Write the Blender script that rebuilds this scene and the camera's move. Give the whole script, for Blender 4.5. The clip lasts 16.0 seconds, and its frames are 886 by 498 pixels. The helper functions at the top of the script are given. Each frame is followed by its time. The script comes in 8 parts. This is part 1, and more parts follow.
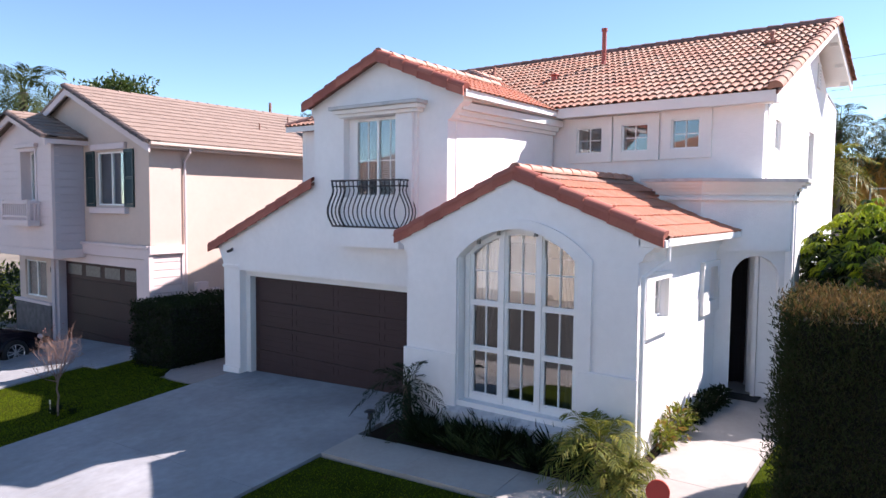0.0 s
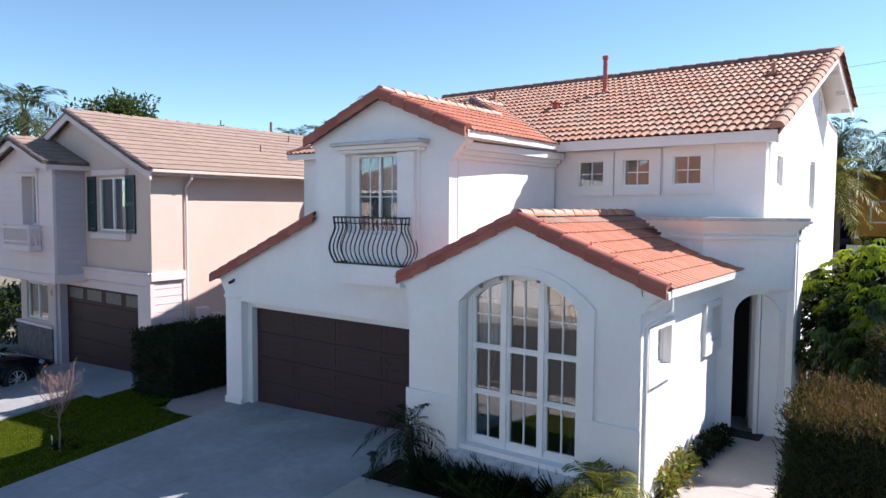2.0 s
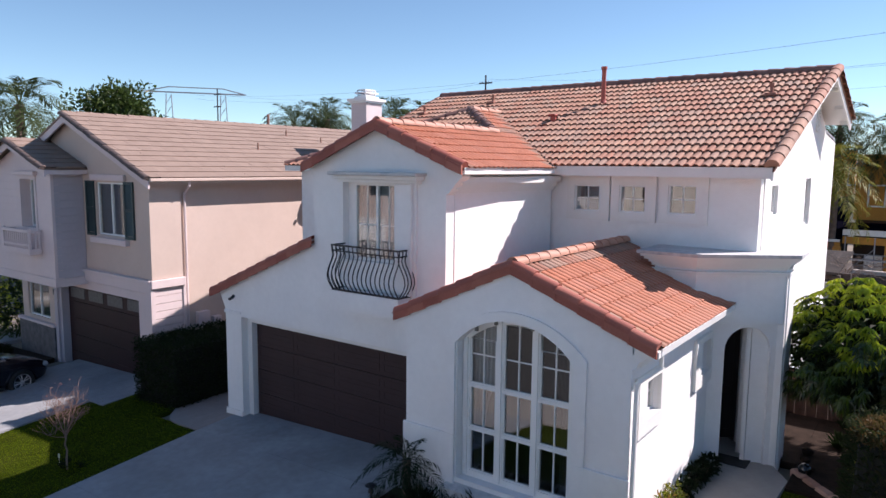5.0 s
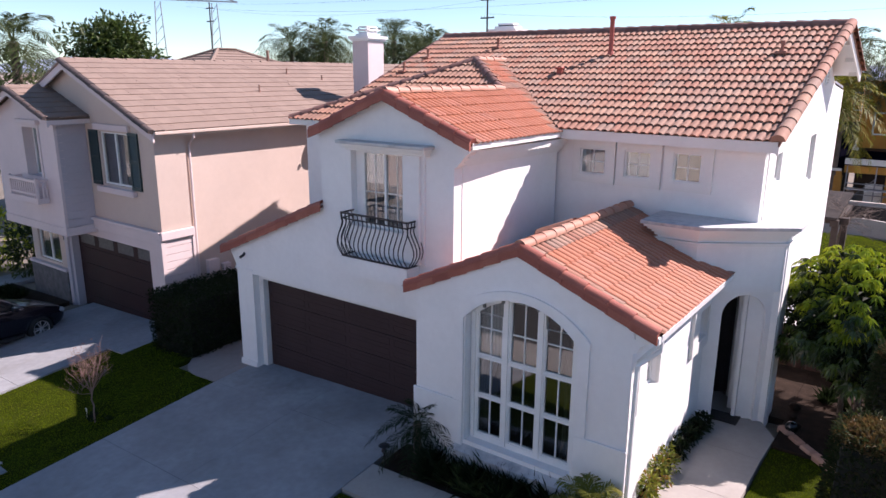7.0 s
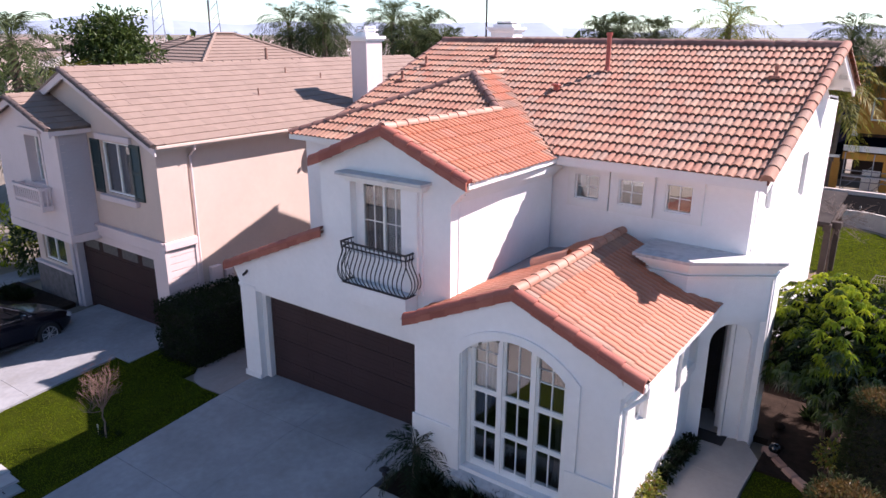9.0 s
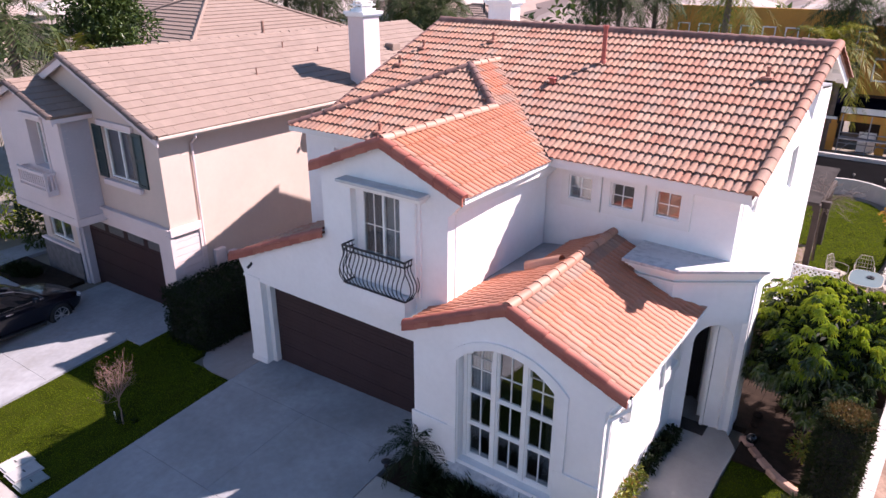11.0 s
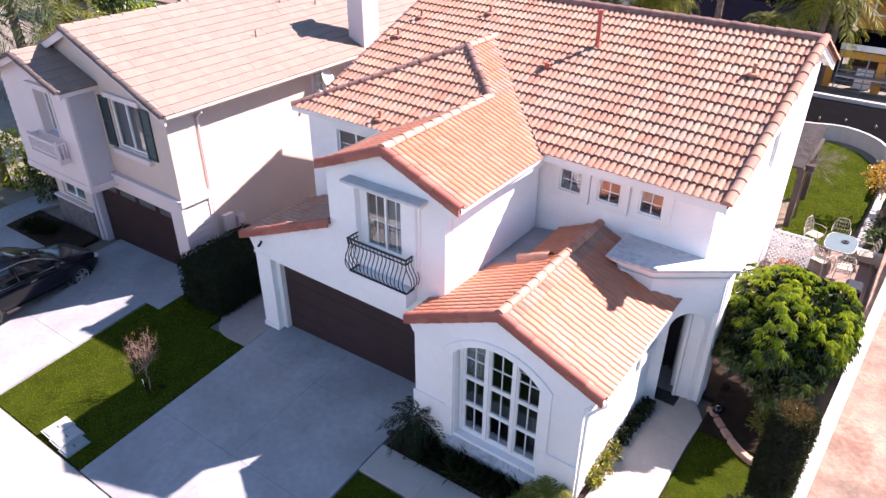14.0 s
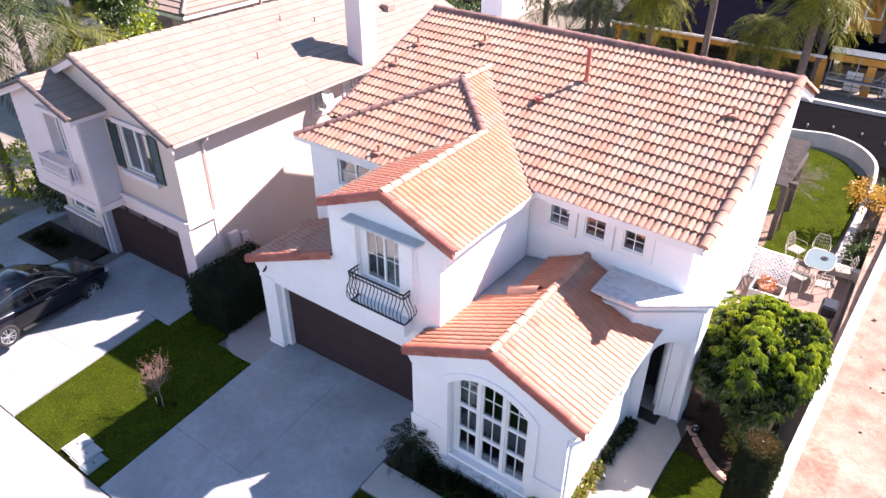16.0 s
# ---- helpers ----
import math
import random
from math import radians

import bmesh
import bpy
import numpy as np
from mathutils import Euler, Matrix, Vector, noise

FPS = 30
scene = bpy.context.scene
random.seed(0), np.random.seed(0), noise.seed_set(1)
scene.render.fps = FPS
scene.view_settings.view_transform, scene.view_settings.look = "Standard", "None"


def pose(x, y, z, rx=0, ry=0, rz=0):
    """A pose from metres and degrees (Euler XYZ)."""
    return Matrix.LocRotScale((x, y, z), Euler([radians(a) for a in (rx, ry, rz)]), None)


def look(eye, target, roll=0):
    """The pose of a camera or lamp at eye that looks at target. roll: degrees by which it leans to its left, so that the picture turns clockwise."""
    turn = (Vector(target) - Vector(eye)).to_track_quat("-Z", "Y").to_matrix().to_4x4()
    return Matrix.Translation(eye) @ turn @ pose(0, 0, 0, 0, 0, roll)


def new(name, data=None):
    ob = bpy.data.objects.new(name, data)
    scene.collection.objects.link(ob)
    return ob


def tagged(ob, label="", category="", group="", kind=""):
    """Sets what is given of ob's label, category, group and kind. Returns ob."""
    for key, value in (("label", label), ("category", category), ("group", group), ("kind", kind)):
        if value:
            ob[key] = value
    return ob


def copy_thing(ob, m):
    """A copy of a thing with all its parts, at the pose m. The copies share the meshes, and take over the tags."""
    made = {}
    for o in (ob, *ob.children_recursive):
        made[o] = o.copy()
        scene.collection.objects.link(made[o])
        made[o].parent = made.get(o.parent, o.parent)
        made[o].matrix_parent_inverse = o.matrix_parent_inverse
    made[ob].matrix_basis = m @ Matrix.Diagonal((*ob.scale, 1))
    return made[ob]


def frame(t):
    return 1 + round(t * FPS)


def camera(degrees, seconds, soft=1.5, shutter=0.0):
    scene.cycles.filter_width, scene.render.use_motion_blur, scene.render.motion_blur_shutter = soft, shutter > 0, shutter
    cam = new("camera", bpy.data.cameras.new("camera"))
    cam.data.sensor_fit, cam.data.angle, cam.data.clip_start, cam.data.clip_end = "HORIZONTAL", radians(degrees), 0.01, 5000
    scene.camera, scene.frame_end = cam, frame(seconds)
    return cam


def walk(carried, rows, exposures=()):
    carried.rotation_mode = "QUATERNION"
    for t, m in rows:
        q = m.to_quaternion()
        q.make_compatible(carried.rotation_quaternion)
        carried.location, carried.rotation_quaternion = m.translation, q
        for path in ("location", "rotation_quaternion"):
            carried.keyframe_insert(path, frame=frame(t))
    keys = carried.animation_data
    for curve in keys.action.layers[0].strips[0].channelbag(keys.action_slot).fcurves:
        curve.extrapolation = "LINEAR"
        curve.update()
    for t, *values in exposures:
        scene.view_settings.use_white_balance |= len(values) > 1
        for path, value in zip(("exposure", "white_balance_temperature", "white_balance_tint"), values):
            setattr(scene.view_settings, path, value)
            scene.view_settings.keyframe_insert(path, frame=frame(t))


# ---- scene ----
cam = camera(65.5, 16.0)
PATH = [
    (0, (12.768, -9.334, 3.695), (11.585, -7.727, 3.567), 0.5),
    (0.5, (12.772, -9.332, 3.821), (11.588, -7.726, 3.693), 0.4),
    (1, (12.771, -9.301, 3.961), (11.586, -7.695, 3.835), 0.5),
    (1.5, (12.735, -9.308, 4.126), (11.551, -7.701, 4.002), 0.4),
    (2, (12.716, -9.321, 4.313), (11.532, -7.714, 4.191), 0.4),
    (2.5, (12.729, -9.312, 4.483), (11.543, -7.706, 4.364), 0.4),
    (3, (12.724, -9.277, 4.689), (11.537, -7.671, 4.573), 0.4),
    (5.5, (12.763, -9.371, 5.844), (11.595, -7.776, 5.542), 0.5),
    (6, (12.703, -9.415, 6.123), (11.542, -7.829, 5.753), 0.4),
    (6.5, (12.677, -9.458, 6.403), (11.525, -7.882, 5.969), 0.4),
    (7, (12.675, -9.493, 6.681), (11.533, -7.928, 6.184), 0.4),
    (7.5, (12.685, -9.505, 6.969), (11.554, -7.953, 6.411), 0.4),
    (8, (12.697, -9.48, 7.291), (11.568, -7.936, 6.708), 0.3),
    (8.5, (12.703, -9.465, 7.626), (11.575, -7.921, 7.038), 0.3),
    (11, (12.773, -9.504, 9.335), (11.687, -8.01, 8.568), 0.2),
    (11.5, (12.775, -9.516, 9.689), (11.708, -8.043, 8.857), 0.2),
    (12, (12.783, -9.496, 10.044), (11.729, -8.044, 9.161), 0.2),
    (12.5, (12.783, -9.492, 10.4), (11.742, -8.055, 9.477), 0.2),
    (13, (12.798, -9.516, 10.761), (11.77, -8.094, 9.8), 0.2),
    (13.5, (12.813, -9.55, 11.124), (11.798, -8.143, 10.128), 0.2),
    (14, (12.834, -9.583, 11.525), (11.828, -8.19, 10.501), 0.2),
    (14.5, (12.851, -9.611, 11.907), (11.851, -8.225, 10.867), 0.1),
    (15, (12.878, -9.622, 12.307), (11.882, -8.244, 11.253), 0.1),
    (15.5, (12.927, -9.625, 12.694), (11.937, -8.254, 11.626), 0.1),
    (16, (12.949, -9.626, 13.096), (11.968, -8.261, 12.013), 0.2),
]
EXPOSURES = [(0.0, 1.30, 6350, 27), (3.0, 0.94, 6200, 19), (5.5, 0.70, 6350, 28), (8.0, 1.0, 6450, 33), (11.0, 1.2, 6500, 35), (16.0, 1.9, 6500, 32)]
walk(cam, [(t, look(eye, target, roll)) for t, eye, target, roll in PATH], EXPOSURES)

# ---- world, sun ----
SUN_AZ = radians(39.0)
SUN_EL = radians(43.1)
world = bpy.data.worlds.new("sky")
scene.world = world
world.use_nodes = True
wt = world.node_tree
sky = wt.nodes.new("ShaderNodeTexSky")
sky.sky_type = "NISHITA"
sky.sun_disc = False
sky.sun_elevation = SUN_EL
sky.sun_rotation = SUN_AZ
sky.air_density, sky.dust_density, sky.ozone_density = 1.0, 0.0, 0.3
sky.altitude = 2600
back = wt.nodes["Background"]
back.inputs[1].default_value = 0.094
clear = wt.nodes.new("ShaderNodeMix")
clear.data_type, clear.blend_type = "RGBA", "MULTIPLY"
clear.inputs[0].default_value = 1.0
clear.inputs[7].default_value = (0.83, 1.03, 0.98, 1.0)
wt.links.new(sky.outputs[0], clear.inputs[6])
wt.links.new(clear.outputs[2], back.inputs[0])
sun = new("sun", bpy.data.lights.new("sun", "SUN"))
sun.data.energy = 5.0
sun.data.angle = radians(0.55)
sun.data.color = (1.0, 0.94, 0.84)
sun_dir = Vector((math.sin(SUN_AZ) * math.cos(SUN_EL), math.cos(SUN_AZ) * math.cos(SUN_EL), math.sin(SUN_EL)))
sun.matrix_world = look(sun_dir * 60, (0, 0, 0))

# ---- materials ----


def mat(name, base, rough=0.8, var=0.1, scale=4.0, bump=0.0, bump_scale=60.0, metal=0.0, stain=None, stain_scale=0.7,
        stain_amount=0.0, per=None, per_colors=(), spec=0.5, coat=0.0):
    """A principled surface with two scales of variation, optional stains, and optional variation per piece."""
    m = bpy.data.materials.new(name)
    m.use_nodes = True
    nt = m.node_tree
    nn, ln = nt.nodes, nt.links
    bs = nn["Principled BSDF"]
    bs.inputs["Roughness"].default_value = rough
    bs.inputs["Metallic"].default_value = metal
    bs.inputs["Specular IOR Level"].default_value = spec
    bs.inputs["Coat Weight"].default_value = coat
    tc = nn.new("ShaderNodeTexCoord")
    src = tc.outputs["Object"]
    if per == "object":
        where, add = nn.new("ShaderNodeObjectInfo"), nn.new("ShaderNodeVectorMath")
        ln.new(src, add.inputs[0])
        ln.new(where.outputs["Location"], add.inputs[1])
        src = add.outputs[0]

    def tex(sc, detail=5.0):
        n = nn.new("ShaderNodeTexNoise")
        n.inputs["Scale"].default_value = sc
        n.inputs["Detail"].default_value = detail
        ln.new(src, n.inputs["Vector"])
        return n.outputs["Fac"]

    def mix(fac, a, b, kind="MIX"):
        n = nn.new("ShaderNodeMix")
        n.data_type, n.blend_type = "RGBA", kind
        for value, sock in ((fac, n.inputs[0]), (a, n.inputs[6]), (b, n.inputs[7])):
            if isinstance(value, (int, float)):
                sock.default_value = value
            elif isinstance(value, tuple):
                sock.default_value = (*value, 1.0)
            else:
                ln.new(value, sock)
        return n.outputs[2]

    def ramp(fac, lo, hi):
        n = nn.new("ShaderNodeMapRange")
        n.inputs["From Min"].default_value, n.inputs["From Max"].default_value = lo, hi
        ln.new(fac, n.inputs["Value"])
        return n.outputs[0]

    col = base
    if per:
        r = nn.new("ShaderNodeValToRGB")
        r.color_ramp.interpolation = "LINEAR"
        while len(r.color_ramp.elements) < len(per_colors):
            r.color_ramp.elements.new(0.5)
        for i, c in enumerate(per_colors):
            r.color_ramp.elements[i].position = i / max(1, len(per_colors) - 1)
            r.color_ramp.elements[i].color = (*c, 1.0)
        if per == "object":
            info = nn.new("ShaderNodeObjectInfo")
            ln.new(info.outputs["Random"], r.inputs[0])
        else:
            info = nn.new("ShaderNodeNewGeometry")
            ln.new(info.outputs["Random Per Island"], r.inputs[0])
        col = r.outputs[0]
    dark = tuple(c * (1 - var) for c in (1.0, 1.0, 1.0))
    lite = tuple(1 + var * 0.6 for c in range(3))
    col = mix(ramp(tex(scale), 0.3, 0.7), mix(1.0, col, dark, "MULTIPLY"), mix(1.0, col, lite, "MULTIPLY"))
    col = mix(ramp(tex(scale * 11, 3.0), 0.3, 0.75), col, mix(1.0, col, tuple(1 - var * 0.7 for c in range(3)), "MULTIPLY"))
    if stain:
        col = mix(ramp(mix_mul(nn, ln, tex(stain_scale, 7.0), tex(stain_scale * 6, 4.0)), 0.22, 0.22 + 0.25 / max(stain_amount, 0.05)), col, stain)
    ln.new(col, bs.inputs["Base Color"]) if not isinstance(col, tuple) else None
    if bump:
        b = nn.new("ShaderNodeBump")
        b.inputs["Strength"].default_value = bump
        b.inputs["Distance"].default_value = 0.01
        ln.new(tex(bump_scale, 4.0), b.inputs["Height"])
        ln.new(b.outputs[0], bs.inputs["Normal"])
    return m


def mix_mul(nn, ln, a, b):
    n = nn.new("ShaderNodeMath")
    n.operation = "MULTIPLY"
    ln.new(a, n.inputs[0])
    ln.new(b, n.inputs[1])
    return n.outputs[0]


def glass_mat(name, tint, low=0.14):
    """A window pane: see-through, with mirror gloss that grows at grazing angles."""
    m = bpy.data.materials.new(name)
    m.use_nodes = True
    nn, ln = m.node_tree.nodes, m.node_tree.links
    out = nn["Material Output"]
    nn.remove(nn["Principled BSDF"])
    tr, gl, mx, lw = (nn.new("ShaderNodeBsdfTransparent"), nn.new("ShaderNodeBsdfGlossy"), nn.new("ShaderNodeMixShader"), nn.new("ShaderNodeLayerWeight"))
    pw, ma = nn.new("ShaderNodeMath"), nn.new("ShaderNodeMath")
    pw.operation, ma.operation = "POWER", "MULTIPLY_ADD"
    tr.inputs[0].default_value = (*tint, 1)
    gl.inputs["Roughness"].default_value = 0.01
    lw.inputs["Blend"].default_value = 0.5
    ln.new(lw.outputs["Facing"], pw.inputs[0])
    pw.inputs[1].default_value = 3.5
    ln.new(pw.outputs[0], ma.inputs[0])
    ma.inputs[1].default_value, ma.inputs[2].default_value = 1.0 - low, low
    ln.new(ma.outputs[0], mx.inputs[0])
    ln.new(tr.outputs[0], mx.inputs[1])
    ln.new(gl.outputs[0], mx.inputs[2])
    ln.new(mx.outputs[0], out.inputs[0])
    return m


STUCCO = mat("white_stucco", (0.85, 0.84, 0.83), 0.9, 0.05, 0.8, 0.5, 45, stain=(0.72, 0.715, 0.70), stain_scale=0.7, stain_amount=0.3)
LEDGE = mat("weathered_ledge", (0.574, 0.573, 0.568), 0.9, 0.12, 2.0, 0.4, 40, stain=(0.271, 0.282, 0.301), stain_scale=1.2, stain_amount=0.9)
TRIM = mat("white_trim", (0.80, 0.79, 0.76), 0.6, 0.04, 1.5, 0.15, 30)
VINYL = mat("white_vinyl", (0.82, 0.82, 0.80), 0.35, 0.03, 2.0)
TILE_COLS = ((0.360, 0.162, 0.107), (0.384, 0.186, 0.123), (0.398, 0.208, 0.139), (0.360, 0.230, 0.172), (0.346, 0.186, 0.132), (0.422, 0.230, 0.150), (0.403, 0.250, 0.180))
TILE = mat("clay_roof_tile", (0.45, 0.18, 0.11), 0.8, 0.18, 3.0, 0.3, 50, per="object", per_colors=TILE_COLS, stain=(0.20, 0.13, 0.10), stain_scale=2.0, stain_amount=0.12)
TILE_ISL = mat("clay_roof_tile_joined", (0.45, 0.18, 0.11), 0.8, 0.18, 3.0, 0.3, 50, per="island", per_colors=TILE_COLS, stain=(0.20, 0.13, 0.10), stain_scale=2.0, stain_amount=0.12)
ORANGE_COLS = ((0.474, 0.169, 0.0892), (0.489, 0.180, 0.0966), (0.504, 0.192, 0.1095), (0.479, 0.173, 0.0902), (0.515, 0.207, 0.1279))
TILE_OR = mat("orange_clay_tile", (0.58, 0.22, 0.11), 0.5, 0.15, 3.0, 0.3, 50, per="object", per_colors=ORANGE_COLS, stain=(0.33, 0.17, 0.11), stain_scale=2.0, stain_amount=0.2)
CAP = mat("ridge_cap_tile", (0.4, 0.17, 0.11), 0.8, 0.2, 4.0, 0.3, 50, per="object", per_colors=((0.17, 0.085, 0.07), (0.22, 0.11, 0.09), (0.27, 0.14, 0.115), (0.20, 0.11, 0.095)), stain=(0.15, 0.11, 0.09), stain_scale=2.5, stain_amount=0.4)
RAKE_RED = mat("red_rake_tile", (0.36, 0.085, 0.055), 0.7, 0.15, 3.0, 0.2, 50, per="object", per_colors=((0.31, 0.085, 0.06), (0.35, 0.105, 0.072), (0.40, 0.135, 0.092)))
RAKE_PALE = mat("pale_ridge_tile", (0.6, 0.33, 0.22), 0.55, 0.15, 3.0, 0.2, 50, per="object", per_colors=((0.46, 0.22, 0.145), (0.50, 0.27, 0.19), (0.42, 0.185, 0.12)))
DECK = mat("roof_underlay", (0.20, 0.09, 0.065), 0.9, 0.2, 2.0)
FLATROOF = mat("grey_flat_roofing", (0.30, 0.31, 0.33), 0.9, 0.2, 2.0, 0.3, 80)
GARAGE = mat("brown_garage_door", (0.05, 0.030, 0.031), 0.5, 0.12, 1.5, 0.15, 20, spec=0.2)
GARAGE_N = mat("reddish_brown_garage_door", (0.039, 0.017, 0.018), 0.5, 0.12, 1.5, 0.15, 20, spec=0.2)
DOORMAT = mat("dark_door_paint", (0.045, 0.034, 0.036), 0.4, 0.1, 3.0)
IRON = mat("black_wrought_iron", (0.022, 0.02, 0.024), 0.45, 0.2, 20.0, spec=0.4)
PIPE_RED = mat("red_vent_pipe", (0.45, 0.11, 0.08), 0.6, 0.15, 5.0)
CONCRETE = mat("driveway_concrete", (0.325, 0.335, 0.35), 0.9, 0.22, 0.6, 0.2, 90, stain=(0.22, 0.215, 0.205), stain_scale=0.8, stain_amount=0.6, spec=0.25)
CONCRETE_L = mat("path_concrete", (0.38, 0.35, 0.32), 0.85, 0.12, 1.2, 0.2, 90, stain=(0.29, 0.265, 0.245), stain_scale=0.6, stain_amount=0.4)
SOIL = mat("garden_soil", (0.035, 0.023, 0.017), 0.95, 0.35, 5.0, 0.9, 25, spec=0.1)
DIRT = mat("bare_dirt", (0.34, 0.23, 0.17), 0.95, 0.42, 1.6, 1.0, 16, stain=(0.20, 0.095, 0.06), stain_scale=1.4, stain_amount=0.9)
GROUND = mat("far_ground", (0.22, 0.19, 0.15), 0.95, 0.3, 0.2, 0.3, 3)
ASPHALT = mat("asphalt", (0.06, 0.058, 0.056), 0.9, 0.15, 2.0, 0.4, 60)
TURF = mat("turf_base", (0.036, 0.051, 0.0045), 0.95, 0.35, 2.2, 0.25, 60, spec=0.02, stain=(0.043, 0.046, 0.0090), stain_scale=1.6, stain_amount=0.5)
PEACH = mat("peach_stucco", (0.594, 0.474, 0.406), 0.9, 0.05, 0.8, 0.5, 45, stain=(0.522, 0.404, 0.338), stain_scale=0.5, stain_amount=0.3)
PINKTRIM = mat("pale_pink_trim", (0.68, 0.57, 0.56), 0.7, 0.05, 1.0, 0.2, 40)
SIDING = mat("lilac_grey_siding", (0.50, 0.45, 0.48), 0.7, 0.06, 1.2, 0.2, 40)
NTILE_COLS = ((0.248, 0.178, 0.142), (0.261, 0.189, 0.151), (0.274, 0.200, 0.160), (0.252, 0.183, 0.145))
NTILE = mat("flat_concrete_tile", (0.48, 0.35, 0.285), 0.85, 0.1, 2.0, 0.2, 50, per="object", per_colors=NTILE_COLS)
NTILE_ISL = mat("flat_concrete_tile_joined", (0.48, 0.35, 0.285), 0.85, 0.1, 2.0, 0.2, 50, per="island", per_colors=NTILE_COLS)
NDECK = mat("tile_shadow_gap", (0.20, 0.14, 0.115), 0.9, 0.2, 2.0)
SHUTTER = mat("dark_green_shutter", (0.022, 0.045, 0.047), 0.5, 0.1, 6.0)
STONE = mat("dark_stone_veneer", (0.13, 0.12, 0.125), 0.85, 0.35, 6.0, 0.8, 18)
GLASS = glass_mat("window_glass", (0.90, 0.92, 0.92))
BLIND = mat("pale_blind", (0.80, 0.80, 0.78), 0.6, 0.05, 4.0)
# darker copy of the pale blind, shade behind glass put into its colour
DIM_BLIND = mat("shaded_blind", (0.080, 0.085, 0.0988), 0.6, 0.05, 4.0)
CURTAIN = mat("sheer_curtain", (0.62, 0.62, 0.60), 0.9, 0.08, 6.0)
# indoor shade put into the colour of rooms and side curtains
ROOMDARK = mat("room_shade_paint", (0.10, 0.085, 0.08), 0.9, 0.1, 1.0)
BARK = mat("bark", (0.16, 0.11, 0.08), 0.9, 0.3, 8.0, 0.8, 30)
PALEBARK = mat("pale_palm_bark", (0.20, 0.145, 0.115), 0.9, 0.3, 5.0, 0.8, 20)
TWIG = mat("bare_twigs", (0.24, 0.15, 0.12), 0.9, 0.3, 9.0)


def leafmat(name, cols, rough=0.45, gloss=0.5, through_light=0.3):
    m = mat(name, cols[0], rough, 0.2, 6.0, per="island", per_colors=cols, spec=gloss)
    nn, ln = m.node_tree.nodes, m.node_tree.links
    bs = nn["Principled BSDF"]
    tl, mx = nn.new("ShaderNodeBsdfTranslucent"), nn.new("ShaderNodeMixShader")
    ln.new(bs.inputs["Base Color"].links[0].from_socket, tl.inputs[0])
    mx.inputs[0].default_value = through_light
    ln.new(bs.outputs[0], mx.inputs[1])
    ln.new(tl.outputs[0], mx.inputs[2])
    ln.new(mx.outputs[0], nn["Material Output"].inputs[0])
    return m


LEAF_HEDGE = leafmat("dark_hedge_leaf", ((0.008, 0.017, 0.005), (0.015, 0.027, 0.008), (0.022, 0.038, 0.011)), 0.6, 0.2)
LEAF_COL = leafmat("column_hedge_leaf", ((0.022, 0.036, 0.012), (0.038, 0.058, 0.018), (0.042, 0.052, 0.02), (0.055, 0.05, 0.024)), 0.7, 0.15)
LEAF_RUST = leafmat("scorched_leaf", ((0.21, 0.11, 0.04), (0.15, 0.095, 0.03), (0.11, 0.10, 0.03), (0.24, 0.15, 0.055)))
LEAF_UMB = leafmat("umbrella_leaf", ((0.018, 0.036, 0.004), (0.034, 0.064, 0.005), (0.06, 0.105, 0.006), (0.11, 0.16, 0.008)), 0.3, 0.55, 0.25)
# top leaves: new growth, with sunlight also put into the brighter colour
LEAF_BRIGHT = leafmat("young_lit_umbrella_leaf", ((0.18, 0.27, 0.012), (0.28, 0.37, 0.016), (0.40, 0.46, 0.02), (0.12, 0.20, 0.01)), 0.4, 0.4, 0.35)
GRASS = leafmat("grass_blades", ((0.105, 0.160, 0.0042), (0.140, 0.203, 0.0056), (0.182, 0.239, 0.0070), (0.210, 0.225, 0.0168)), 0.8, 0.02, 0.5)
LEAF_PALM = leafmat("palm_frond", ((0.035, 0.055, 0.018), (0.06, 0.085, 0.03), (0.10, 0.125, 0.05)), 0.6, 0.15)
# yellow-green frond copy: own tint plus sunlight put into the colour
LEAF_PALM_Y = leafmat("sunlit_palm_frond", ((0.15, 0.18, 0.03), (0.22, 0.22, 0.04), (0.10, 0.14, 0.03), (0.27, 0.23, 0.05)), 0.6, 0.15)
LEAF_GOLD = leafmat("golden_palm_frond", ((0.20, 0.22, 0.02), (0.30, 0.28, 0.025), (0.12, 0.17, 0.02), (0.36, 0.28, 0.03)), 0.55, 0.2, 0.4)
LEAF_TREE = leafmat("tree_leaf", ((0.03, 0.06, 0.015), (0.06, 0.10, 0.025), (0.10, 0.15, 0.03)))
LEAF_YEL = leafmat("yellow_leaf", ((0.55, 0.30, 0.03), (0.62, 0.40, 0.05), (0.50, 0.22, 0.02)))
LEAF_CROTON = leafmat("croton_leaf", ((0.22, 0.25, 0.02), (0.30, 0.30, 0.03), (0.09, 0.16, 0.015), (0.36, 0.16, 0.04)))

# ---- mesh helpers ----


def part(name, bm, material, parent=None, label="", smooth=False, m=None):
    """One mesh object out of a bmesh, under a thing or a part."""
    me = bpy.data.meshes.new(name)
    if m is not None:
        bm.transform(m)
    if smooth:
        for fc in bm.faces:
            fc.smooth = True
    bm.to_mesh(me)
    bm.free()
    me.materials.append(material)
    ob = new(name, me)
    if parent is not None:
        ob.parent = parent
    if label:
        ob["label"] = label
    return ob


def shared(name, me, parent, m):
    ob = new(name, me)
    ob.parent = parent
    ob.matrix_local = m
    return ob


def thing(name, label, category, group="", kind="", m=None):
    ob = new(name)
    if m is not None:
        ob.matrix_world = m
    return tagged(ob, label, category, group, kind)


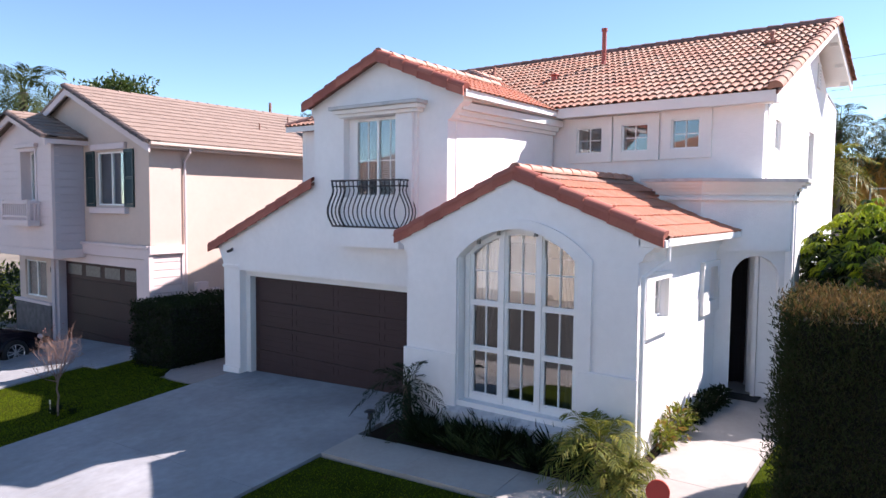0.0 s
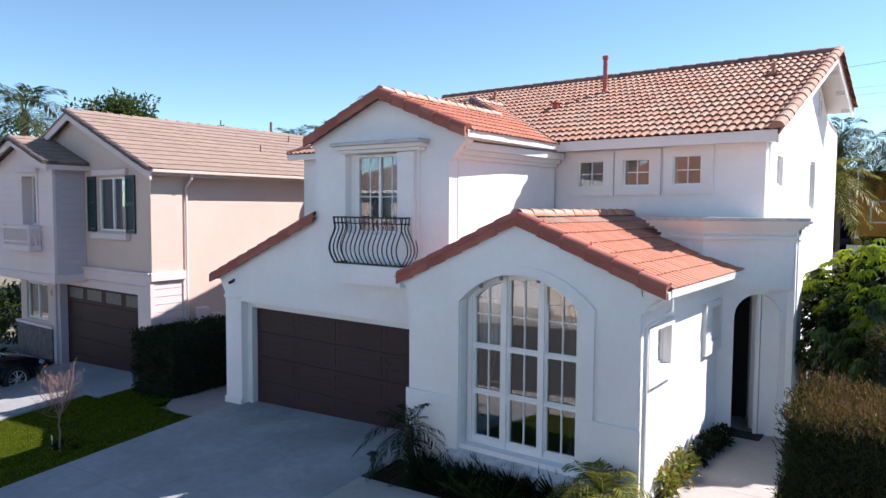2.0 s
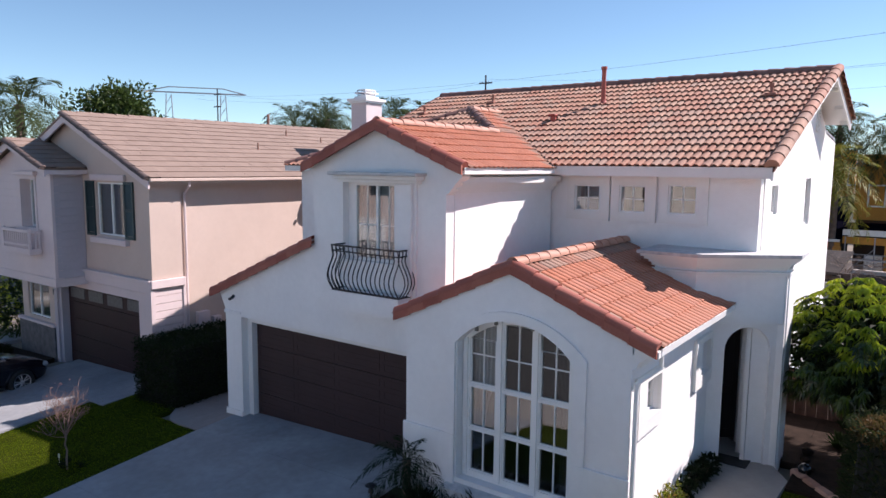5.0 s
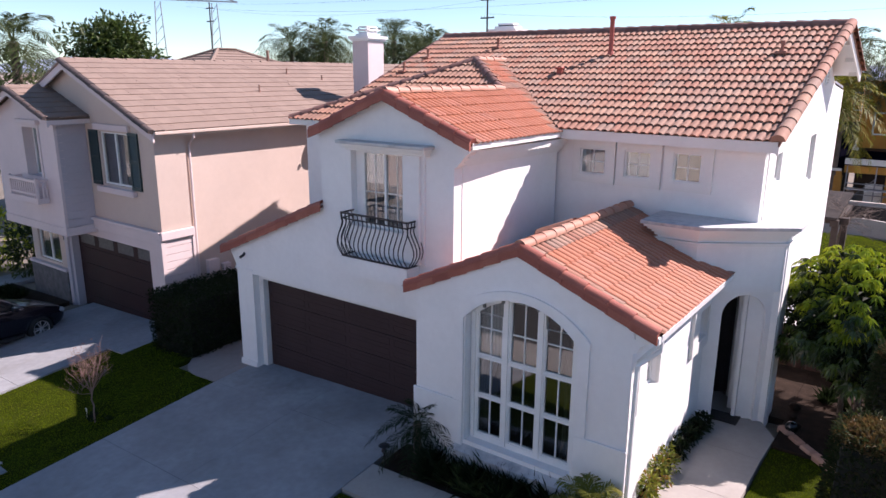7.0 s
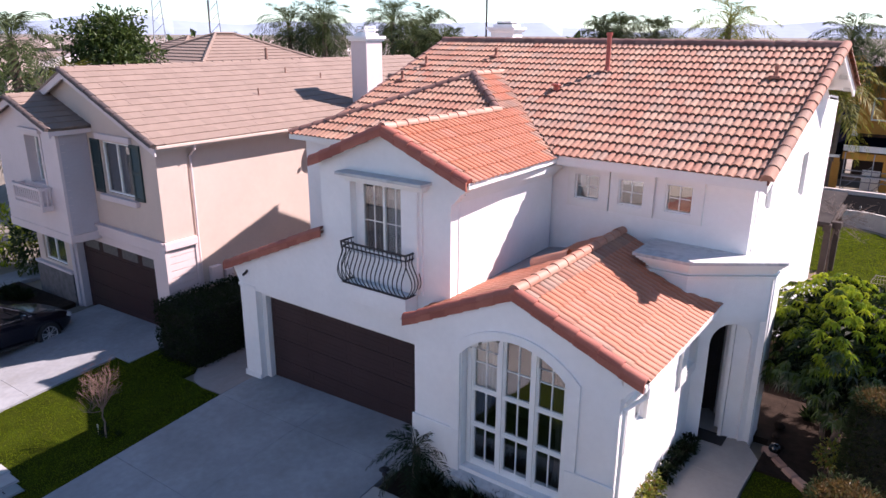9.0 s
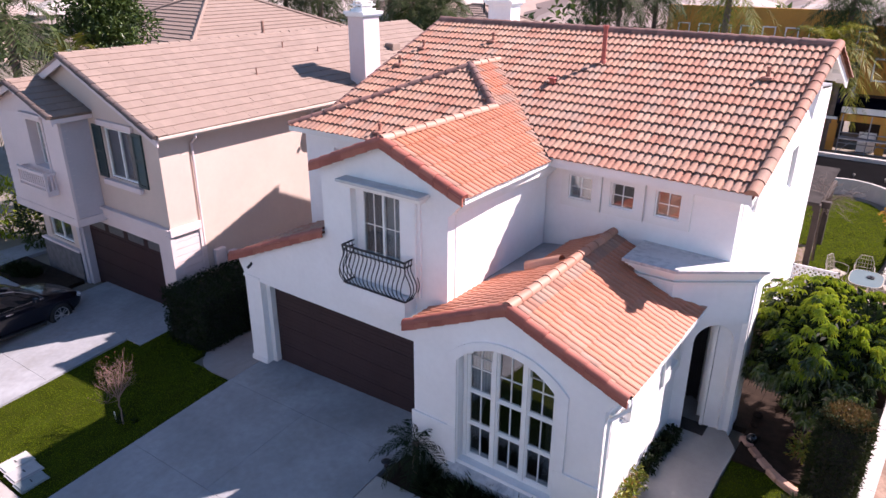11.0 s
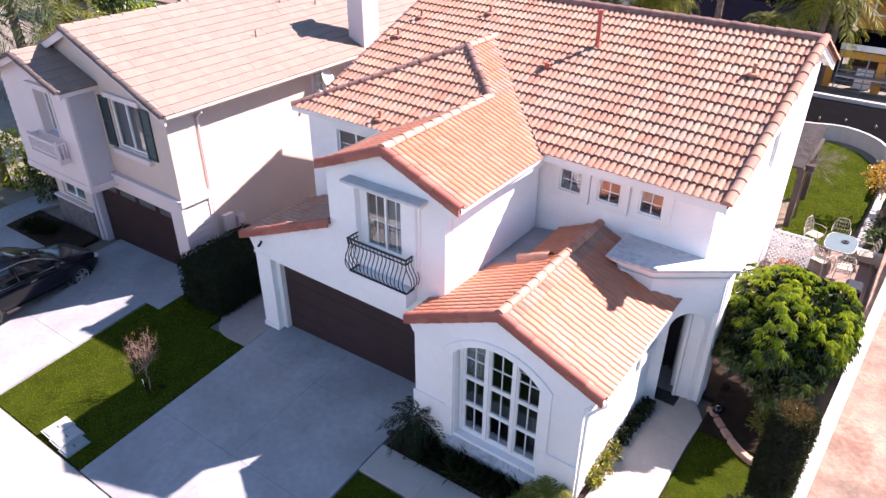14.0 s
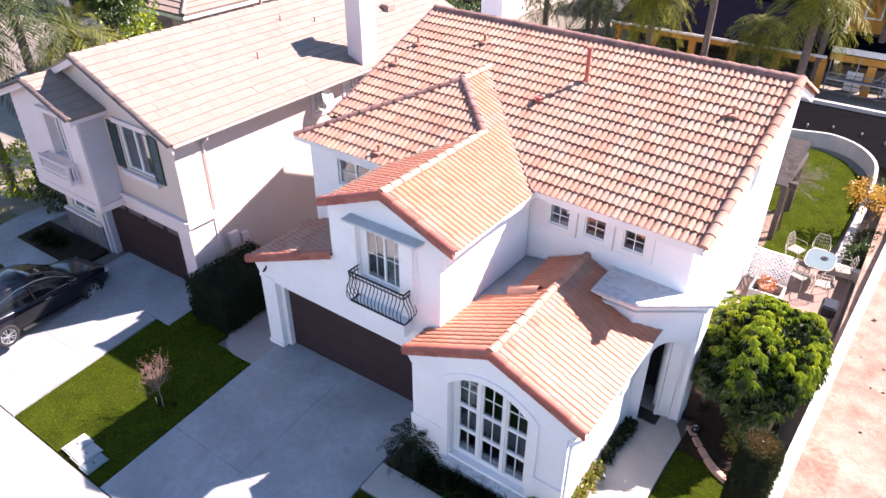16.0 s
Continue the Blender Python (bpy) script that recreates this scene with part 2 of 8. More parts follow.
def add_box(bm, x0, x1, y0, y1, z0, z1, bev=0.0, m=None):
    r = bmesh.ops.create_cube(bm, size=1.0)
    vs = r["verts"]
    for v in vs:
        v.co = Vector(((x0 + x1) / 2 + v.co.x * (x1 - x0), (y0 + y1) / 2 + v.co.y * (y1 - y0), (z0 + z1) / 2 + v.co.z * (z1 - z0)))
    if m is not None:
        for v in vs:
            v.co = m @ v.co
    if bev:
        es = list({e for v in vs for e in v.link_edges})
        bmesh.ops.bevel(bm, geom=es, offset=bev, segments=1, affect="EDGES", profile=0.5)


def box(x0, x1, y0, y1, z0, z1, bev=0.0):
    bm = bmesh.new()
    add_box(bm, x0, x1, y0, y1, z0, z1, bev)
    return bm


def add_tube(bm, pts, r, n=8, r2=None, caps=True):
    """A tube along points; its radius runs from r to r2."""
    pts = [Vector(p) for p in pts]
    r2 = r if r2 is None else r2
    rings = []
    for i, p in enumerate(pts):
        d = (pts[min(i + 1, len(pts) - 1)] - pts[max(i - 1, 0)]).normalized()
        a = d.orthogonal().normalized() if not rings else (prev - d * prev.dot(d)).normalized()
        prev = a
        b = d.cross(a)
        rad = r + (r2 - r) * i / max(1, len(pts) - 1)
        rings.append([bm.verts.new(p + (a * math.cos(t) + b * math.sin(t)) * rad) for t in (2 * math.pi * k / n for k in range(n))])
    for q, s in zip(rings, rings[1:]):
        for k in range(n):
            bm.faces.new((q[k], q[(k + 1) % n], s[(k + 1) % n], s[k]))
    if caps:
        bm.faces.new(rings[0][::-1])
        bm.faces.new(rings[-1])


def tube(pts, r, n=8, r2=None):
    bm = bmesh.new()
    add_tube(bm, pts, r, n, r2)
    return bm


def panel(outer, holes, th, o=(0, 0, 0), u=(1, 0, 0), n=(0, 1, 0)):
    """A flat slab of thickness th along n, out of an outline in (u, z) with holes through it."""
    bm = bmesh.new()
    o, u, n = Vector(o), Vector(u), Vector(n)
    edges = []
    for loop in [outer, *holes]:
        vs = [bm.verts.new(o + u * a + Vector((0, 0, b))) for a, b in loop]
        edges += [bm.edges.new((vs[i], vs[(i + 1) % len(vs)])) for i in range(len(vs))]
    bmesh.ops.triangle_fill(bm, use_beauty=True, use_dissolve=False, edges=edges)
    r = bmesh.ops.extrude_face_region(bm, geom=bm.faces[:])
    bmesh.ops.translate(bm, vec=n * th, verts=[g for g in r["geom"] if isinstance(g, bmesh.types.BMVert)])
    bmesh.ops.recalc_face_normals(bm, faces=bm.faces)
    return bm


def rect(x0, x1, z0, z1):
    return [(x0, z0), (x1, z0), (x1, z1), (x0, z1)]


def arch(x0, x1, z0, zs, zt, n=16):
    """A rectangle with an arched top: springing at zs, crown at zt."""
    c, w, h = (x0 + x1) / 2, (x1 - x0) / 2, zt - zs
    rad = (w * w + h * h) / (2 * h)
    a = math.asin(min(1.0, w / rad)) if h <= w else math.pi / 2
    top = [(c + rad * math.sin(t), zt - rad + rad * math.cos(t)) for t in (a - 2 * a * i / n for i in range(n + 1))]
    return [(x0, z0), (x1, z0), *top]


def frame_m(o, u):
    """Local axes: x along u, y into the wall, z up."""
    u = Vector(u).normalized()
    n = Vector((0, 0, 1)).cross(u)
    return Matrix(((u.x, n.x, 0, o[0]), (u.y, n.y, 0, o[1]), (0, 0, 1, o[2]), (0, 0, 0, 1)))


def window(parent, o, u, w, h, panes=2, grid=(2, 2), name="window", fr=0.045, deep=0.06, behind=None, label="white vinyl window"):
    """A window: outer frame, panes side by side, bars on each pane. o: lower left corner of the glass opening."""
    m = frame_m(o, u)
    bm = panel(rect(0, w, 0, h), [rect(fr, w - fr, fr, h - fr)], deep)
    win = part(name, bm, VINYL, parent, label, m=m)
    pw = (w - 2 * fr) / panes
    for i in range(panes):
        x0 = fr + i * pw
        part("pane", box(x0 + 0.004, x0 + pw - 0.004, deep * 0.5 - 0.003, deep * 0.5 + 0.003, fr + 0.002, h - fr - 0.002), GLASS, win, m=m).visible_shadow = False
        if i:
            part("mullion", box(x0 - 0.025, x0 + 0.025, -0.002, deep + 0.002, fr + 0.001, h - fr - 0.001), VINYL, win, m=m)
        for k in range(1, grid[0]):
            xx = x0 + pw * k / grid[0]
            part("glazing_bar", box(xx - 0.009, xx + 0.009, deep * 0.5 - 0.012, deep * 0.5 + 0.012, fr + 0.003, h - fr - 0.003), VINYL, win, m=m)
        for k in range(1, grid[1]):
            zz = fr + (h - 2 * fr) * k / grid[1]
            part("glazing_bar", box(x0 + 0.03, x0 + pw - 0.03, deep * 0.5 - 0.011, deep * 0.5 + 0.011, zz - 0.009, zz + 0.009), VINYL, win, m=m)
    if behind in ("blind", "dim_blind"):
        bm = bmesh.new()
        k = 0.05
        while k < h - 0.03:
            add_box(bm, 0.03, w - 0.03, deep + 0.02, deep + 0.04, k, k + 0.031)
            k += 0.036
        part("blind", bm, BLIND if behind == "blind" else DIM_BLIND, win, "horizontal window blind", m=m)
    if behind == "curtain":
        bm = bmesh.new()
        cols = 40
        vs = [[bm.verts.new((0.02 + (w - 0.04) * i / cols, deep + 0.12 + 0.03 * math.sin(i * 1.9), z)) for i in range(cols + 1)] for z in (0.02, h)]
        for i in range(cols):
            bm.faces.new((vs[0][i], vs[0][i + 1], vs[1][i + 1], vs[1][i]))
        part("curtain", bm, CURTAIN, win, "white sheer curtain", m=m)
    return win


def drape(x0, x1, z0, z1, y, amp, waves, tie=0.0):
    bm = bmesh.new()
    n = waves * 6
    rows = []
    for j in range(9):
        f = j / 8
        w = 1 - tie * math.sin(math.pi * (1 - f) * 0.8)
        rows.append([bm.verts.new((x0 + (x1 - x0) * i / n * w, y + amp * math.sin(i * math.pi / 3) * (0.7 + 0.3 * f), z0 + (z1 - z0) * f)) for i in range(n + 1)])
    for a, b in zip(rows, rows[1:]):
        for i in range(n):
            bm.faces.new((a[i], a[i + 1], b[i + 1], b[i]))
    return bm


# ---- roof tiles ----
TW, TE = 0.305, 0.34  # width and exposure of one tile


def tile_profile(rise):
    """Cross-section of a double-barrel tile."""
    pts = []
    for k in range(2):
        for a, b in ((0.0, 0.0), (0.07, 0.45), (0.17, 0.78), (0.29, 0.95), (0.41, 1.0), (0.53, 0.95), (0.65, 0.78), (0.75, 0.45), (0.82, 0.0)):
            pts.append(((k + a) * TW / 2, rise * b))
    pts.append((TW, 0.0))
    return pts


def tile_mesh(name, material, lip=0.040, rise=0.034):
    bm = bmesh.new()
    p = tile_profile(rise)
    lo = [bm.verts.new((x, 0, z + lip)) for x, z in p]
    hi = [bm.verts.new((x, TE + 0.03, z + 0.002)) for x, z in p]
    un = [bm.verts.new((x, 0.006, z + lip * 0.45)) for x, z in p]
    deep = [bm.verts.new((x, 0.16, z * 0.6 + 0.002)) for x, z in p]
    for i in range(len(p) - 1):
        bm.faces.new((lo[i], lo[i + 1], hi[i + 1], hi[i]))
        bm.faces.new((un[i], un[i + 1], lo[i + 1], lo[i]))
        bm.faces.new((deep[i], deep[i + 1], un[i + 1], un[i]))
    me = bpy.data.meshes.new(name)
    bm.to_mesh(me)
    bm.free()
    me.materials.append(material)
    return me


def cap_mesh(name, material, r=0.105, ln=0.40):
    bm = bmesh.new()
    n = 12
    rows = []
    for y, rad, lift in ((0, r, 0.014), (ln, r * 0.92, 0.0)):
        rows.append([bm.verts.new((-rad * math.cos(math.pi * k / n), y, rad * math.sin(math.pi * k / n) + lift)) for k in range(n + 1)])
    un = [bm.verts.new((-(r - 0.018) * math.cos(math.pi * k / n), 0, (r - 0.018) * math.sin(math.pi * k / n) + 0.014)) for k in range(n + 1)]
    for k in range(n):
        bm.faces.new((rows[0][k], rows[0][k + 1], rows[1][k + 1], rows[1][k]))
        bm.faces.new((un[k], un[k + 1], rows[0][k + 1], rows[0][k]))
    bm.faces.new([un[k] for k in range(n + 1)])
    me = bpy.data.meshes.new(name)
    bm.to_mesh(me)
    bm.free()
    me.materials.append(material)
    return me


def inside(poly, x, y):
    c = False
    for (x0, y0), (x1, y1) in zip(poly, poly[1:] + poly[:1]):
        if (y0 > y) != (y1 > y) and x < (x1 - x0) * (y - y0) / (y1 - y0) + x0:
            c = not c
    return c


def lay_tiles(roof, me, o, u, s, poly, limit=300, joined_mat=None, w=TW, e=TE, half=False, order=None, name="tile"):
    """Courses of tiles on a slope. o: a point at the eave, u along it, s up the slope, poly: the outline in (u, s) metres (convex)."""
    u, s = Vector(u).normalized(), Vector(s).normalized()
    n = u.cross(s)
    base = Matrix(((u.x, s.x, n.x, o[0]), (u.y, s.y, n.y, o[1]), (u.z, s.z, n.z, o[2]), (0, 0, 0, 1)))
    a0, a1 = min(p[0] for p in poly), max(p[0] for p in poly)
    b0, b1 = min(p[1] for p in poly), max(p[1] for p in poly)
    whole, cut = [], []
    for j in range(math.floor((b0 + 0.0401) / e), int((b1 + 0.04) / e) + 1):
        for i in range(math.floor(a0 / w) - 1, int(a1 / w) + 2):
            a, b = (i + (0.5 if half and j % 2 else 0)) * w, j * e - 0.04
            corners = [(a + 0.01, b + 0.01), (a + w - 0.01, b + 0.01), (a + w - 0.01, b + e), (a + 0.01, b + e)]
            hits = sum(inside(poly, *c) for c in corners)
            hits_fine = hits or any(inside(poly, a + w * p, b + e * q) for p in (0.25, 0.5, 0.75) for q in (0.25, 0.5, 0.75))
            if hits == 4:
                whole.append((a, b))
            elif hits_fine:
                cut.append((a, b))
    if order:
        whole.sort(key=order)
    for a, b in whole[:limit]:
        jig = Matrix.Translation((random.uniform(-0.004, 0.004), random.uniform(-0.006, 0.006), random.uniform(0, 0.004)))
        shared(name, me, roof, base @ Matrix.Translation((a, b, 0)) @ jig)
    area = sum(p[0] * q[1] - q[0] * p[1] for p, q in zip(poly, poly[1:] + poly[:1]))
    out = bmesh.new()
    for a, b in cut:
        bm = bmesh.new()
        bm.from_mesh(me)
        bmesh.ops.translate(bm, vec=(a, b, 0), verts=bm.verts)
        for p, q in zip(poly, poly[1:] + poly[:1]):
            d = Vector((q[0] - p[0], q[1] - p[1], 0))
            nrm = Vector((d.y, -d.x, 0)) * (1 if area > 0 else -1)
            if bm.verts:
                bmesh.ops.bisect_plane(bm, geom=bm.verts[:] + bm.edges[:] + bm.faces[:], plane_co=(p[0], p[1], 0), plane_no=nrm, clear_outer=True)
        tmp = bpy.data.meshes.new("cut")
        bm.to_mesh(tmp)
        bm.free()
        out.from_mesh(tmp)
        bpy.data.meshes.remove(tmp)
    for a, b in whole[limit:]:
        k = len(out.verts)
        out.from_mesh(me)
        out.verts.ensure_lookup_table()
        for v in out.verts[k:]:
            v.co += Vector((a, b, random.uniform(0, 0.004)))
    if out.verts:
        ob = part("cut_tiles" if name == "tile" else "cut_flat_tiles", out, joined_mat or TILE_ISL, roof, m=base)
        tagged(ob, kind="stuff")
    else:
        out.free()


def lay_caps(roof, me, p, q, step=0.33, name="ridge_tile", lift=-0.045):
    """Half-round tiles in a row from p up to q."""
    p, q = Vector(p), Vector(q)
    d = (q - p).normalized()
    side = d.cross(Vector((0, 0, 1))).normalized()
    up = side.cross(d)
    k = max(1, round((q - p).length / step))
    for i in range(k):
        c = p + (q - p) * i / k + up * lift
        m = Matrix(((side.x, d.x, up.x, c.x), (side.y, d.y, up.y, c.y), (side.z, d.z, up.z, c.z), (0, 0, 0, 1)))
        shared(name, me, roof, m @ pose(random.uniform(-0.005, 0.005), 0, 0, random.uniform(-1, 1), 0, random.uniform(-1.2, 1.2)))


def slab(pts, down):
    """A sloping slab: the corners of its top, and its thickness downwards."""
    bm = bmesh.new()
    top = [bm.verts.new(p) for p in pts]
    low = [bm.verts.new((p[0], p[1], p[2] - down)) for p in pts]
    bm.faces.new(top)
    bm.faces.new(low[::-1])
    for i in range(len(pts)):
        k = (i + 1) % len(pts)
        bm.faces.new((top[i], low[i], low[k], top[k]))
    bmesh.ops.recalc_face_normals(bm, faces=bm.faces)
    return bm


def ground_z(x, y):
    """The lie of the land in front of the houses: it falls towards the street and to the west."""
    return 0.042 * min(max(x, -25.0), 9.5) + 0.09 * min(max(y, -6.2), 0.0)

# ---- ground ----
WEST_DRIVE_X = -4.05
KERB_Y = -5.75


def strip_ground(name, xs, ys, material, lift, label, category, kind="structure", thick=0.25, zf=ground_z):
    """A sheet that follows the lie of the land, with a skirt."""
    bm = bmesh.new()
    g = [[bm.verts.new((x, y, zf(x, y) + lift)) for x in xs] for y in ys]
    for j in range(len(ys) - 1):
        for i in range(len(xs) - 1):
            bm.faces.new((g[j][i], g[j][i + 1], g[j + 1][i + 1], g[j + 1][i]))
    edge = [e for e in bm.edges if len(e.link_faces) == 1]
    r = bmesh.ops.extrude_edge_only(bm, edges=edge)
    bmesh.ops.translate(bm, vec=(0, 0, -thick), verts=[v for v in r["geom"] if isinstance(v, bmesh.types.BMVert)])
    bmesh.ops.recalc_face_normals(bm, faces=bm.faces)
    ob = part(name, bm, material)
    return tagged(ob, label, category, "", kind)


def lin(a, b, n):
    return [a + (b - a) * i / n for i in range(n + 1)]


def land(x, y):
    """Terrain: garden near the houses, then level ground out to a low horizon."""
    d = math.hypot(x - 4, y - 3)
    z = ground_z(x, y) - 0.12
    if y > 4:
        z += min(1.0, (y - 4) / 6) * (0.2 - z)
    t = min(1.0, max(0.0, (d - 30) / 120))
    return z * (1 - t) + t * -3.0


bm = bmesh.new()
rings = [[bm.verts.new((4 + r * math.cos(a), 3 + r * math.sin(a), land(4 + r * math.cos(a), 3 + r * math.sin(a)))) for a in (2 * math.pi * k / 72 for k in range(72))]
         for r in (1, 3, 5, 7, 9, 11, 13, 16, 20, 26, 34, 45, 60, 90, 150, 300, 700, 1500, 3200)]
c0 = bm.verts.new((4, 3, land(4, 3)))
for k in range(72):
    bm.faces.new((c0, rings[0][k], rings[0][(k + 1) % 72]))
for q, s in zip(rings, rings[1:]):
    for k in range(72):
        bm.faces.new((q[k], s[k], s[(k + 1) % 72], q[(k + 1) % 72]))
ground = part("ground", bm, GROUND, smooth=True)
tagged(ground, "brown open ground that reaches the horizon", "ground", "", "structure")


def slabs(owner, cells, material, lift, gap=0.0035, name="slab"):
    """Concrete slabs with open joints, on the lie of the land."""
    for x0, x1, y0, y1 in cells:
        bm = bmesh.new()
        c = [(x0 + gap, y0 + gap), (x1 - gap, y0 + gap), (x1 - gap, y1 - gap), (x0 + gap, y1 - gap)]
        top = [bm.verts.new((x, y, ground_z(x, y) + lift)) for x, y in c]
        low = [bm.verts.new((x, y, ground_z(x, y) + lift - 0.12)) for x, y in c]
        bm.faces.new(top)
        for i in range(4):
            k = (i + 1) % 4
            bm.faces.new((top[i], low[i], low[k], top[k]))
        bmesh.ops.recalc_face_normals(bm, faces=bm.faces)
        part(name, bm, material, owner)


driveway = tagged(new("driveway"), "pale grey concrete driveway in front of the garage", "driveway", "", "structure")
slabs(driveway, [(0.15, 2.75, -5.72, -3.6), (2.75, 5.42, -5.72, -3.6), (0.15, 2.75, -3.6, -1.0), (2.75, 5.42, -3.6, -1.0),
                 (0.15, 2.75, -1.0, 0.5), (2.75, 5.8, -1.0, 0.5)], CONCRETE, 0.0)
side_apron = tagged(new("side_apron"), "concrete apron beside the garage pillar", "paving", "", "structure")
AP = [(0.14, -0.985), (0.14, 0.5), (-0.15, 0.5), (-0.15, 3.4), (-2.0, 3.4), (-2.0, -0.2), (-1.5, -0.45), (-1.32, -0.62), (-1.2, -0.78), (-1.02, -0.90), (-0.8, -0.97), (-0.55, -1.0)]
part("slab", slab([(x, y, ground_z(x, y) - 0.002) for x, y in AP], 0.12), mat("pinkish_concrete", (0.30, 0.26, 0.245), 0.85, 0.12, 0.8, 0.2, 90, stain=(0.22, 0.18, 0.165), stain_scale=0.8, stain_amount=0.4), side_apron)
west_drive = tagged(new("neighbour_driveway"), "pale concrete driveway under the parked car", "driveway", "", "structure")
slabs(west_drive, [(-6.0, WEST_DRIVE_X, -5.72, -3.4), (-8.2, -6.0, -5.72, -3.4), (-6.0, WEST_DRIVE_X, -3.4, -1.2), (-8.2, -6.0, -3.4, -1.2),
                   (-6.0, -3.4, -1.2, 1.0), (-8.2, -6.0, -1.2, 1.0)], CONCRETE, 0.0)
sidewalk = tagged(new("pavement"), "pale concrete pavement along the street", "pavement", "", "structure")
slabs(sidewalk, [(-26 + 1.5 * i, -24.5 + 1.5 * i, -7.3, -5.75) for i in range(32)], CONCRETE_L, 0.0)
road = strip_ground("road", lin(-60, 60, 30), [-17.5, -14, -10, -7.32], ASPHALT, -0.085, "dark asphalt street", "road")
path = tagged(new("garden_path"), "pale concrete path to the front door", "path", "", "structure")
slabs(path, [(5.45, 6.9, -2.38, -1.6), (6.9, 8.4, -2.38, -1.6), (8.4, 9.75, -2.38, -1.6), (9.75, 10.92, -2.38, -0.95), (9.75, 10.92, -0.95, 0.55), (9.75, 10.92, 0.55, 2.0)], CONCRETE_L, 0.02)
# the porch slab runs in under the arch
bm = slab([(9.75, 2.0, 0.42), (10.92, 2.0, 0.42), (10.95, 2.9, 0.42), (10.5, 3.6, 0.42), (9.6, 4.3, 0.42), (9.0, 3.3, 0.42)], 0.12)
tagged(part("porch_slab", bm, CONCRETE_L), "concrete porch slab under the entry arch", "paving", "", "structure")

LAWN_W = (WEST_DRIVE_X + 0.05, 0.1, -5.7, -0.95)
lawn_w = strip_ground("lawn", lin(LAWN_W[0], LAWN_W[1], 8), lin(LAWN_W[2], LAWN_W[3], 8), TURF, -0.03, "short green lawn between the two driveways", "lawn")
lawn_b = strip_ground("lawn", lin(-3.4, -1.5, 3), lin(-0.95, -0.3, 2), TURF, -0.032, "shaded end of the lawn by the hedge", "lawn")
lawn_c = strip_ground("lawn", lin(5.46, 9.7, 5), lin(-5.7, -2.42, 4), TURF, -0.03, "green front lawn before the big window", "lawn")
lawn_d = strip_ground("lawn", lin(10.95, 12.6, 3), lin(-5.7, 2.6, 6), TURF, -0.03, "narrow strip of lawn beside the path", "lawn")
bed_a = strip_ground("flower_bed", lin(5.55, 9.72, 5), lin(-1.58, -0.8, 2), SOIL, 0.0, "dark soil bed under the arched window", "flower bed")
bed_b = strip_ground("flower_bed", lin(9.62, 9.73, 1), lin(-0.8, 2.6, 3), SOIL, 0.01, "thin soil bed along the side wall", "flower bed")
# soil-coloured strip stands in for the tree's shade on this ground
shade_strip = strip_ground("flower_bed", lin(10.2, 10.955, 2), lin(3.75, 8.6, 3), SOIL, 0.018, "dark soil-coloured strip painted for the tree's shade beside the house", "flower bed")
bed_c = strip_ground("flower_bed", lin(10.96, 12.75, 3), lin(2.6, 8.6, 4), SOIL, 0.02, "dark soil bed under the umbrella tree", "flower bed")

# ---- white house ----
house = thing("house", "white stucco two-storey house with red clay tile roofs", "house")
K2 = 0.41
EAVE = 5.55
RIGHT_X, LEFT_X, GAB_L = 6.40, -0.48, 2.67
GX = (RIGHT_X + GAB_L) / 2
WING_Y, MAIN_Y, RIDGE_Y = 2.12, 2.93, 7.94
MEAVE, RZ = 5.60, 7.72
K = (RZ - MEAVE) / (RIDGE_Y - MAIN_Y)
TURN = 0.0384  # the main roof and wall stand slightly askew to the front
MR = Matrix.Translation((10.42, 3.0, 0)) @ Matrix.Rotation(-TURN, 4, "Z") @ Matrix.Translation((-10.42, -3.0, 0))
VY = MAIN_Y + TURN * (10.42 - RIGHT_X)  # where the gable's eave meets the main one
WX = (RIGHT_X + LEFT_X) / 2
MAIN_X0, MAIN_X1 = -0.5, 10.43


def right_z(x):
    return EAVE + K2 * (RIGHT_X - x)


# walls
front = [(-0.1, -0.8), (5.97, -0.8), (5.97, 5.10), (6.03, 5.13), (6.09, 5.20), (6.17, 5.30), (6.29, 5.40), (6.31, right_z(6.31) - 0.046), (GX, right_z(GX) - 0.046),
         (2.70, EAVE + K2 * 0.03 - 0.046), (2.71, 5.44), (2.78, 5.32), (2.78, 4.15),
         (-0.30, 2.79), (-0.28, 2.69), (-0.20, 2.54), (-0.13, 2.42), (-0.1, 2.3)]
part("wall", panel(front, [rect(0.44, 5.62, -0.6, 2.25), rect(3.62, 4.90, 3.82, 5.27)], 0.24), STUCCO, house, "white stucco front wall with a stepped gable")
SKEW = 0.055  # the side wall of the gable is slightly out of square
part("wall", panel(rect(0.24, 3.4, 2.6, 5.5), [], 0.22, (5.97, 0, 0), (SKEW, 1, 0), (-1, 0, 0)), STUCCO, house)
part("wall", panel(rect(0.24, 2.4, 2.4, 5.5), [], 0.2, (2.78, 0, 0), (0, 1, 0), (1, 0, 0)), STUCCO, house)
part("wall", panel(rect(-0.2, 2.77, -0.5, 5.45), [rect(0.78, 2.0, 4.35, 5.12)], 0.22, (0, 2.4, 0)), STUCCO, house)
part("wall", panel([(0.24, -0.6), (11.7, -0.6), (11.7, 2.5), (0.24, 2.5)], [], 0.2, (-0.1, 0, 0), (0, 1, 0), (1, 0, 0)), STUCCO, house)
part("wall", panel([(2.62, 2.5), (11.7, 2.5), (11.7, 6.2), (7.94, 7.5), (2.62, 5.35)], [], 0.2, (0.3, 0, 0), (0, 1, 0), (1, 0, 0)), STUCCO, house)
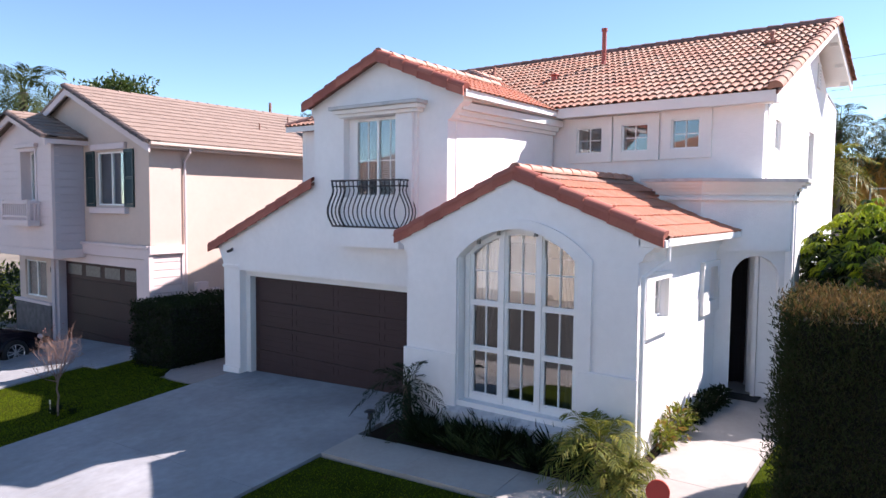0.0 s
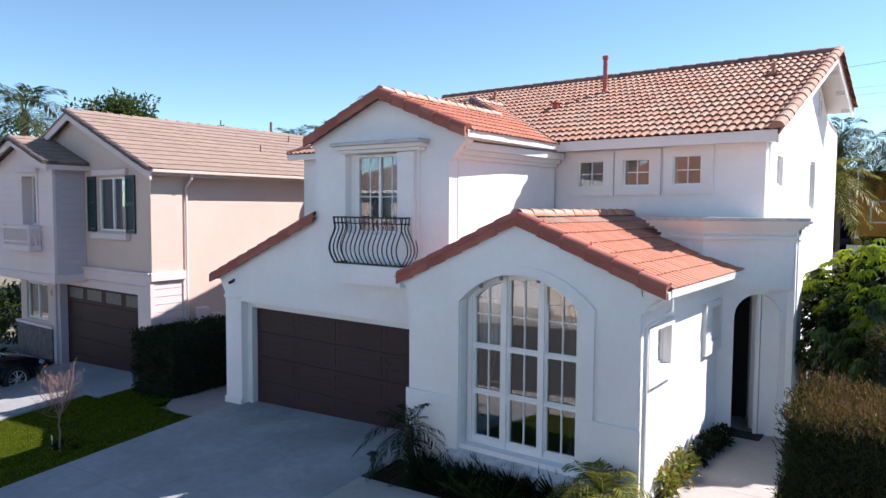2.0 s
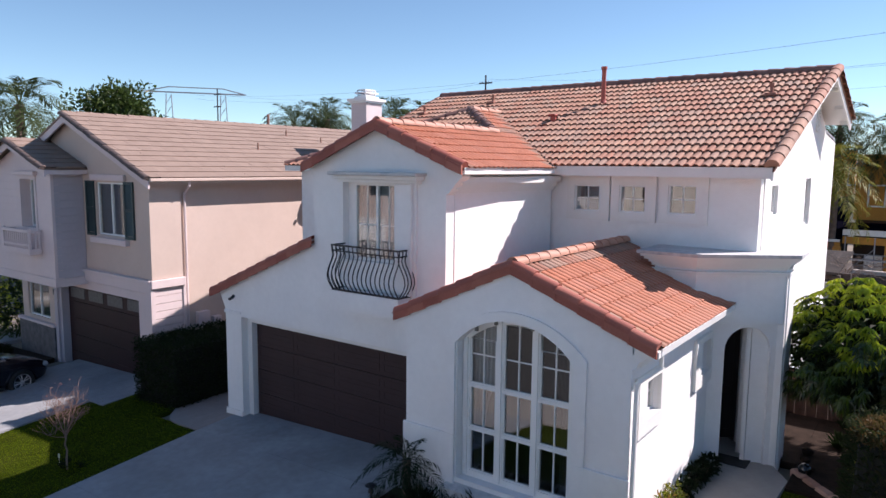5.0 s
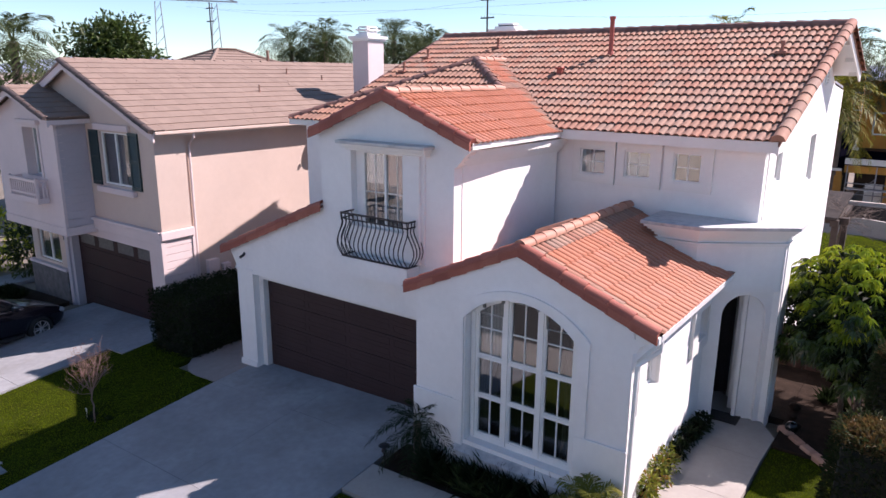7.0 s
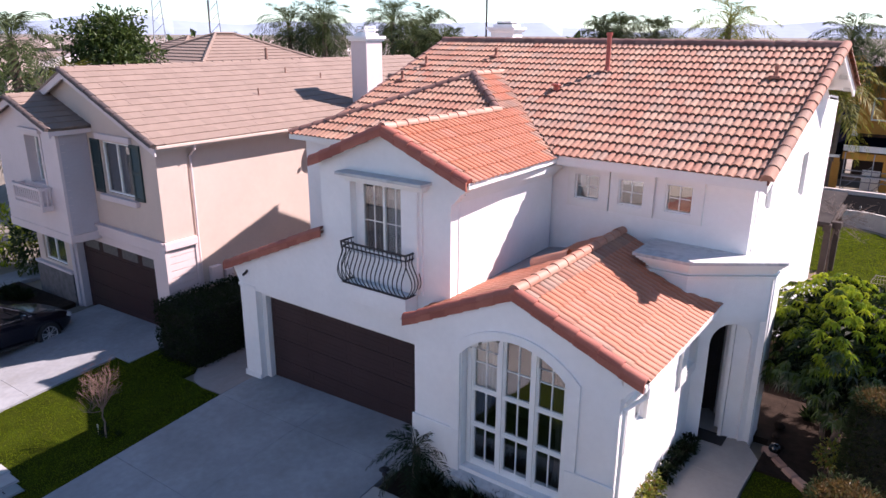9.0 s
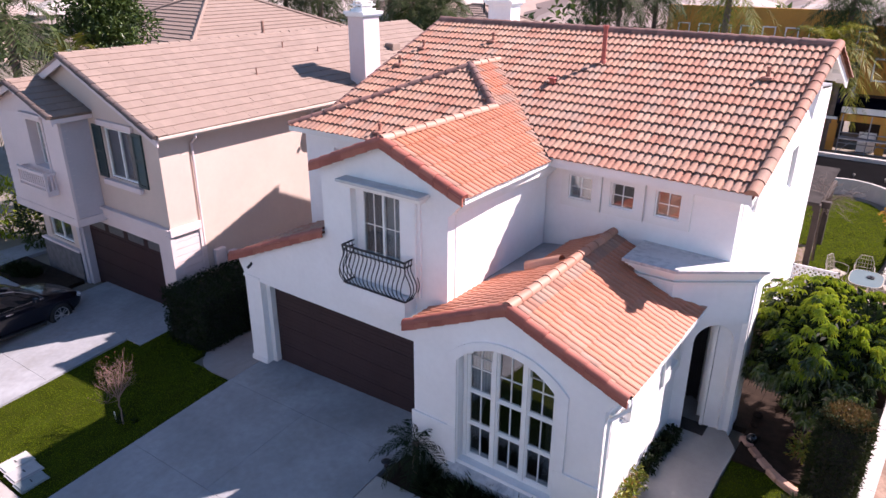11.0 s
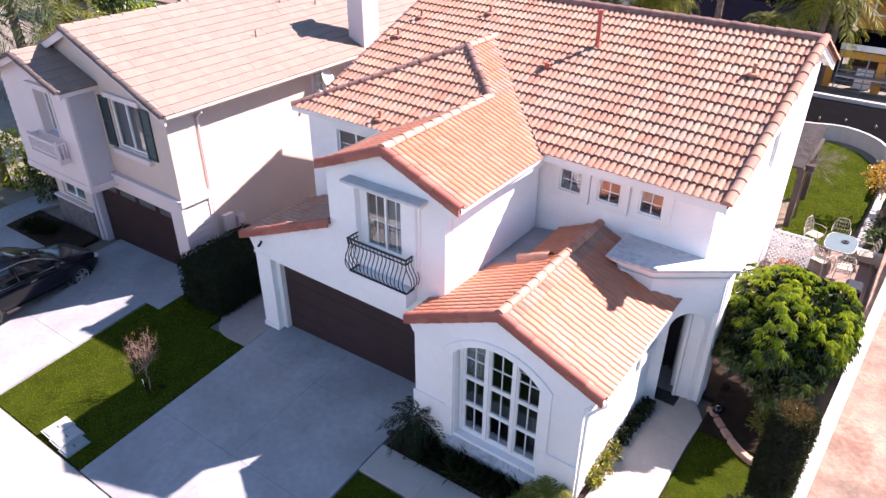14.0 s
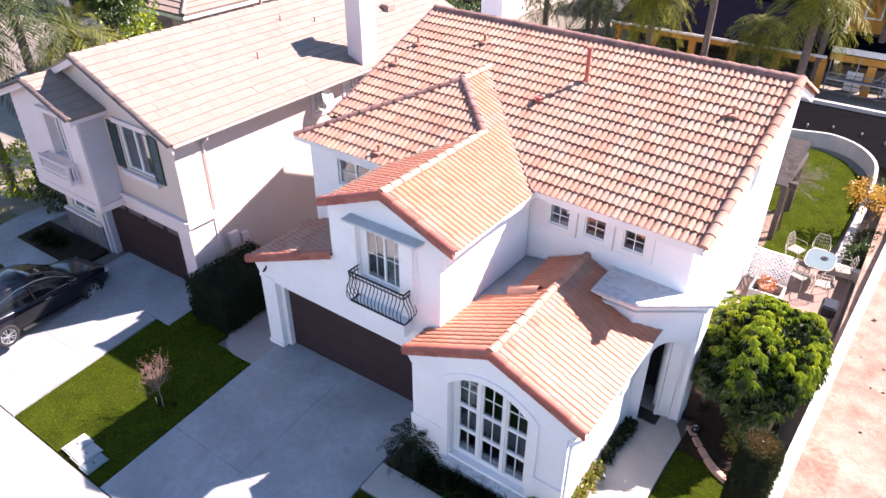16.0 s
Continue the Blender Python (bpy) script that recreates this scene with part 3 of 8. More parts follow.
WIN3 = [(6.69, 7.24, 4.72, 5.24), (7.64, 8.17, 4.73, 5.25), (8.60, 9.12, 4.74, 5.28)]
WU = (1, -0.05, 0)  # the run of the wall with the three windows
part("wall", panel(rect(6.0, 10.17, -0.5, 5.6), [rect(*w) for w in WIN3] + [rect(9.0, 10.1, -0.4, 2.9)], 0.22, (0, 3.78, 0), WU), STUCCO, house, "white stucco wall with three small windows")
side = [(3.62, -0.3), (11.7, -0.3), (11.7, 6.35), (10.2, 6.5), (RIDGE_Y, 7.5), (3.62, 5.64)]
part("wall", panel(side, [rect(4.2, 4.75, 4.74, 5.28), rect(7.75, 8.45, 4.33, 5.38)], 0.22, (10.17, 0, 0), (0, 1, 0), (-1, 0, 0)), STUCCO, house, "sunlit white stucco side wall")
part("wall", panel(rect(-0.1, 10.17, -0.5, 6.3), [], 0.2, (0, 11.7, 0)), STUCCO, house)
# bay
BX0, BX1, BY = 5.86, 9.62, -0.90
BC = 7.79
bay = [(BX0, -0.8), (BX1, -0.8), (BX1, 2.98), (BX1 + 0.05, 3.0), (BX1 + 0.09, 3.09), (BX1 + 0.19, 3.17), (BX1 + 0.21, 3.285), (BC, 4.12), (5.70, 3.18), (5.71, 3.10), (5.78, 3.05), (5.80, 2.98), (BX0, 2.92)]
part("wall", panel(bay, [arch(6.86, 8.80, 0.74, 2.92, 3.36)], 0.42, (0, BY, 0)), STUCCO, house, "white stucco bay wall with an arched opening")
part("wall", panel(rect(-0.478, 2.75, -0.5, 3.36), [rect(-0.42, 0.14, 2.18, 2.72), rect(2.12, 2.62, 2.17, 2.72)], 0.24, (BX1, 0, 0), (0, 1, 0), (-1, 0, 0)), STUCCO, house, "sunlit white side wall of the bay")
part("wall", panel(rect(-0.48, 0.0, -0.5, 3.25), [], 0.22, (BX0, 0, 0), (0, 1, 0), (1, 0, 0)), STUCCO, house)
# entry portal, set at an angle
PT = Vector((0.806, 0.592, 0))
PN = Vector((-0.592, 0.806, 0))
PO = Vector((9.31, 2.49, 0))
part("wall", panel(rect(0.30, 1.70, -0.3, 3.98), [arch(0.655, 1.44, -0.25, 2.45, 2.88)], 0.32, PO, PT, PN), STUCCO, house, "white stucco entry wall with a round arch")
part("wall", panel(rect(0.32, 1.25, 0.2, 3.2), [], 0.25, PO + PT * 1.46, PN, PT), STUCCO, house, "pale wall inside the entry arch")
part("ceiling", panel(rect(0.2, 1.7, 3.05, 3.15), [], 1.3, PO + PN * 0.32, PT, PN), STUCCO, house)
part("wall", panel([(3.40, -0.3), (3.62, -0.3), (3.62, 3.98), (3.40, 3.98)], [], 0.2, (10.66, 0, 0), (0, 1, 0), (-1, 0, 0)), STUCCO, house)
bm = slab([(10.68, 3.50, 3.98), (10.68, 4.0, 3.98), (10.18, 4.2, 3.98), (10.18, 3.3, 3.98)], 4.2)
part("wall", bm, STUCCO, house, "sunlit return wall of the entry")
fd = part("front_door", box(0.62, 1.46, 1.22, 1.27, 0.42, 2.75, 0.008), DOORMAT, house, "dark painted front door", m=Matrix.Translation(PO) @ frame_m((0, 0, 0), PT))
for z0, z1 in ((0.6, 1.3), (1.45, 2.6)):
    for x0 in (0.72, 1.08):
        part("door_panel", box(x0, x0 + 0.27, 1.205, 1.222, z0, z1, 0.006), DOORMAT, fd, m=Matrix.Translation(PO) @ frame_m((0, 0, 0), PT))
bm = bmesh.new()
bmesh.ops.create_uvsphere(bm, u_segments=10, v_segments=6, radius=0.035)
part("door_knob", bm, mat("brass", (0.5, 0.38, 0.16), 0.3, 0.1, 5, metal=1.0), fd, m=Matrix.Translation(PO) @ frame_m((0, 0, 0), PT) @ Matrix.Translation((0.74, 1.18, 1.4)))

# ledge over the portal: cornice in steps, then the slab
LP = [(8.45, 2.22), (9.49, 2.22), (10.88, 3.24), (10.88, 3.9), (10.18, 3.9), (10.18, 3.40), (8.45, 3.40)]


def inset(pts, d):
    """The front edges of the ledge drawn back by d."""
    return [(8.45 + d, 2.22 + d), (9.49 - d * 0.33, 2.22 + d), (10.88 - d, 3.24 + d * 0.49), (10.88 - d, 3.9 - d), *pts[4:6], (8.45 + d, 3.40)]


part("ledge", slab([(x, y, 4.17) for x, y in LP], 0.055), LEDGE, house, "weathered white ledge over the entry")
for z, h, d in ((4.115, 0.05, 0.05), (4.065, 0.05, 0.10), (4.015, 0.05, 0.16), (3.965, 0.06, 0.20), (3.86, 0.05, 0.17)):
    part("cornice", slab([(x, y, z) for x, y in inset(LP, d)], h), TRIM, house)
part("wall", slab([(x, y, 3.96) for x, y in inset(LP, 0.25)], 1.0), STUCCO, house)

# roof decks
part("roof", slab([(MAIN_X0, RIDGE_Y, RZ), (MAIN_X1, RIDGE_Y, RZ), (MAIN_X1, 10.2, RZ - K * 2.26), (MAIN_X0, 10.2, RZ - K * 2.26)], 0.07), TILE_ISL, house, "rear roof slope", m=MR)
part("roof", slab([(0.3, 10.2, 6.55), (10.17, 10.2, 6.55), (10.17, 11.8, 6.4), (0.3, 11.8, 6.4)], 0.1), FLATROOF, house)
HY = 5.15  # where the wing's hips meet
HZ = right_z(WX)
YR = MAIN_Y + TURN * (10.42 - WX) + (HZ - MEAVE) / K  # the wing's ridge runs into the main slope
KF = (HZ - EAVE) / (HY - WING_Y)
YG = WING_Y + (right_z(GX) - EAVE) / KF  # the gable's ridge runs into the wing's front slope
FRONT_Y = -0.12
VE = MR.inverted() @ Vector((RIGHT_X, VY, 0))  # the valley's ends along the main slope
VR = MR.inverted() @ Vector((WX, YR, 0))
roof_main = part("roof", slab([(VE.x, MAIN_Y, MEAVE), (MAIN_X1, MAIN_Y, MEAVE), (MAIN_X1, RIDGE_Y, RZ), (VR.x, RIDGE_Y, RZ), (VR.x, VR.y, MEAVE + K * (VR.y - MAIN_Y))], 0.07), DECK, house, "main roof slope of weathered red clay tiles", m=MR)
part("roof", slab([(MAIN_X0, 3.1, MEAVE + K * (3.1 - MAIN_Y)), (VR.x, 3.1, MEAVE + K * (3.1 - MAIN_Y)), (VR.x, RIDGE_Y, RZ), (MAIN_X0, RIDGE_Y, RZ)], 0.07), DECK, house, m=MR)
roof_gable = part("roof", slab([(RIGHT_X, FRONT_Y, EAVE + 0.006), (RIGHT_X, VY, EAVE + 0.006), (WX, YR, HZ + 0.006), (WX, HY, HZ + 0.006), (GX, YG, right_z(GX) + 0.006), (GX, FRONT_Y, right_z(GX) + 0.006)], 0.05), DECK, house, "orange clay tile slope over the gable")
roof_gable_l = part("roof", slab([(GAB_L, FRONT_Y, EAVE + 0.006), (GX, FRONT_Y, right_z(GX) + 0.006), (GX, YG, right_z(GX) + 0.006), (GAB_L, WING_Y, EAVE + 0.006)], 0.05), DECK, house, "narrow left slope of the gable roof")
roof_wing = part("roof", slab([(LEFT_X, WING_Y, EAVE), (GAB_L, WING_Y, EAVE), (GX, YG, right_z(GX)), (WX, HY, HZ)], 0.05), DECK, house, "hipped roof slope of weathered red tiles")
part("roof", slab([(LEFT_X, WING_Y, EAVE), (WX, HY, HZ), (WX, YR, HZ), (LEFT_X, YR, EAVE)], 0.05), DECK, house)
roof_low = part("roof", slab([(-0.5, -0.03, 2.72), (2.78, -0.03, 2.72 + K * 3.28), (2.78, 2.4, 2.72 + K * 3.28), (-0.5, 2.4, 2.72)], 0.05), DECK, house, "low garage roof slope of dark red tiles")
BL, BR, BZ, BK = 5.64, 9.93, 3.30, 0.41
BFY = -0.86
BTOP = BZ + BK * (BR - BC)
BLZ = 3.19
BKL = (BTOP - BLZ) / (BC - BL)
roof_bay = part("roof", slab([(BR, BFY, BZ), (BR, 2.72, BZ), (BC + 0.62, 3.4, BTOP - BK * 0.62), (BC, 3.4, BTOP), (BC, BFY, BTOP)], 0.06), DECK, house, "orange clay tile slope over the bay")
roof_bay_l = part("roof", slab([(BL, BFY, BLZ), (BC, BFY, BTOP), (BC, 3.4, BTOP), (6.9, 3.4, BTOP - BKL * 0.89), (6.9, 1.45, BTOP - BKL * 0.89), (BL, 1.45, BLZ)], 0.06), DECK, house, "shaded clay tile slope of the bay roof")
part("flat_roof", slab([(5.97, 1.2, 3.42), (7.3, 1.2, 3.62), (7.3, 3.4, 3.72), (5.97, 3.4, 3.52)], 0.05), FLATROOF, house, "small grey flat roof behind the bay")

# fascia, frieze and gutters
part("fascia", box(RIGHT_X - 0.06, RIGHT_X + 0.008, FRONT_Y + 0.02, VY + 0.02, EAVE - 0.10, EAVE + 0.012), TRIM, house, "white painted fascia")
part("fascia", box(6.30, MAIN_X1 - 0.03, MAIN_Y - 0.012, MAIN_Y + 0.04, MEAVE - 0.18, MEAVE + 0.006), TRIM, house, m=MR)
part("fascia", box(LEFT_X + 0.0, GAB_L + 0.1, WING_Y - 0.012, WING_Y + 0.04, EAVE - 0.12, EAVE + 0.006), TRIM, house)
part("soffit", box(6.25, MAIN_X1 - 0.06, MAIN_Y + 0.05, 3.36, MEAVE - 0.16, MEAVE - 0.09), TRIM, house, m=MR)
part("soffit", box(5.97, RIGHT_X - 0.102, 0.02, 3.36, EAVE - 0.12, EAVE - 0.06), TRIM, house)
for x1, z0, z1 in ((6.20, 5.28, 5.40), (6.11, 5.19, 5.28), (6.04, 5.12, 5.19)):
    part("cornice", slab([(5.99, 0.12, z1), (x1, 0.12, z1), (x1 + 3.2 * SKEW, 3.398, z1), (5.99 + 3.2 * SKEW, 3.398, z1)], z1 - z0), TRIM, house)
part("barge_board", slab([(MAIN_X1 - 0.05, MAIN_Y, MEAVE - 0.07), (MAIN_X1 - 0.01, MAIN_Y, MEAVE - 0.07), (MAIN_X1 - 0.01, RIDGE_Y, RZ - 0.07), (MAIN_X1 - 0.05, RIDGE_Y, RZ - 0.07)], 0.14), TRIM, house, m=MR)
part("barge_board", slab([(MAIN_X1 - 0.05, RIDGE_Y, RZ - 0.07), (MAIN_X1 - 0.01, RIDGE_Y, RZ - 0.07), (MAIN_X1 - 0.01, 10.2, RZ - K * 2.26 - 0.07), (MAIN_X1 - 0.05, 10.2, RZ - K * 2.26 - 0.07)], 0.16), TRIM, house, m=MR)
part("soffit", slab([(10.18, MAIN_Y + 0.05, MEAVE - 0.055), (MAIN_X1 - 0.052, MAIN_Y + 0.05, MEAVE - 0.055), (MAIN_X1 - 0.052, RIDGE_Y, RZ - 0.075), (10.18, RIDGE_Y, RZ - 0.075)], 0.02), TRIM, house, m=MR)
part("soffit", slab([(9.5, RIDGE_Y, RZ - 0.075), (MAIN_X1 - 0.052, RIDGE_Y, RZ - 0.075), (MAIN_X1 - 0.052, 10.2, RZ - K * 2.26 - 0.075), (9.5, 10.2, RZ - K * 2.26 - 0.075)], 0.02), TRIM, house, m=MR)
for y in (8.5, 9.3, 10.05):
    z = RZ - K * (y - RIDGE_Y)
    part("rafter_end", box(10.18, MAIN_X1 - 0.06, y - 0.03, y + 0.03, z - 0.17, z - 0.075), TRIM, house, m=MR)
part("gutter", panel([(0, 0), (0.1, 0), (0.11, 0.1), (0.095, 0.1), (0.085, 0.015), (0.012, 0.015), (0.012, 0.1), (0, 0.1)], [], 3.66, (BR - 0.06, BFY + 0.05, BZ - 0.1), (1, 0, 0), (0, 1, 0)), VINYL, house, "white metal gutter")
part("fascia", box(BX1 + 0.12, BR - 0.065, BFY + 0.12, 2.7, BZ - 0.12, BZ - 0.0), TRIM, house)
part("soffit", box(BX1, BX1 + 0.12, BY, 2.7, BZ - 0.1, BZ - 0.02), TRIM, house)
for z0, z1, x1 in ((3.08, 3.18, BX1 + 0.10), (2.98, 3.08, BX1 + 0.05)):
    part("cornice", box(BX1, x1, BY + 0.2, 2.66, z0, z1), TRIM, house)
part("downspout", tube([(BR - 0.01, BFY + 0.2, BZ - 0.08), (BR - 0.01, BFY + 0.2, BZ - 0.28), (BX1 + 0.06, BY + 0.05, BZ - 0.5), (BX1 + 0.05, BY + 0.06, 1.6), (BX1 + 0.05, BY + 0.06, 0.25)], 0.035, 8), VINYL, house, "white downspout at the bay's corner")

part("gutter_end", box(BX1 + 0.02, BR + 0.035, BFY - 0.055, BFY + 0.07, BZ - 0.115, BZ - 0.02, 0.006), VINYL, house, "white end of the gutter")

# trims: three small windows
for x0, x1, z0, z1 in WIN3:
    part("window_surround", panel(rect(x0 - 0.17, x1 + 0.20, z0 - 0.17, z1 + 0.17), [rect(x0, x1, z0, z1)], 0.06, (0, 3.72, 0), WU), TRIM, house, "raised white window surround")
    window(house, (x0, 3.755 - 0.05 * x0, z0), WU, x1 - x0, z1 - z0, 1, (2, 2), fr=0.03)
for y0, y1, z0, z1 in ((4.2, 4.75, 4.74, 5.28), (7.75, 8.45, 4.33, 5.38)):
    window(house, (10.11, y0, z0), (0, 1, 0), y1 - y0, z1 - z0, 1, (1, 2), fr=0.05)
for y0, y1, z0, z1 in ((-0.42, 0.14, 2.18, 2.72), (2.12, 2.62, 2.17, 2.72)):
    part("window_surround", panel(rect(y0 - 0.30, y1 + 0.12, z0 - 0.2, z1 + 0.1), [rect(y0, y1, z0, z1)], 0.06, (BX1 + 0.06, 0, 0), (0, 1, 0), (-1, 0, 0)), TRIM, house, "raised white window surround")
    window(house, (BX1 - 0.06, y0, z0), (0, 1, 0), y1 - y0, z1 - z0, 1, (2, 2), fr=0.04)
window(house, (0.78, 2.47, 4.35), (1, 0, 0), 1.22, 0.77, 2, (1, 2))

# balcony window with its hood and surround
part("window_surround", panel([(3.50, 3.3), (5.36, 3.3), (5.36, 5.27), (3.50, 5.27)], [rect(3.62, 4.90, 3.82, 5.268)], 0.05, (0, -0.05, 0)), STUCCO, house)
part("window_surround", box(4.92, 5.30, -0.11, -0.05, 3.3, 5.268, 0.01), STUCCO, house)
for x0, x1, y0, z0, z1 in ((3.58, 5.46, -0.16, 5.27, 5.33), (3.53, 5.51, -0.24, 5.33, 5.40), (3.48, 5.56, -0.32, 5.40, 5.46)):
    part("window_hood", box(x0, x1, y0, 0.0, z0, z1, 0.008), TRIM if z0 < 5.4 else LEDGE, house, "moulded window hood stained on top")
bw = window(house, (3.78, 0.10, 3.82), (1, 0, 0), 1.12, 1.44, 2, (1, 1), fr=0.05)
for x in (3.83, 4.36):
    part("glazing_bar", box(x + 0.245, x + 0.262, 0.12, 0.14, 3.872, 5.208), VINYL, bw)
    part("glazing_bar", box(x + 0.003, x + 0.47, 0.121, 0.139, 4.48, 4.497), VINYL, bw)
bm = bmesh.new()
for k in range(36):
    add_box(bm, 4.36, 4.86, 0.20, 0.222, 3.86 + 0.038 * k, 3.889 + 0.038 * k)
part("curtain", drape(3.80, 4.34, 3.84, 5.24, 0.24, 0.03, 6), mat("grey_curtain", (0.13, 0.14, 0.16), 0.9, 0.1, 6.0), bw, "grey folded curtain behind one pane", smooth=True)
part("blind", bm, mat("grey_blue_blind", (0.36, 0.40, 0.43), 0.5, 0.05, 4.0), bw, "grey blue horizontal blind behind one pane")
part("window_reveal", box(3.62, 3.78, 0.10, 0.2, 3.82, 5.27), STUCCO, house)
part("balcony_base", slab([(3.56, -0.36, 3.27), (5.22, -0.36, 3.27), (5.22, 0, 3.27), (3.56, 0, 3.27)], 0.34), STUCCO, house, "white stucco balcony base")

# arched window trims
ring_o = arch(6.66, 9.01, 0.60, 2.98, 3.50, 20)
part("window_surround", panel([(9.01, 1.5), *ring_o[2:], (6.66, 2.0), (6.66, 1.44), (6.84, 1.44), (6.84, 2.9), *arch(6.86, 8.80, 0.74, 2.92, 3.36, 20)[::-1][:-2][0:21], (8.83, 2.9), (8.83, 1.5)], [], 0.04, (0, BY - 0.04, 0)), STUCCO, house, "raised stucco arch round the window")
part("plinth", box(BX0 - 0.04, 6.84, BY - 0.045, BY, -0.5, 1.44, 0.01), STUCCO, house, "raised stucco plinth")
part("plinth", box(8.83, BX1 + 0.035, BY - 0.045, BY, -0.5, 1.5, 0.01), STUCCO, house)
part("window_sill", slab([(6.66, BY - 0.16, 0.60), (9.01, BY - 0.16, 0.60), (8.88, BY + 0.2, 0.74), (6.78, BY + 0.2, 0.74)], 0.75), LEDGE, house, "sloping stucco sill with stains")

# ---- white house: doors, big window, railing ----
gd = part("garage_door", box(0.58, 5.5, 0.33, 0.36, -0.3, 2.12), GARAGE, house, "dark brown sectional garage door, closed")
for r in range(4):
    z0 = -0.02 + 0.535 * r
    sec = part("door_section", box(0.59, 5.49, 0.305, 0.329, z0 + 0.006, z0 + 0.529, 0.004), GARAGE, gd)
    for k in range(4):
        x0 = 0.66 + 1.215 * k
        part("door_panel", panel(rect(x0, x0 + 1.12, z0 + 0.07, z0 + 0.23), [rect(x0 + 0.03, x0 + 1.09, z0 + 0.095, z0 + 0.205)], 0.006, (0, 0.299, 0)), GARAGE, gd)
        part("door_panel", panel(rect(x0, x0 + 1.12, z0 + 0.30, z0 + 0.46), [rect(x0 + 0.03, x0 + 1.09, z0 + 0.325, z0 + 0.435)], 0.006, (0, 0.299, 0)), GARAGE, gd)
part("door_jamb", box(0.44, 0.58, 0.17, 0.40, -0.5, 2.25), TRIM, house, "white garage door jamb")
part("door_jamb", box(5.5, 5.62, 0.17, 0.40, -0.5, 2.25), TRIM, house)
part("door_head", box(0.58, 5.5, 0.17, 0.40, 2.12, 2.25), TRIM, house, "cream garage door head")
part("pillar_base", box(-0.135, 0.44, -0.035, 0.0, -0.4, 0.10, 0.01), STUCCO, house)
part("pillar_cap", box(-0.13, 0.45, -0.03, 0.0, 2.29, 2.36, 0.01), STUCCO, house)

WA = arch(6.86, 8.80, 0.74, 2.92, 3.36, 20)
wr = ((0.97) ** 2 + 0.44 ** 2) / (2 * 0.44)


def arch_z(x):
    return 3.36 - wr + math.sqrt(max(0.0, wr * wr - (x - 7.83) ** 2))


COLS = ((6.99, 7.46), (7.59, 8.08), (8.20, 8.68))
holes, panes = [], []
for x0, x1 in COLS:
    for z0, z1 in ((0.84, 1.50), (1.555, 2.195)):
        holes.append(rect(x0, x1, z0, z1))
        panes.append((rect(x0, x1, z0, z1), x0, x1, z0, z1, False))
    top = [(x1 - (x1 - x0) * i / 6, arch_z(x1 - (x1 - x0) * i / 6) - 0.085) for i in range(7)]
    holes.append([(x0, 2.25), (x1, 2.25), *top])
    panes.append(([(x0, 2.25), (x1, 2.25), *top], x0, x1, 2.25, min(top[0][1], top[-1][1]), True))
WY = BY + 0.17
bigwin = part("arched_window", panel(WA, holes, 0.09, (0, WY, 0)), VINYL, house, "large white arched window of nine panes")
for poly, x0, x1, z0, z1, topped in panes:
    part("pane", panel(poly, [], 0.006, (0, WY + 0.045, 0)), GLASS, bigwin).visible_shadow = False
    zt = z1
    xm = (x0 + x1) / 2
    if topped:
        zt = arch_z(xm) - 0.09
        part("glazing_bar", box(x0 + 0.001, x1 - 0.001, WY + 0.03, WY + 0.06, 2.71, 2.728), VINYL, bigwin)
    part("glazing_bar", box(xm - 0.009, xm + 0.009, WY + 0.028, WY + 0.062, z0, zt), VINYL, bigwin)
    part("sash", panel(rect(x0 + 0.001, x1 - 0.001, z0 + 0.001, z1 - 0.001), [rect(x0 + 0.02, x1 - 0.02, z0 + 0.025, z1 - 0.002)], 0.03, (0, WY + 0.012, 0)), VINYL, bigwin)
for x in (6.92, 7.525, 8.14, 8.74):
    part("mullion", box(x - 0.035, x + 0.035, WY - 0.025, WY - 0.001, 0.76, arch_z(x) - 0.02), VINYL, bigwin)
for x in (7.18, 7.52, 8.13):
    part("spotlight", tube([(x, BY + 0.05, arch_z(x) + 0.02), (x, BY + 0.05, arch_z(x) - 0.06)], 0.03, 8), mat("grey_fitting", (0.2, 0.19, 0.17), 0.5), house)


part("curtain", drape(6.92, 7.48, 2.15, 3.3, WY + 0.22, 0.035, 8), CURTAIN, house, "white sheer curtain in the arched window", smooth=True)
# these curtains share the rooms' painted shade
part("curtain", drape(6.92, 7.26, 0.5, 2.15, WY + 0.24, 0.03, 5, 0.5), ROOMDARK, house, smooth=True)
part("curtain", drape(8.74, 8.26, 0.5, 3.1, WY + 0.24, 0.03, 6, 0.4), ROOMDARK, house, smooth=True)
# added room shells, coloured dark so the interiors stay dim
part("room", box(6.0, 9.3, 1.6, 1.7, 0.2, 3.14), ROOMDARK, house, "back wall of the front room, painted dark for indoor shade")
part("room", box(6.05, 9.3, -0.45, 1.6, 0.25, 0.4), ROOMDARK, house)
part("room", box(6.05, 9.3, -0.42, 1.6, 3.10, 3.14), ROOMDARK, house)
part("room", box(3.0, 5.7, 1.2, 1.25, 3.3, 5.4), ROOMDARK, house, "back wall of the upstairs room, painted dark for indoor shade")
# mid-dark colour paints the dim room behind the three windows
part("room", box(6.1, 10.0, 5.2, 5.3, 4.0, 5.5), mat("grey_room_shade", (0.16, 0.14, 0.13), 0.9), house, "dark grey inner wall painted for the unlit room behind the small windows")

rail = part("balcony_railing", box(3.60, 5.23, -0.36, -0.325, 4.10, 4.13), IRON, house, "black wrought iron bellied balcony railing")
RX0, RX1, RY = 3.615, 5.215, -0.342


def add_rail(x0, x1, y0, y1, z0, z1):
    part("rail", box(x0, x1, y0, y1, z0, z1), IRON, rail)


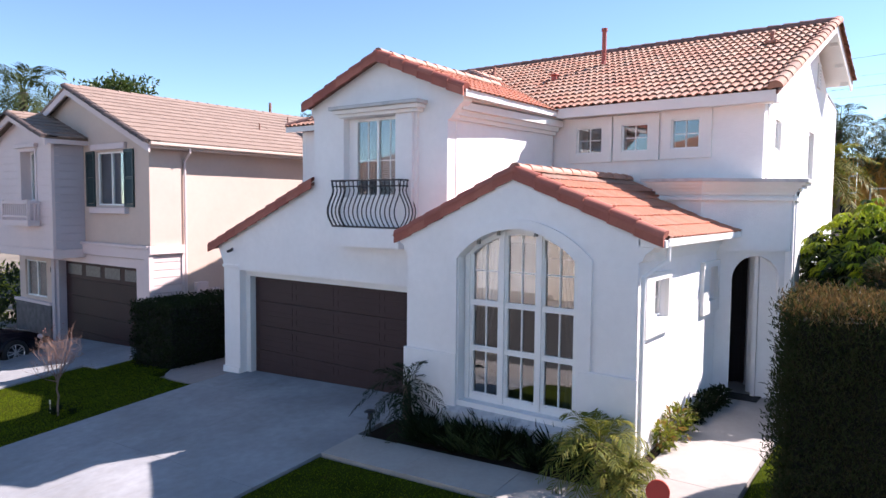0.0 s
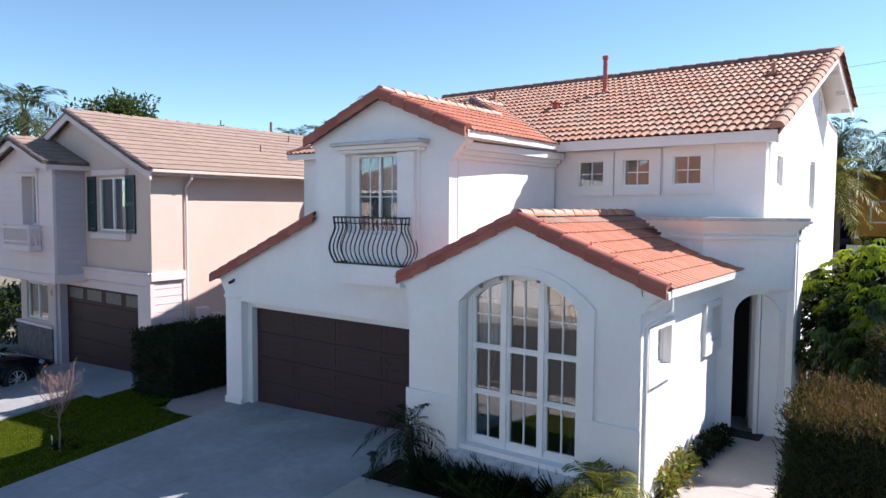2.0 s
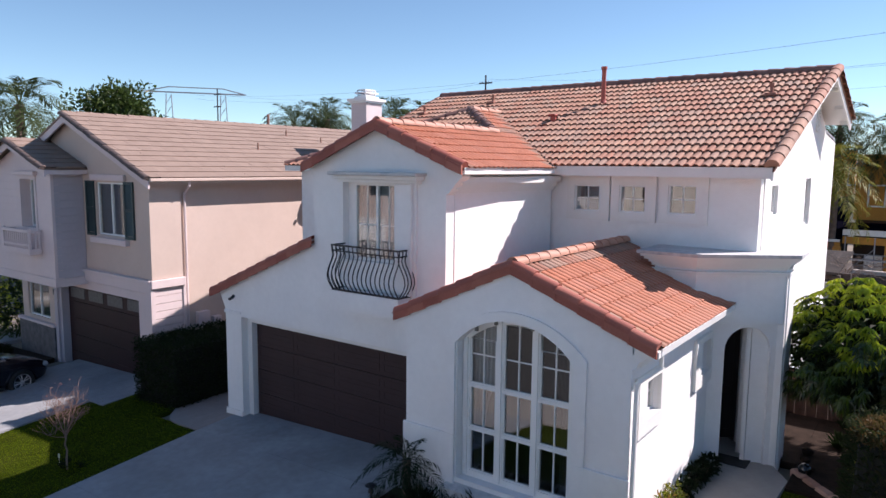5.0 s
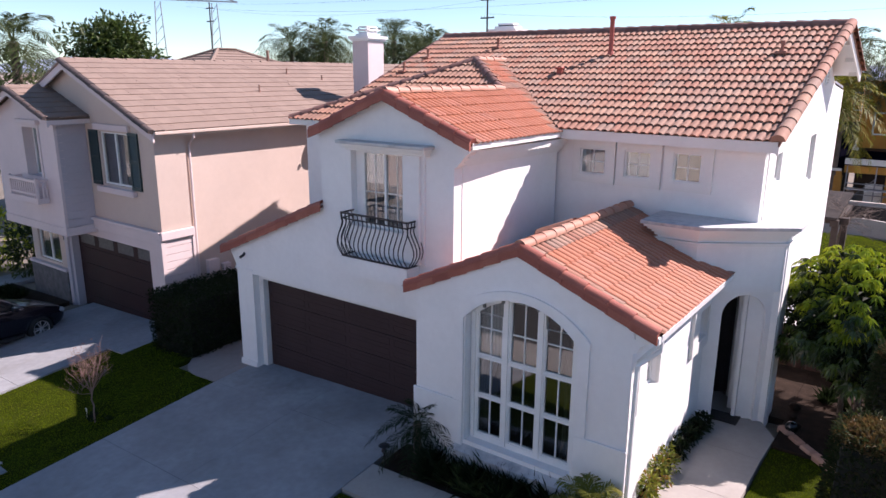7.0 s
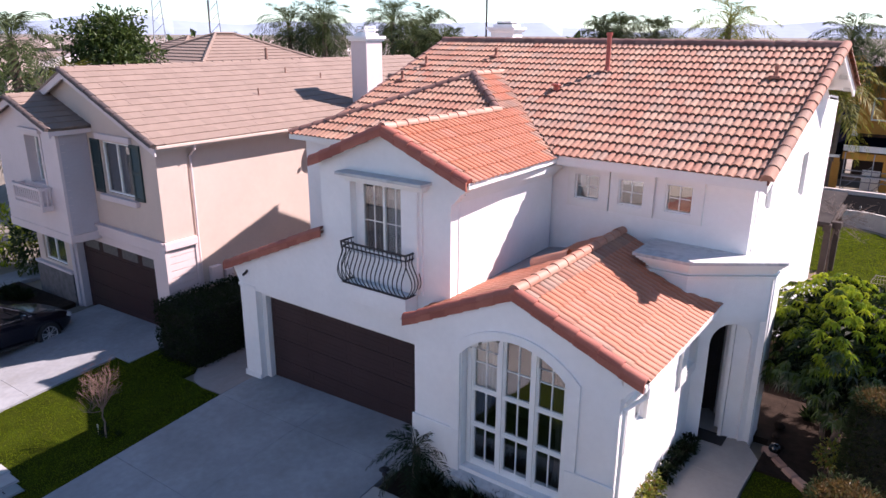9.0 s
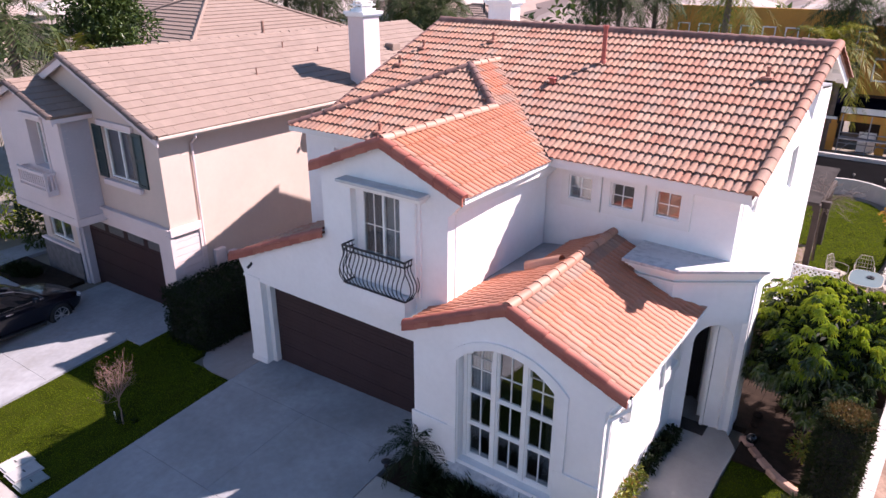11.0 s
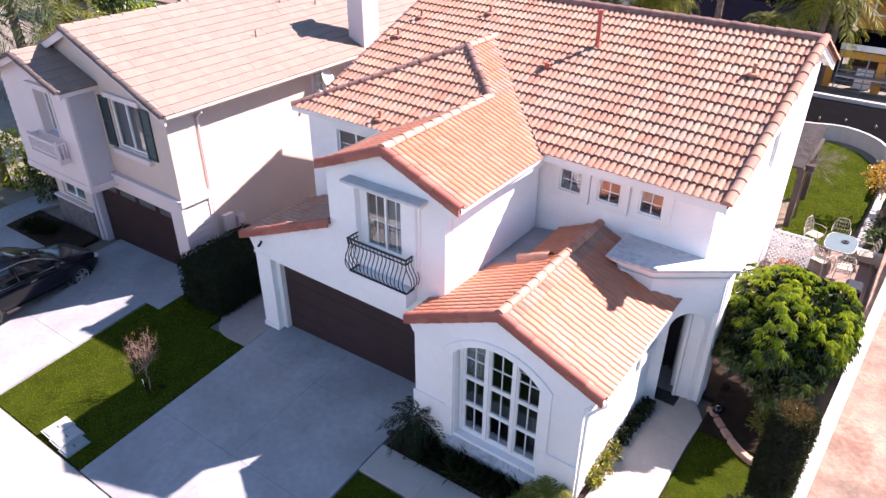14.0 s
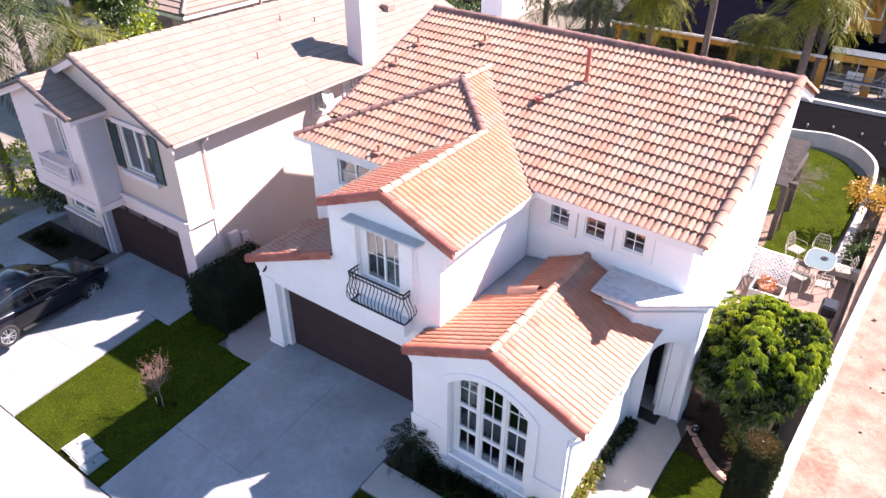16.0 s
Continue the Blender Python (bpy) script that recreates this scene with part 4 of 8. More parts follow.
for x in (RX0, RX1):
    add_rail(x - 0.014, x + 0.014, -0.324, 0.0, 4.10, 4.128)
    add_rail(x - 0.011, x + 0.011, -0.324, 0.0, 4.00, 4.022)
    add_rail(x - 0.014, x + 0.014, -0.32, 0.0, 3.275, 3.30)
add_rail(RX0, RX1, -0.353, -0.331, 4.00, 4.022)
add_rail(RX0, RX1, -0.356, -0.321, 3.275, 3.305)


def belly(z):
    t = (4.0 - z) / 0.70
    return 0.13 * math.sin(math.pi * min(1, max(0, (t - 0.18) / 0.82)) ** 1.15) if t > 0.18 else -0.02 * math.sin(math.pi * t / 0.18)


zs = [4.10, 4.0, 3.94, 3.86, 3.78, 3.7, 3.62, 3.54, 3.46, 3.38, 3.32, 3.29]
for i in range(16):
    x = RX0 + (RX1 - RX0) * i / 15
    part("baluster", tube([(x, RY - belly(z), z) for z in zs], 0.0105, 6), IRON, rail)
for sgn, x in ((-1, RX0), (1, RX1)):
    for k in range(4):
        y = -0.05 - 0.09 * k
        part("baluster", tube([(x + sgn * belly(z), y, z) for z in zs], 0.0105, 6), IRON, rail)
bm = bmesh.new()
add_box(bm, 0.19, 0.23, -0.03, 0.0, 2.66, 2.72)
add_tube(bm, [(0.21, -0.03, 2.69), (0.24, -0.08, 2.68)], 0.012)
add_tube(bm, [(0.24, -0.06, 2.675), (0.27, -0.17, 2.65)], 0.032, 10)
part("security_camera", bm, IRON, house, "small dark security camera")

# ---- white house: pipes, vents, chimney ----


def main_z(x, y):
    return MEAVE + K * ((MR.inverted() @ Vector((x, y, 0))).y - MAIN_Y) + 0.05


CLAY_VENT = mat("weathered_clay_vent", (0.38, 0.17, 0.12), 0.8, 0.2, 6.0)


def vent_pipe(x, y, z, h, r, material=PIPE_RED, name="vent_pipe"):
    bm = bmesh.new()
    add_tube(bm, [(x, y, z - 0.1), (x, y, z + h)], r, 10)
    add_tube(bm, [(x, y, z + h - 0.02), (x, y, z + h + 0.05)], r * 1.35, 10)
    add_tube(bm, [(x, y, z - 0.06), (x, y, z + 0.06)], r * 1.9, 10, r * 1.1)
    if material is not PIPE_RED:
        add_box(bm, x - 0.11, x + 0.11, y - 0.16, y + 0.1, z - 0.05, z + 0.012, 0.008, None)
    part(name, bm, material, house, "red vent pipe on the roof" if material is PIPE_RED else "clay coloured vent with a hood")


vent_pipe(5.82, 6.62, main_z(5.82, 6.62), 0.80, 0.055)
for x, y, h in ((2.25, 7.3, 0.16), (9.60, 6.48, 0.17), (0.25, 6.75, 0.16), (0.1, 5.85, 0.18)):
    vent_pipe(x, y, main_z(x, y), h, 0.035, CLAY_VENT)
vent_pipe(2.3, 2.4, EAVE + KF * 0.28 + 0.05, 0.14, 0.035, CLAY_VENT)
for x, y in ((5.02, 5.62),):
    bm = bmesh.new()
    z = main_z(x, y)
    add_box(bm, x - 0.07, x + 0.07, y - 0.07, y + 0.1, z - 0.05, z + 0.10, 0.02)
    add_box(bm, x - 0.095, x + 0.095, y - 0.13, y + 0.08, z + 0.08, z + 0.125, 0.015)
    part("roof_vent", bm, PIPE_RED, house, "low red roof vent")
lv = part("gable_vent", panel(rect(8.55, 8.95, 6.45, 7.0), [rect(8.6, 8.9, 6.5, 6.95)], 0.03, (10.20, 0, 0), (0, 1, 0), (-1, 0, 0)), TRIM, house, "louvred gable vent")
for k in range(6):
    part("slat", box(10.172, 10.198, 8.6, 8.9, 6.52 + 0.073 * k, 6.55 + 0.073 * k), TRIM, lv)
ch = part("chimney", box(-0.9, 0.0, 11.95, 12.6, -0.2, 8.0, 0.01), STUCCO, house, "tall white stucco chimney against the rear wall")
for d, z0, z1 in ((0.06, 8.0, 8.07), (0.11, 8.07, 8.15), (-0.06, 8.15, 8.25), (-0.14, 8.29, 8.35)):
    part("chimney_crown", box(-0.9 - d, 0.0 + d, 11.95 - d, 12.6 + d, z0, z1), STUCCO, ch)
part("chimney_screen", box(-0.74, -0.16, 12.11, 12.44, 8.25, 8.29), IRON, ch)

# ---- white house: roof tiles ----
T_MAIN, T_OR = tile_mesh("tile", TILE), tile_mesh("orange_tile", TILE_OR, 0.020, 0.024)
C_DARK, C_PALE, C_RED = cap_mesh("ridge_tile", CAP), cap_mesh("pale_ridge_tile", RAKE_PALE), cap_mesh("rake_tile", RAKE_RED)
C_RAKE = cap_mesh("rake_tile", TILE, 0.12, 0.42)
C_RIDGE = cap_mesh("ridge_tile", CAP, 0.135, 0.44)


def up(dx, dy, k):
    return Vector((dx, dy, k)).normalized()


SL = math.sqrt(1 + K * K)
S2 = math.sqrt(1 + K2 * K2)
SF = math.sqrt(1 + KF * KF)
# the main slope, cut by the wing's valley: u runs from MAIN_X0
ve = VE.x - MAIN_X0
vr = VR.x - MAIN_X0
lm = (RIDGE_Y - MAIN_Y) * SL
o = MR @ Vector((MAIN_X0, MAIN_Y, MEAVE))
mu, ms = (1, -TURN, 0), (TURN, 1, K)
lay_tiles(roof_main, T_MAIN, o, mu, ms, [(ve - 0.03, -0.04), (MAIN_X1 - MAIN_X0 - 0.06, -0.04), (MAIN_X1 - MAIN_X0 - 0.06, lm), (vr, lm), (vr, (VR.y - MAIN_Y) * SL - 0.06)], 290, order=lambda p: (p[1] - p[0] * 0.5))
left_bit = part("roof_tiles_left", box(0.2, 0.4, 7.0, 7.1, 6.8, 6.85), DECK, house, "left part of the main roof slope")
lay_tiles(left_bit, T_MAIN, o, mu, ms, [(0.0, 0.1), (vr * 0.5, 0.9), (vr, (VR.y - MAIN_Y) * SL - 0.5), (vr, lm), (0.0, lm)], 290)
lr = (RIGHT_X - WX) * S2
lg = (RIGHT_X - GX) * S2
o = (RIGHT_X, FRONT_Y, EAVE + 0.006)
lay_tiles(roof_gable, T_OR, o, (0, 1, 0), (-1, 0, K2), [(0.08, -0.04), (VY - FRONT_Y - 0.03, -0.04), (VY - FRONT_Y - 0.03 + (YR - VY) * lg / lr, lg), (0.08, lg)], 290)
lay_tiles(roof_gable, T_OR, o, (0, 1, 0), (-1, 0, K2), [(YG - FRONT_Y, lg), (VY - FRONT_Y - 0.03 + (YR - VY) * lg / lr, lg), (YR - FRONT_Y - 0.03, lr), (HY - FRONT_Y, lr)], 10)
lay_tiles(roof_gable_l, T_OR, (GAB_L, WING_Y, EAVE + 0.006), (0, -1, 0), (1, 0, K2), [(0.0, 0.0), (WING_Y - FRONT_Y - 0.08, 0.0), (WING_Y - FRONT_Y - 0.08, lg), (WING_Y - YG, lg)], 290)
lay_tiles(roof_wing, T_MAIN, (LEFT_X, WING_Y, EAVE), (1, 0, 0), (0, 1, KF), [(0.0, -0.04), (GAB_L - LEFT_X, -0.04), (GX - LEFT_X, (YG - WING_Y) * SF), (WX - LEFT_X, (HY - WING_Y) * SF)], 290)
lay_tiles(roof_low, T_MAIN, (-0.5, 2.4, 2.72), (0, -1, 0), (1, 0, K), [(0, -0.04), (2.40, -0.04), (2.40, 3.28 * SL), (0, 3.28 * SL)], 290)
SB = math.sqrt(1 + BK * BK)
lb = (BR - BC) * SB
lay_tiles(roof_bay, T_OR, (BR, BFY, BZ), (0, 1, 0), (-1, 0, BK), [(0.08, -0.04), (3.75, -0.04), (4.4, (BR - BC - 0.62) * SB), (4.4, lb), (0.08, lb)], 290)
lbl = (BC - BL) * math.sqrt(1 + BKL * BKL)
lay_tiles(roof_bay_l, T_OR, (BL, 1.5, BLZ), (0, -1, 0), (1, 0, BKL), [(0, -0.04), (2.46, -0.04), (2.46, lbl), (0, lbl)], 290)
lay_tiles(roof_bay_l, T_OR, (BL, 3.4, BLZ), (0, -1, 0), (1, 0, BKL), [(0, 1.3), (1.9, 1.3), (1.9, lbl), (0, lbl)], 290)

lay_caps(roof_main, C_RIDGE, MR @ Vector((MAIN_X0, RIDGE_Y, RZ + 0.025)), MR @ Vector((MAIN_X1 - 0.10, RIDGE_Y, RZ + 0.025)))
lay_caps(roof_main, C_RAKE, MR @ Vector((MAIN_X1 - 0.02, MAIN_Y - 0.06, MEAVE - 0.0)), MR @ Vector((MAIN_X1 - 0.02, RIDGE_Y, RZ - 0.0)), 0.34, "rake_tile", 0.01)
# rear rake uses the pale cap: its sunlit side is put into the colour
lay_caps(roof_main, C_PALE, MR @ Vector((MAIN_X1 - 0.02, 10.2, RZ - K * 2.26)), MR @ Vector((MAIN_X1 - 0.02, RIDGE_Y, RZ)), 0.34, "rake_tile", 0.01)
lay_caps(left_bit, C_DARK, MR @ Vector((MAIN_X0, 3.1, MEAVE + K * (3.1 - MAIN_Y))), MR @ Vector((MAIN_X0, RIDGE_Y, RZ)), 0.36, "rake_tile")
lay_caps(roof_gable, C_PALE, (GX, FRONT_Y - 0.02, right_z(GX) + 0.05), (GX, YG, right_z(GX) + 0.05))
lay_caps(roof_gable, C_PALE, (WX, HY, HZ + 0.05), (WX, YR + 0.1, HZ + 0.05))
lay_caps(roof_gable, C_DARK, (GX, YG, right_z(GX) + 0.05), (WX, HY, HZ + 0.05))
lay_caps(roof_wing, C_DARK, (LEFT_X, WING_Y, EAVE + 0.04), (WX, HY, HZ + 0.04))
lay_caps(roof_bay, C_PALE, (BC, BFY - 0.02, BTOP + 0.05), (BC, 3.4, BTOP + 0.05))
lay_caps(roof_bay_l, cap_mesh("roll_tile", RAKE_PALE, 0.15, 0.80), (6.78, 1.60, BTOP - BKL * 1.01 + 0.06), (7.52, 1.60, BTOP - 0.06), 0.80, "roll_tile")
for roof, p, q in ((roof_gable, (RIGHT_X, FRONT_Y, EAVE), (GX, FRONT_Y, right_z(GX))), (roof_gable_l, (GAB_L, FRONT_Y, EAVE), (GX, FRONT_Y, right_z(GX))),
                   (roof_bay, (BR, BFY, BZ), (BC, BFY, BTOP)), (roof_bay_l, (BL, BFY, BLZ), (BC, BFY, BTOP)),
                   (roof_low, (-0.5, -0.03, 2.72), (2.78, -0.03, 2.72 + K * 3.28))):
    lay_caps(roof, C_RED, p, q, 0.36, "rake_tile", -0.005)
    # the edge tiles lap down over the wall
    p, q = Vector(p), Vector(q)
    k = max(1, round((q - p).length / 0.36))
    d = (q - p).normalized()
    n = Vector((-d.z, 0, d.x)) if d.x > 0 else Vector((d.z, 0, -d.x))
    for i in range(k):
        a, b = p + (q - p) * i / k, p + (q - p) * (i + 1.08) / k
        bm = slab([tuple(a + n * 0.05 + Vector((0, -0.085 - 0.012, 0))), tuple(b + n * 0.03 + Vector((0, -0.085, 0))), tuple(b + n * 0.03 + Vector((0, -0.06, 0))), tuple(a + n * 0.05 + Vector((0, -0.06, 0)))], 0.155)
        part("edge_tile", bm, RAKE_RED, roof)

# ---- neighbour's house ----
nb = thing("house", "peach stucco two-storey house with flat concrete roof tiles", "house")
NK = 0.42
NX, NE, NRX = -3.68, -3.28, -7.45
NEZ, NY0, NY1 = 5.2, 0.12, 15.5
NRZ = NEZ + NK * (NE - NRX)
NLX = 2 * NRX - NE
nroof = part("roof", slab([(NE, NY0, NEZ), (NE, NY1, NEZ), (NRX, NY1, NRZ), (NRX, NY0, NRZ)], 0.06), NDECK, nb, "roof slope of flat pinkish concrete tiles")
part("roof", slab([(NLX, NY0, NEZ), (NRX, NY0, NRZ), (NRX, NY1, NRZ), (NLX, NY1, NEZ)], 0.06), NTILE_ISL, nb)
part("wall", panel([(0.38, -1.2), (NY1 - 0.4, -1.2), (NY1 - 0.4, NEZ + 0.1), (0.38, NEZ + 0.1)], [rect(5.95, 6.5, 4.2, 5.05), rect(7.5, 8.05, 4.2, 5.05)], 0.22, (NX, 0, 0), (0, 1, 0), (-1, 0, 0)), PEACH, nb, "sunlit peach stucco side wall")
front_n = [(-11.3, -1.2), (-8.95, -1.2), (-8.95, 2.2), (-4.0, 2.2), (-4.0, -1.2), (NX, -1.2), (NX, NEZ + 0.1), (NRX, NRZ - 0.15), (-11.3, NEZ + 0.12)]
part("wall", panel(front_n, [rect(-6.30, -4.85, 3.60, 5.05), rect(-11.0 + 0.1, -9.45, 0.72, 1.86)], 0.22, (0, 0.38, 0)), PEACH, nb, "peach stucco front wall with a gable")
part("wall", panel(rect(-11.3, NX, -1.0, 5.3), [], 0.2, (0, NY1 - 0.4, 0)), PEACH, nb)
part("wall", panel(rect(0.6, NY1 - 0.4, -1.0, 5.5), [], 0.2, (-11.3, 0, 0), (0, 1, 0), (1, 0, 0)), PEACH, nb)
window(nb, (-6.30, 0.44, 3.60), (1, 0, 0), 1.45, 1.45, 2, (1, 1), behind="dim_blind")
window(nb, (-10.90, 0.44, 0.72), (1, 0, 0), 1.45, 1.14, 2, (1, 1), behind="dim_blind")
for y0 in (5.95, 7.5):
    window(nb, (NX - 0.06, y0, 4.2), (0, 1, 0), 0.55, 0.85, 1, (2, 3), behind="blind")
    part("window_surround", panel(rect(y0 - 0.12, y0 + 0.67, 4.05, 5.16), [rect(y0, y0 + 0.55, 4.2, 5.05)], 0.04, (NX + 0.04, 0, 0), (0, 1, 0), (-1, 0, 0)), PINKTRIM, nb)
for x0 in (-6.80, -4.80):
    sh = part("shutter", panel(rect(x0, x0 + 0.45, 3.56, 5.08), [rect(x0 + 0.06, x0 + 0.39, 3.64, 4.28), rect(x0 + 0.06, x0 + 0.39, 4.36, 5.0)], 0.045, (0, 0.33, 0)), SHUTTER, nb, "dark green louvred shutter")
    for k in range(17):
        z = 3.655 + 0.079 * k
        if not 4.25 < z < 4.36:
            part("slat", slab([(x0 + 0.06, 0.336, z + 0.012), (x0 + 0.39, 0.336, z + 0.012), (x0 + 0.39, 0.366, z + 0.082), (x0 + 0.06, 0.366, z + 0.082)], 0.012), SHUTTER, sh)
part("window_head", box(-6.45, -4.7, 0.29, 0.38, 5.10, 5.26, 0.01), PINKTRIM, nb)
part("window_sill", box(-6.50, -4.65, 0.25, 0.38, 3.38, 3.54, 0.01), PINKTRIM, nb)
# bands round the first floor
part("band", box(-7.0, NX + 0.06, 0.28, 0.38, 2.22, 2.50, 0.01), PINKTRIM, nb, "pale pink trim band")
part("band", box(-7.0, NX + 0.1, 0.22, 0.38, 2.50, 2.58, 0.01), PINKTRIM, nb)
part("corner_pier", box(NX - 0.35, NX + 0.10, 0.33, 1.22, 2.59, 5.12), PEACH, nb)
part("band", box(NX, NX + 0.18, 0.26, 1.26, 2.36, 2.58, 0.01), PINKTRIM, nb)
for k in range(12):
    part("siding_board", slab([(NX + 0.10, 0.33, 2.34 - 0.2 * k), (NX + 0.10, 1.2, 2.34 - 0.2 * k), (NX, 1.2, 2.36 - 0.2 * k), (NX, 0.33, 2.36 - 0.2 * k)], 0.185), PINKTRIM, nb)
part("corner_board", box(NX - 0.1, NX + 0.13, 0.26, 0.38, -1.0, 2.36), PINKTRIM, nb)
part("corner_board", box(NX, NX + 0.13, 1.2, 1.28, -1.0, 2.36), PINKTRIM, nb)
part("downspout", tube([(NE - 0.03, 1.32, NEZ - 0.05), (NE - 0.03, 1.32, NEZ - 0.2), (NX + 0.06, 1.36, NEZ - 0.42), (NX + 0.06, 1.36, 0.2)], 0.035, 8), PINKTRIM, nb, "pale painted downspout")
part("gutter", box(NE - 0.02, NE + 0.07, NY0 + 0.05, NY1, NEZ - 0.08, NEZ + 0.0, 0.012), PEACH, nb, "pale metal gutter")
part("fascia", box(NE - 0.07, NE - 0.02, NY0 + 0.05, NY1, NEZ - 0.15, NEZ - 0.02), PEACH, nb)
part("soffit", box(NX, NE - 0.07, 0.2, NY1, NEZ - 0.14, NEZ - 0.08), PEACH, nb)
# gable edge
for sgn, xe in ((1, NE), (-1, NLX)):
    part("barge_board", slab([(xe, NY0 + 0.02, NEZ - 0.06), (NRX, NY0 + 0.02, NRZ - 0.06), (NRX, NY0 + 0.07, NRZ - 0.06), (xe, NY0 + 0.07, NEZ - 0.06)], 0.2), PINKTRIM, nb, "pale barge board")
n_cap = cap_mesh("flat_rake_tile", mat("dark_rake_tile", (0.16, 0.115, 0.10), 0.85, 0.2, 4.0, per="object", per_colors=((0.07, 0.055, 0.055), (0.13, 0.095, 0.085))), 0.10, 0.42)
lay_caps(nroof, n_cap, (NE, NY0, NEZ), (NRX, NY0, NRZ), 0.36, "rake_tile")
n_ridge = cap_mesh("flat_ridge_tile", NTILE, 0.085, 0.42)
lay_caps(nroof, n_ridge, (NRX, NY0, NRZ + 0.02), (NRX, NY1, NRZ + 0.02), 0.38)

# projecting first-floor bay with its own gable
NBX0, NBX1, NBY = -10.75, -7.0, -0.48
NGX, NGZ = -8.88, 5.42
nbwin = rect(-8.85, -7.98, 3.72, 5.10)
part("wall", panel([(NBX0, 2.25), (NBX1, 2.25), (NBX1, 5.4), (NGX, 6.08), (NBX0, 5.4)], [rect(-8.87, -7.96, 3.70, 5.12)], 0.2, (0, NBY, 0)), PINKTRIM, nb, "pale pink front of the projecting bay")
part("wall", panel(rect(NBY + 0.2, 0.38, 2.25, 5.42), [], 0.2, (NBX1, 0, 0), (0, 1, 0), (-1, 0, 0)), SIDING, nb)
part("wall", panel(rect(NBY + 0.2, 0.38, 2.25, 5.42), [], 0.2, (NBX0, 0, 0), (0, 1, 0), (1, 0, 0)), SIDING, nb)
for k in range(14):
    z = 5.38 - 0.215 * k
    part("siding_board", slab([(NBX1 + 0.025, NBY + 0.05, z - 0.19), (NBX1 + 0.025, 0.36, z - 0.19), (NBX1 + 0.005, 0.36, z), (NBX1 + 0.005, NBY + 0.05, z)][::-1], 0.012), SIDING, nb)
for k in range(14):
    z = 5.2 - 0.215 * k
    for x0, x1 in ((NBX0, -8.98), (-7.85, NBX1)) if 3.6 < z < 5.3 else ((NBX0, NBX1),):
        part("siding_board", slab([(x0, NBY - 0.022, z - 0.19), (x1, NBY - 0.022, z - 0.19), (x1, NBY - 0.004, z), (x0, NBY - 0.004, z)], 0.012), PINKTRIM, nb)
part("corner_board", box(NBX1 - 0.1, NBX1 + 0.03, NBY - 0.03, NBY + 0.05, 2.3, 5.42), PINKTRIM, nb)
part("band", box(NBX0, NBX1 + 0.04, NBY - 0.04, 0.38, 2.12, 2.36, 0.01), PINKTRIM, nb)
part("floor", box(NBX0, NBX1, NBY, 0.4, 2.25, 2.30), PINKTRIM, nb)
window(nb, (-8.85, NBY + 0.25, 3.72), (1, 0, 0), 0.87, 1.38, 1, (2, 3), behind="dim_blind")
part("window_reveal", panel(rect(-8.95, -7.88, 3.62, 5.2), [nbwin], 0.28, (0, NBY - 0.03, 0)), PINKTRIM, nb)
part("window_head", box(-9.05, -7.78, NBY - 0.12, NBY, 5.2, 5.32, 0.01), PINKTRIM, nb)
bal = part("balcony", box(-9.35, -7.7, NBY - 0.36, NBY - 0.03, 3.0, 3.16, 0.01), PINKTRIM, nb, "small pale pink wooden balcony")
part("rail", box(-9.37, -7.68, NBY - 0.38, NBY - 0.30, 3.62, 3.70), PINKTRIM, bal)
part("rail", box(-9.35, -7.70, NBY - 0.36, NBY - 0.31, 3.24, 3.29), PINKTRIM, bal)
for k in range(13):
    x = -9.3 + 1.55 * k / 12
    part("baluster", box(x - 0.02, x + 0.02, NBY - 0.355, NBY - 0.315, 3.16, 3.62), PINKTRIM, bal)
for x in (-9.33, -7.72):
    part("rail", box(x - 0.025, x + 0.025, NBY - 0.30, NBY - 0.025, 3.62, 3.68), PINKTRIM, bal)
    part("baluster", box(x - 0.035, x + 0.035, NBY - 0.37, NBY - 0.30, 3.16, 3.74), PINKTRIM, bal)
    for k in range(2):
        part("baluster", box(x - 0.02, x + 0.02, NBY - 0.2 + 0.1 * k, NBY - 0.16 + 0.1 * k, 3.16, 3.62), PINKTRIM, bal)
NGE, NGK = -6.70, 0.36
NGR = NGZ + NGK * (NGE - NGX)
ngroof = part("roof", slab([(NGE, -0.8, NGZ), (NGE, 0.38, NGZ), (NGX, 0.38, NGR), (NGX, -0.8, NGR)], 0.05), NDECK, nb, "small gable roof over the bay")
ngroof_l = part("roof", slab([(2 * NGX - NGE, -0.8, NGZ), (NGX, -0.8, NGR), (NGX, 0.38, NGR), (2 * NGX - NGE, 0.38, NGZ)], 0.05), NTILE_ISL, nb)
part("fascia", box(NGE - 0.06, NGE - 0.01, -0.76, 0.38, NGZ - 0.17, NGZ - 0.02), PINKTRIM, nb)
part("soffit", box(NBX1, NGE - 0.06, -0.7, 0.38, NGZ - 0.13, NGZ - 0.08), PINKTRIM, nb)
for xe in (NGE, 2 * NGX - NGE):
    part("barge_board", slab([(xe, -0.78, NGZ - 0.05), (NGX, -0.78, NGR - 0.05), (NGX, -0.73, NGR - 0.05), (xe, -0.73, NGZ - 0.05)], 0.18), PINKTRIM, nb)
lay_caps(ngroof, n_cap, (NGE, -0.8, NGZ), (NGX, -0.8, NGR), 0.36, "rake_tile")
lay_caps(ngroof_l, n_cap, (2 * NGX - NGE, -0.8, NGZ), (NGX, -0.8, NGR), 0.36, "rake_tile")
lay_caps(ngroof, n_ridge, (NGX, -0.8, NGR + 0.02), (NGX, 0.4, NGR + 0.02), 0.38)

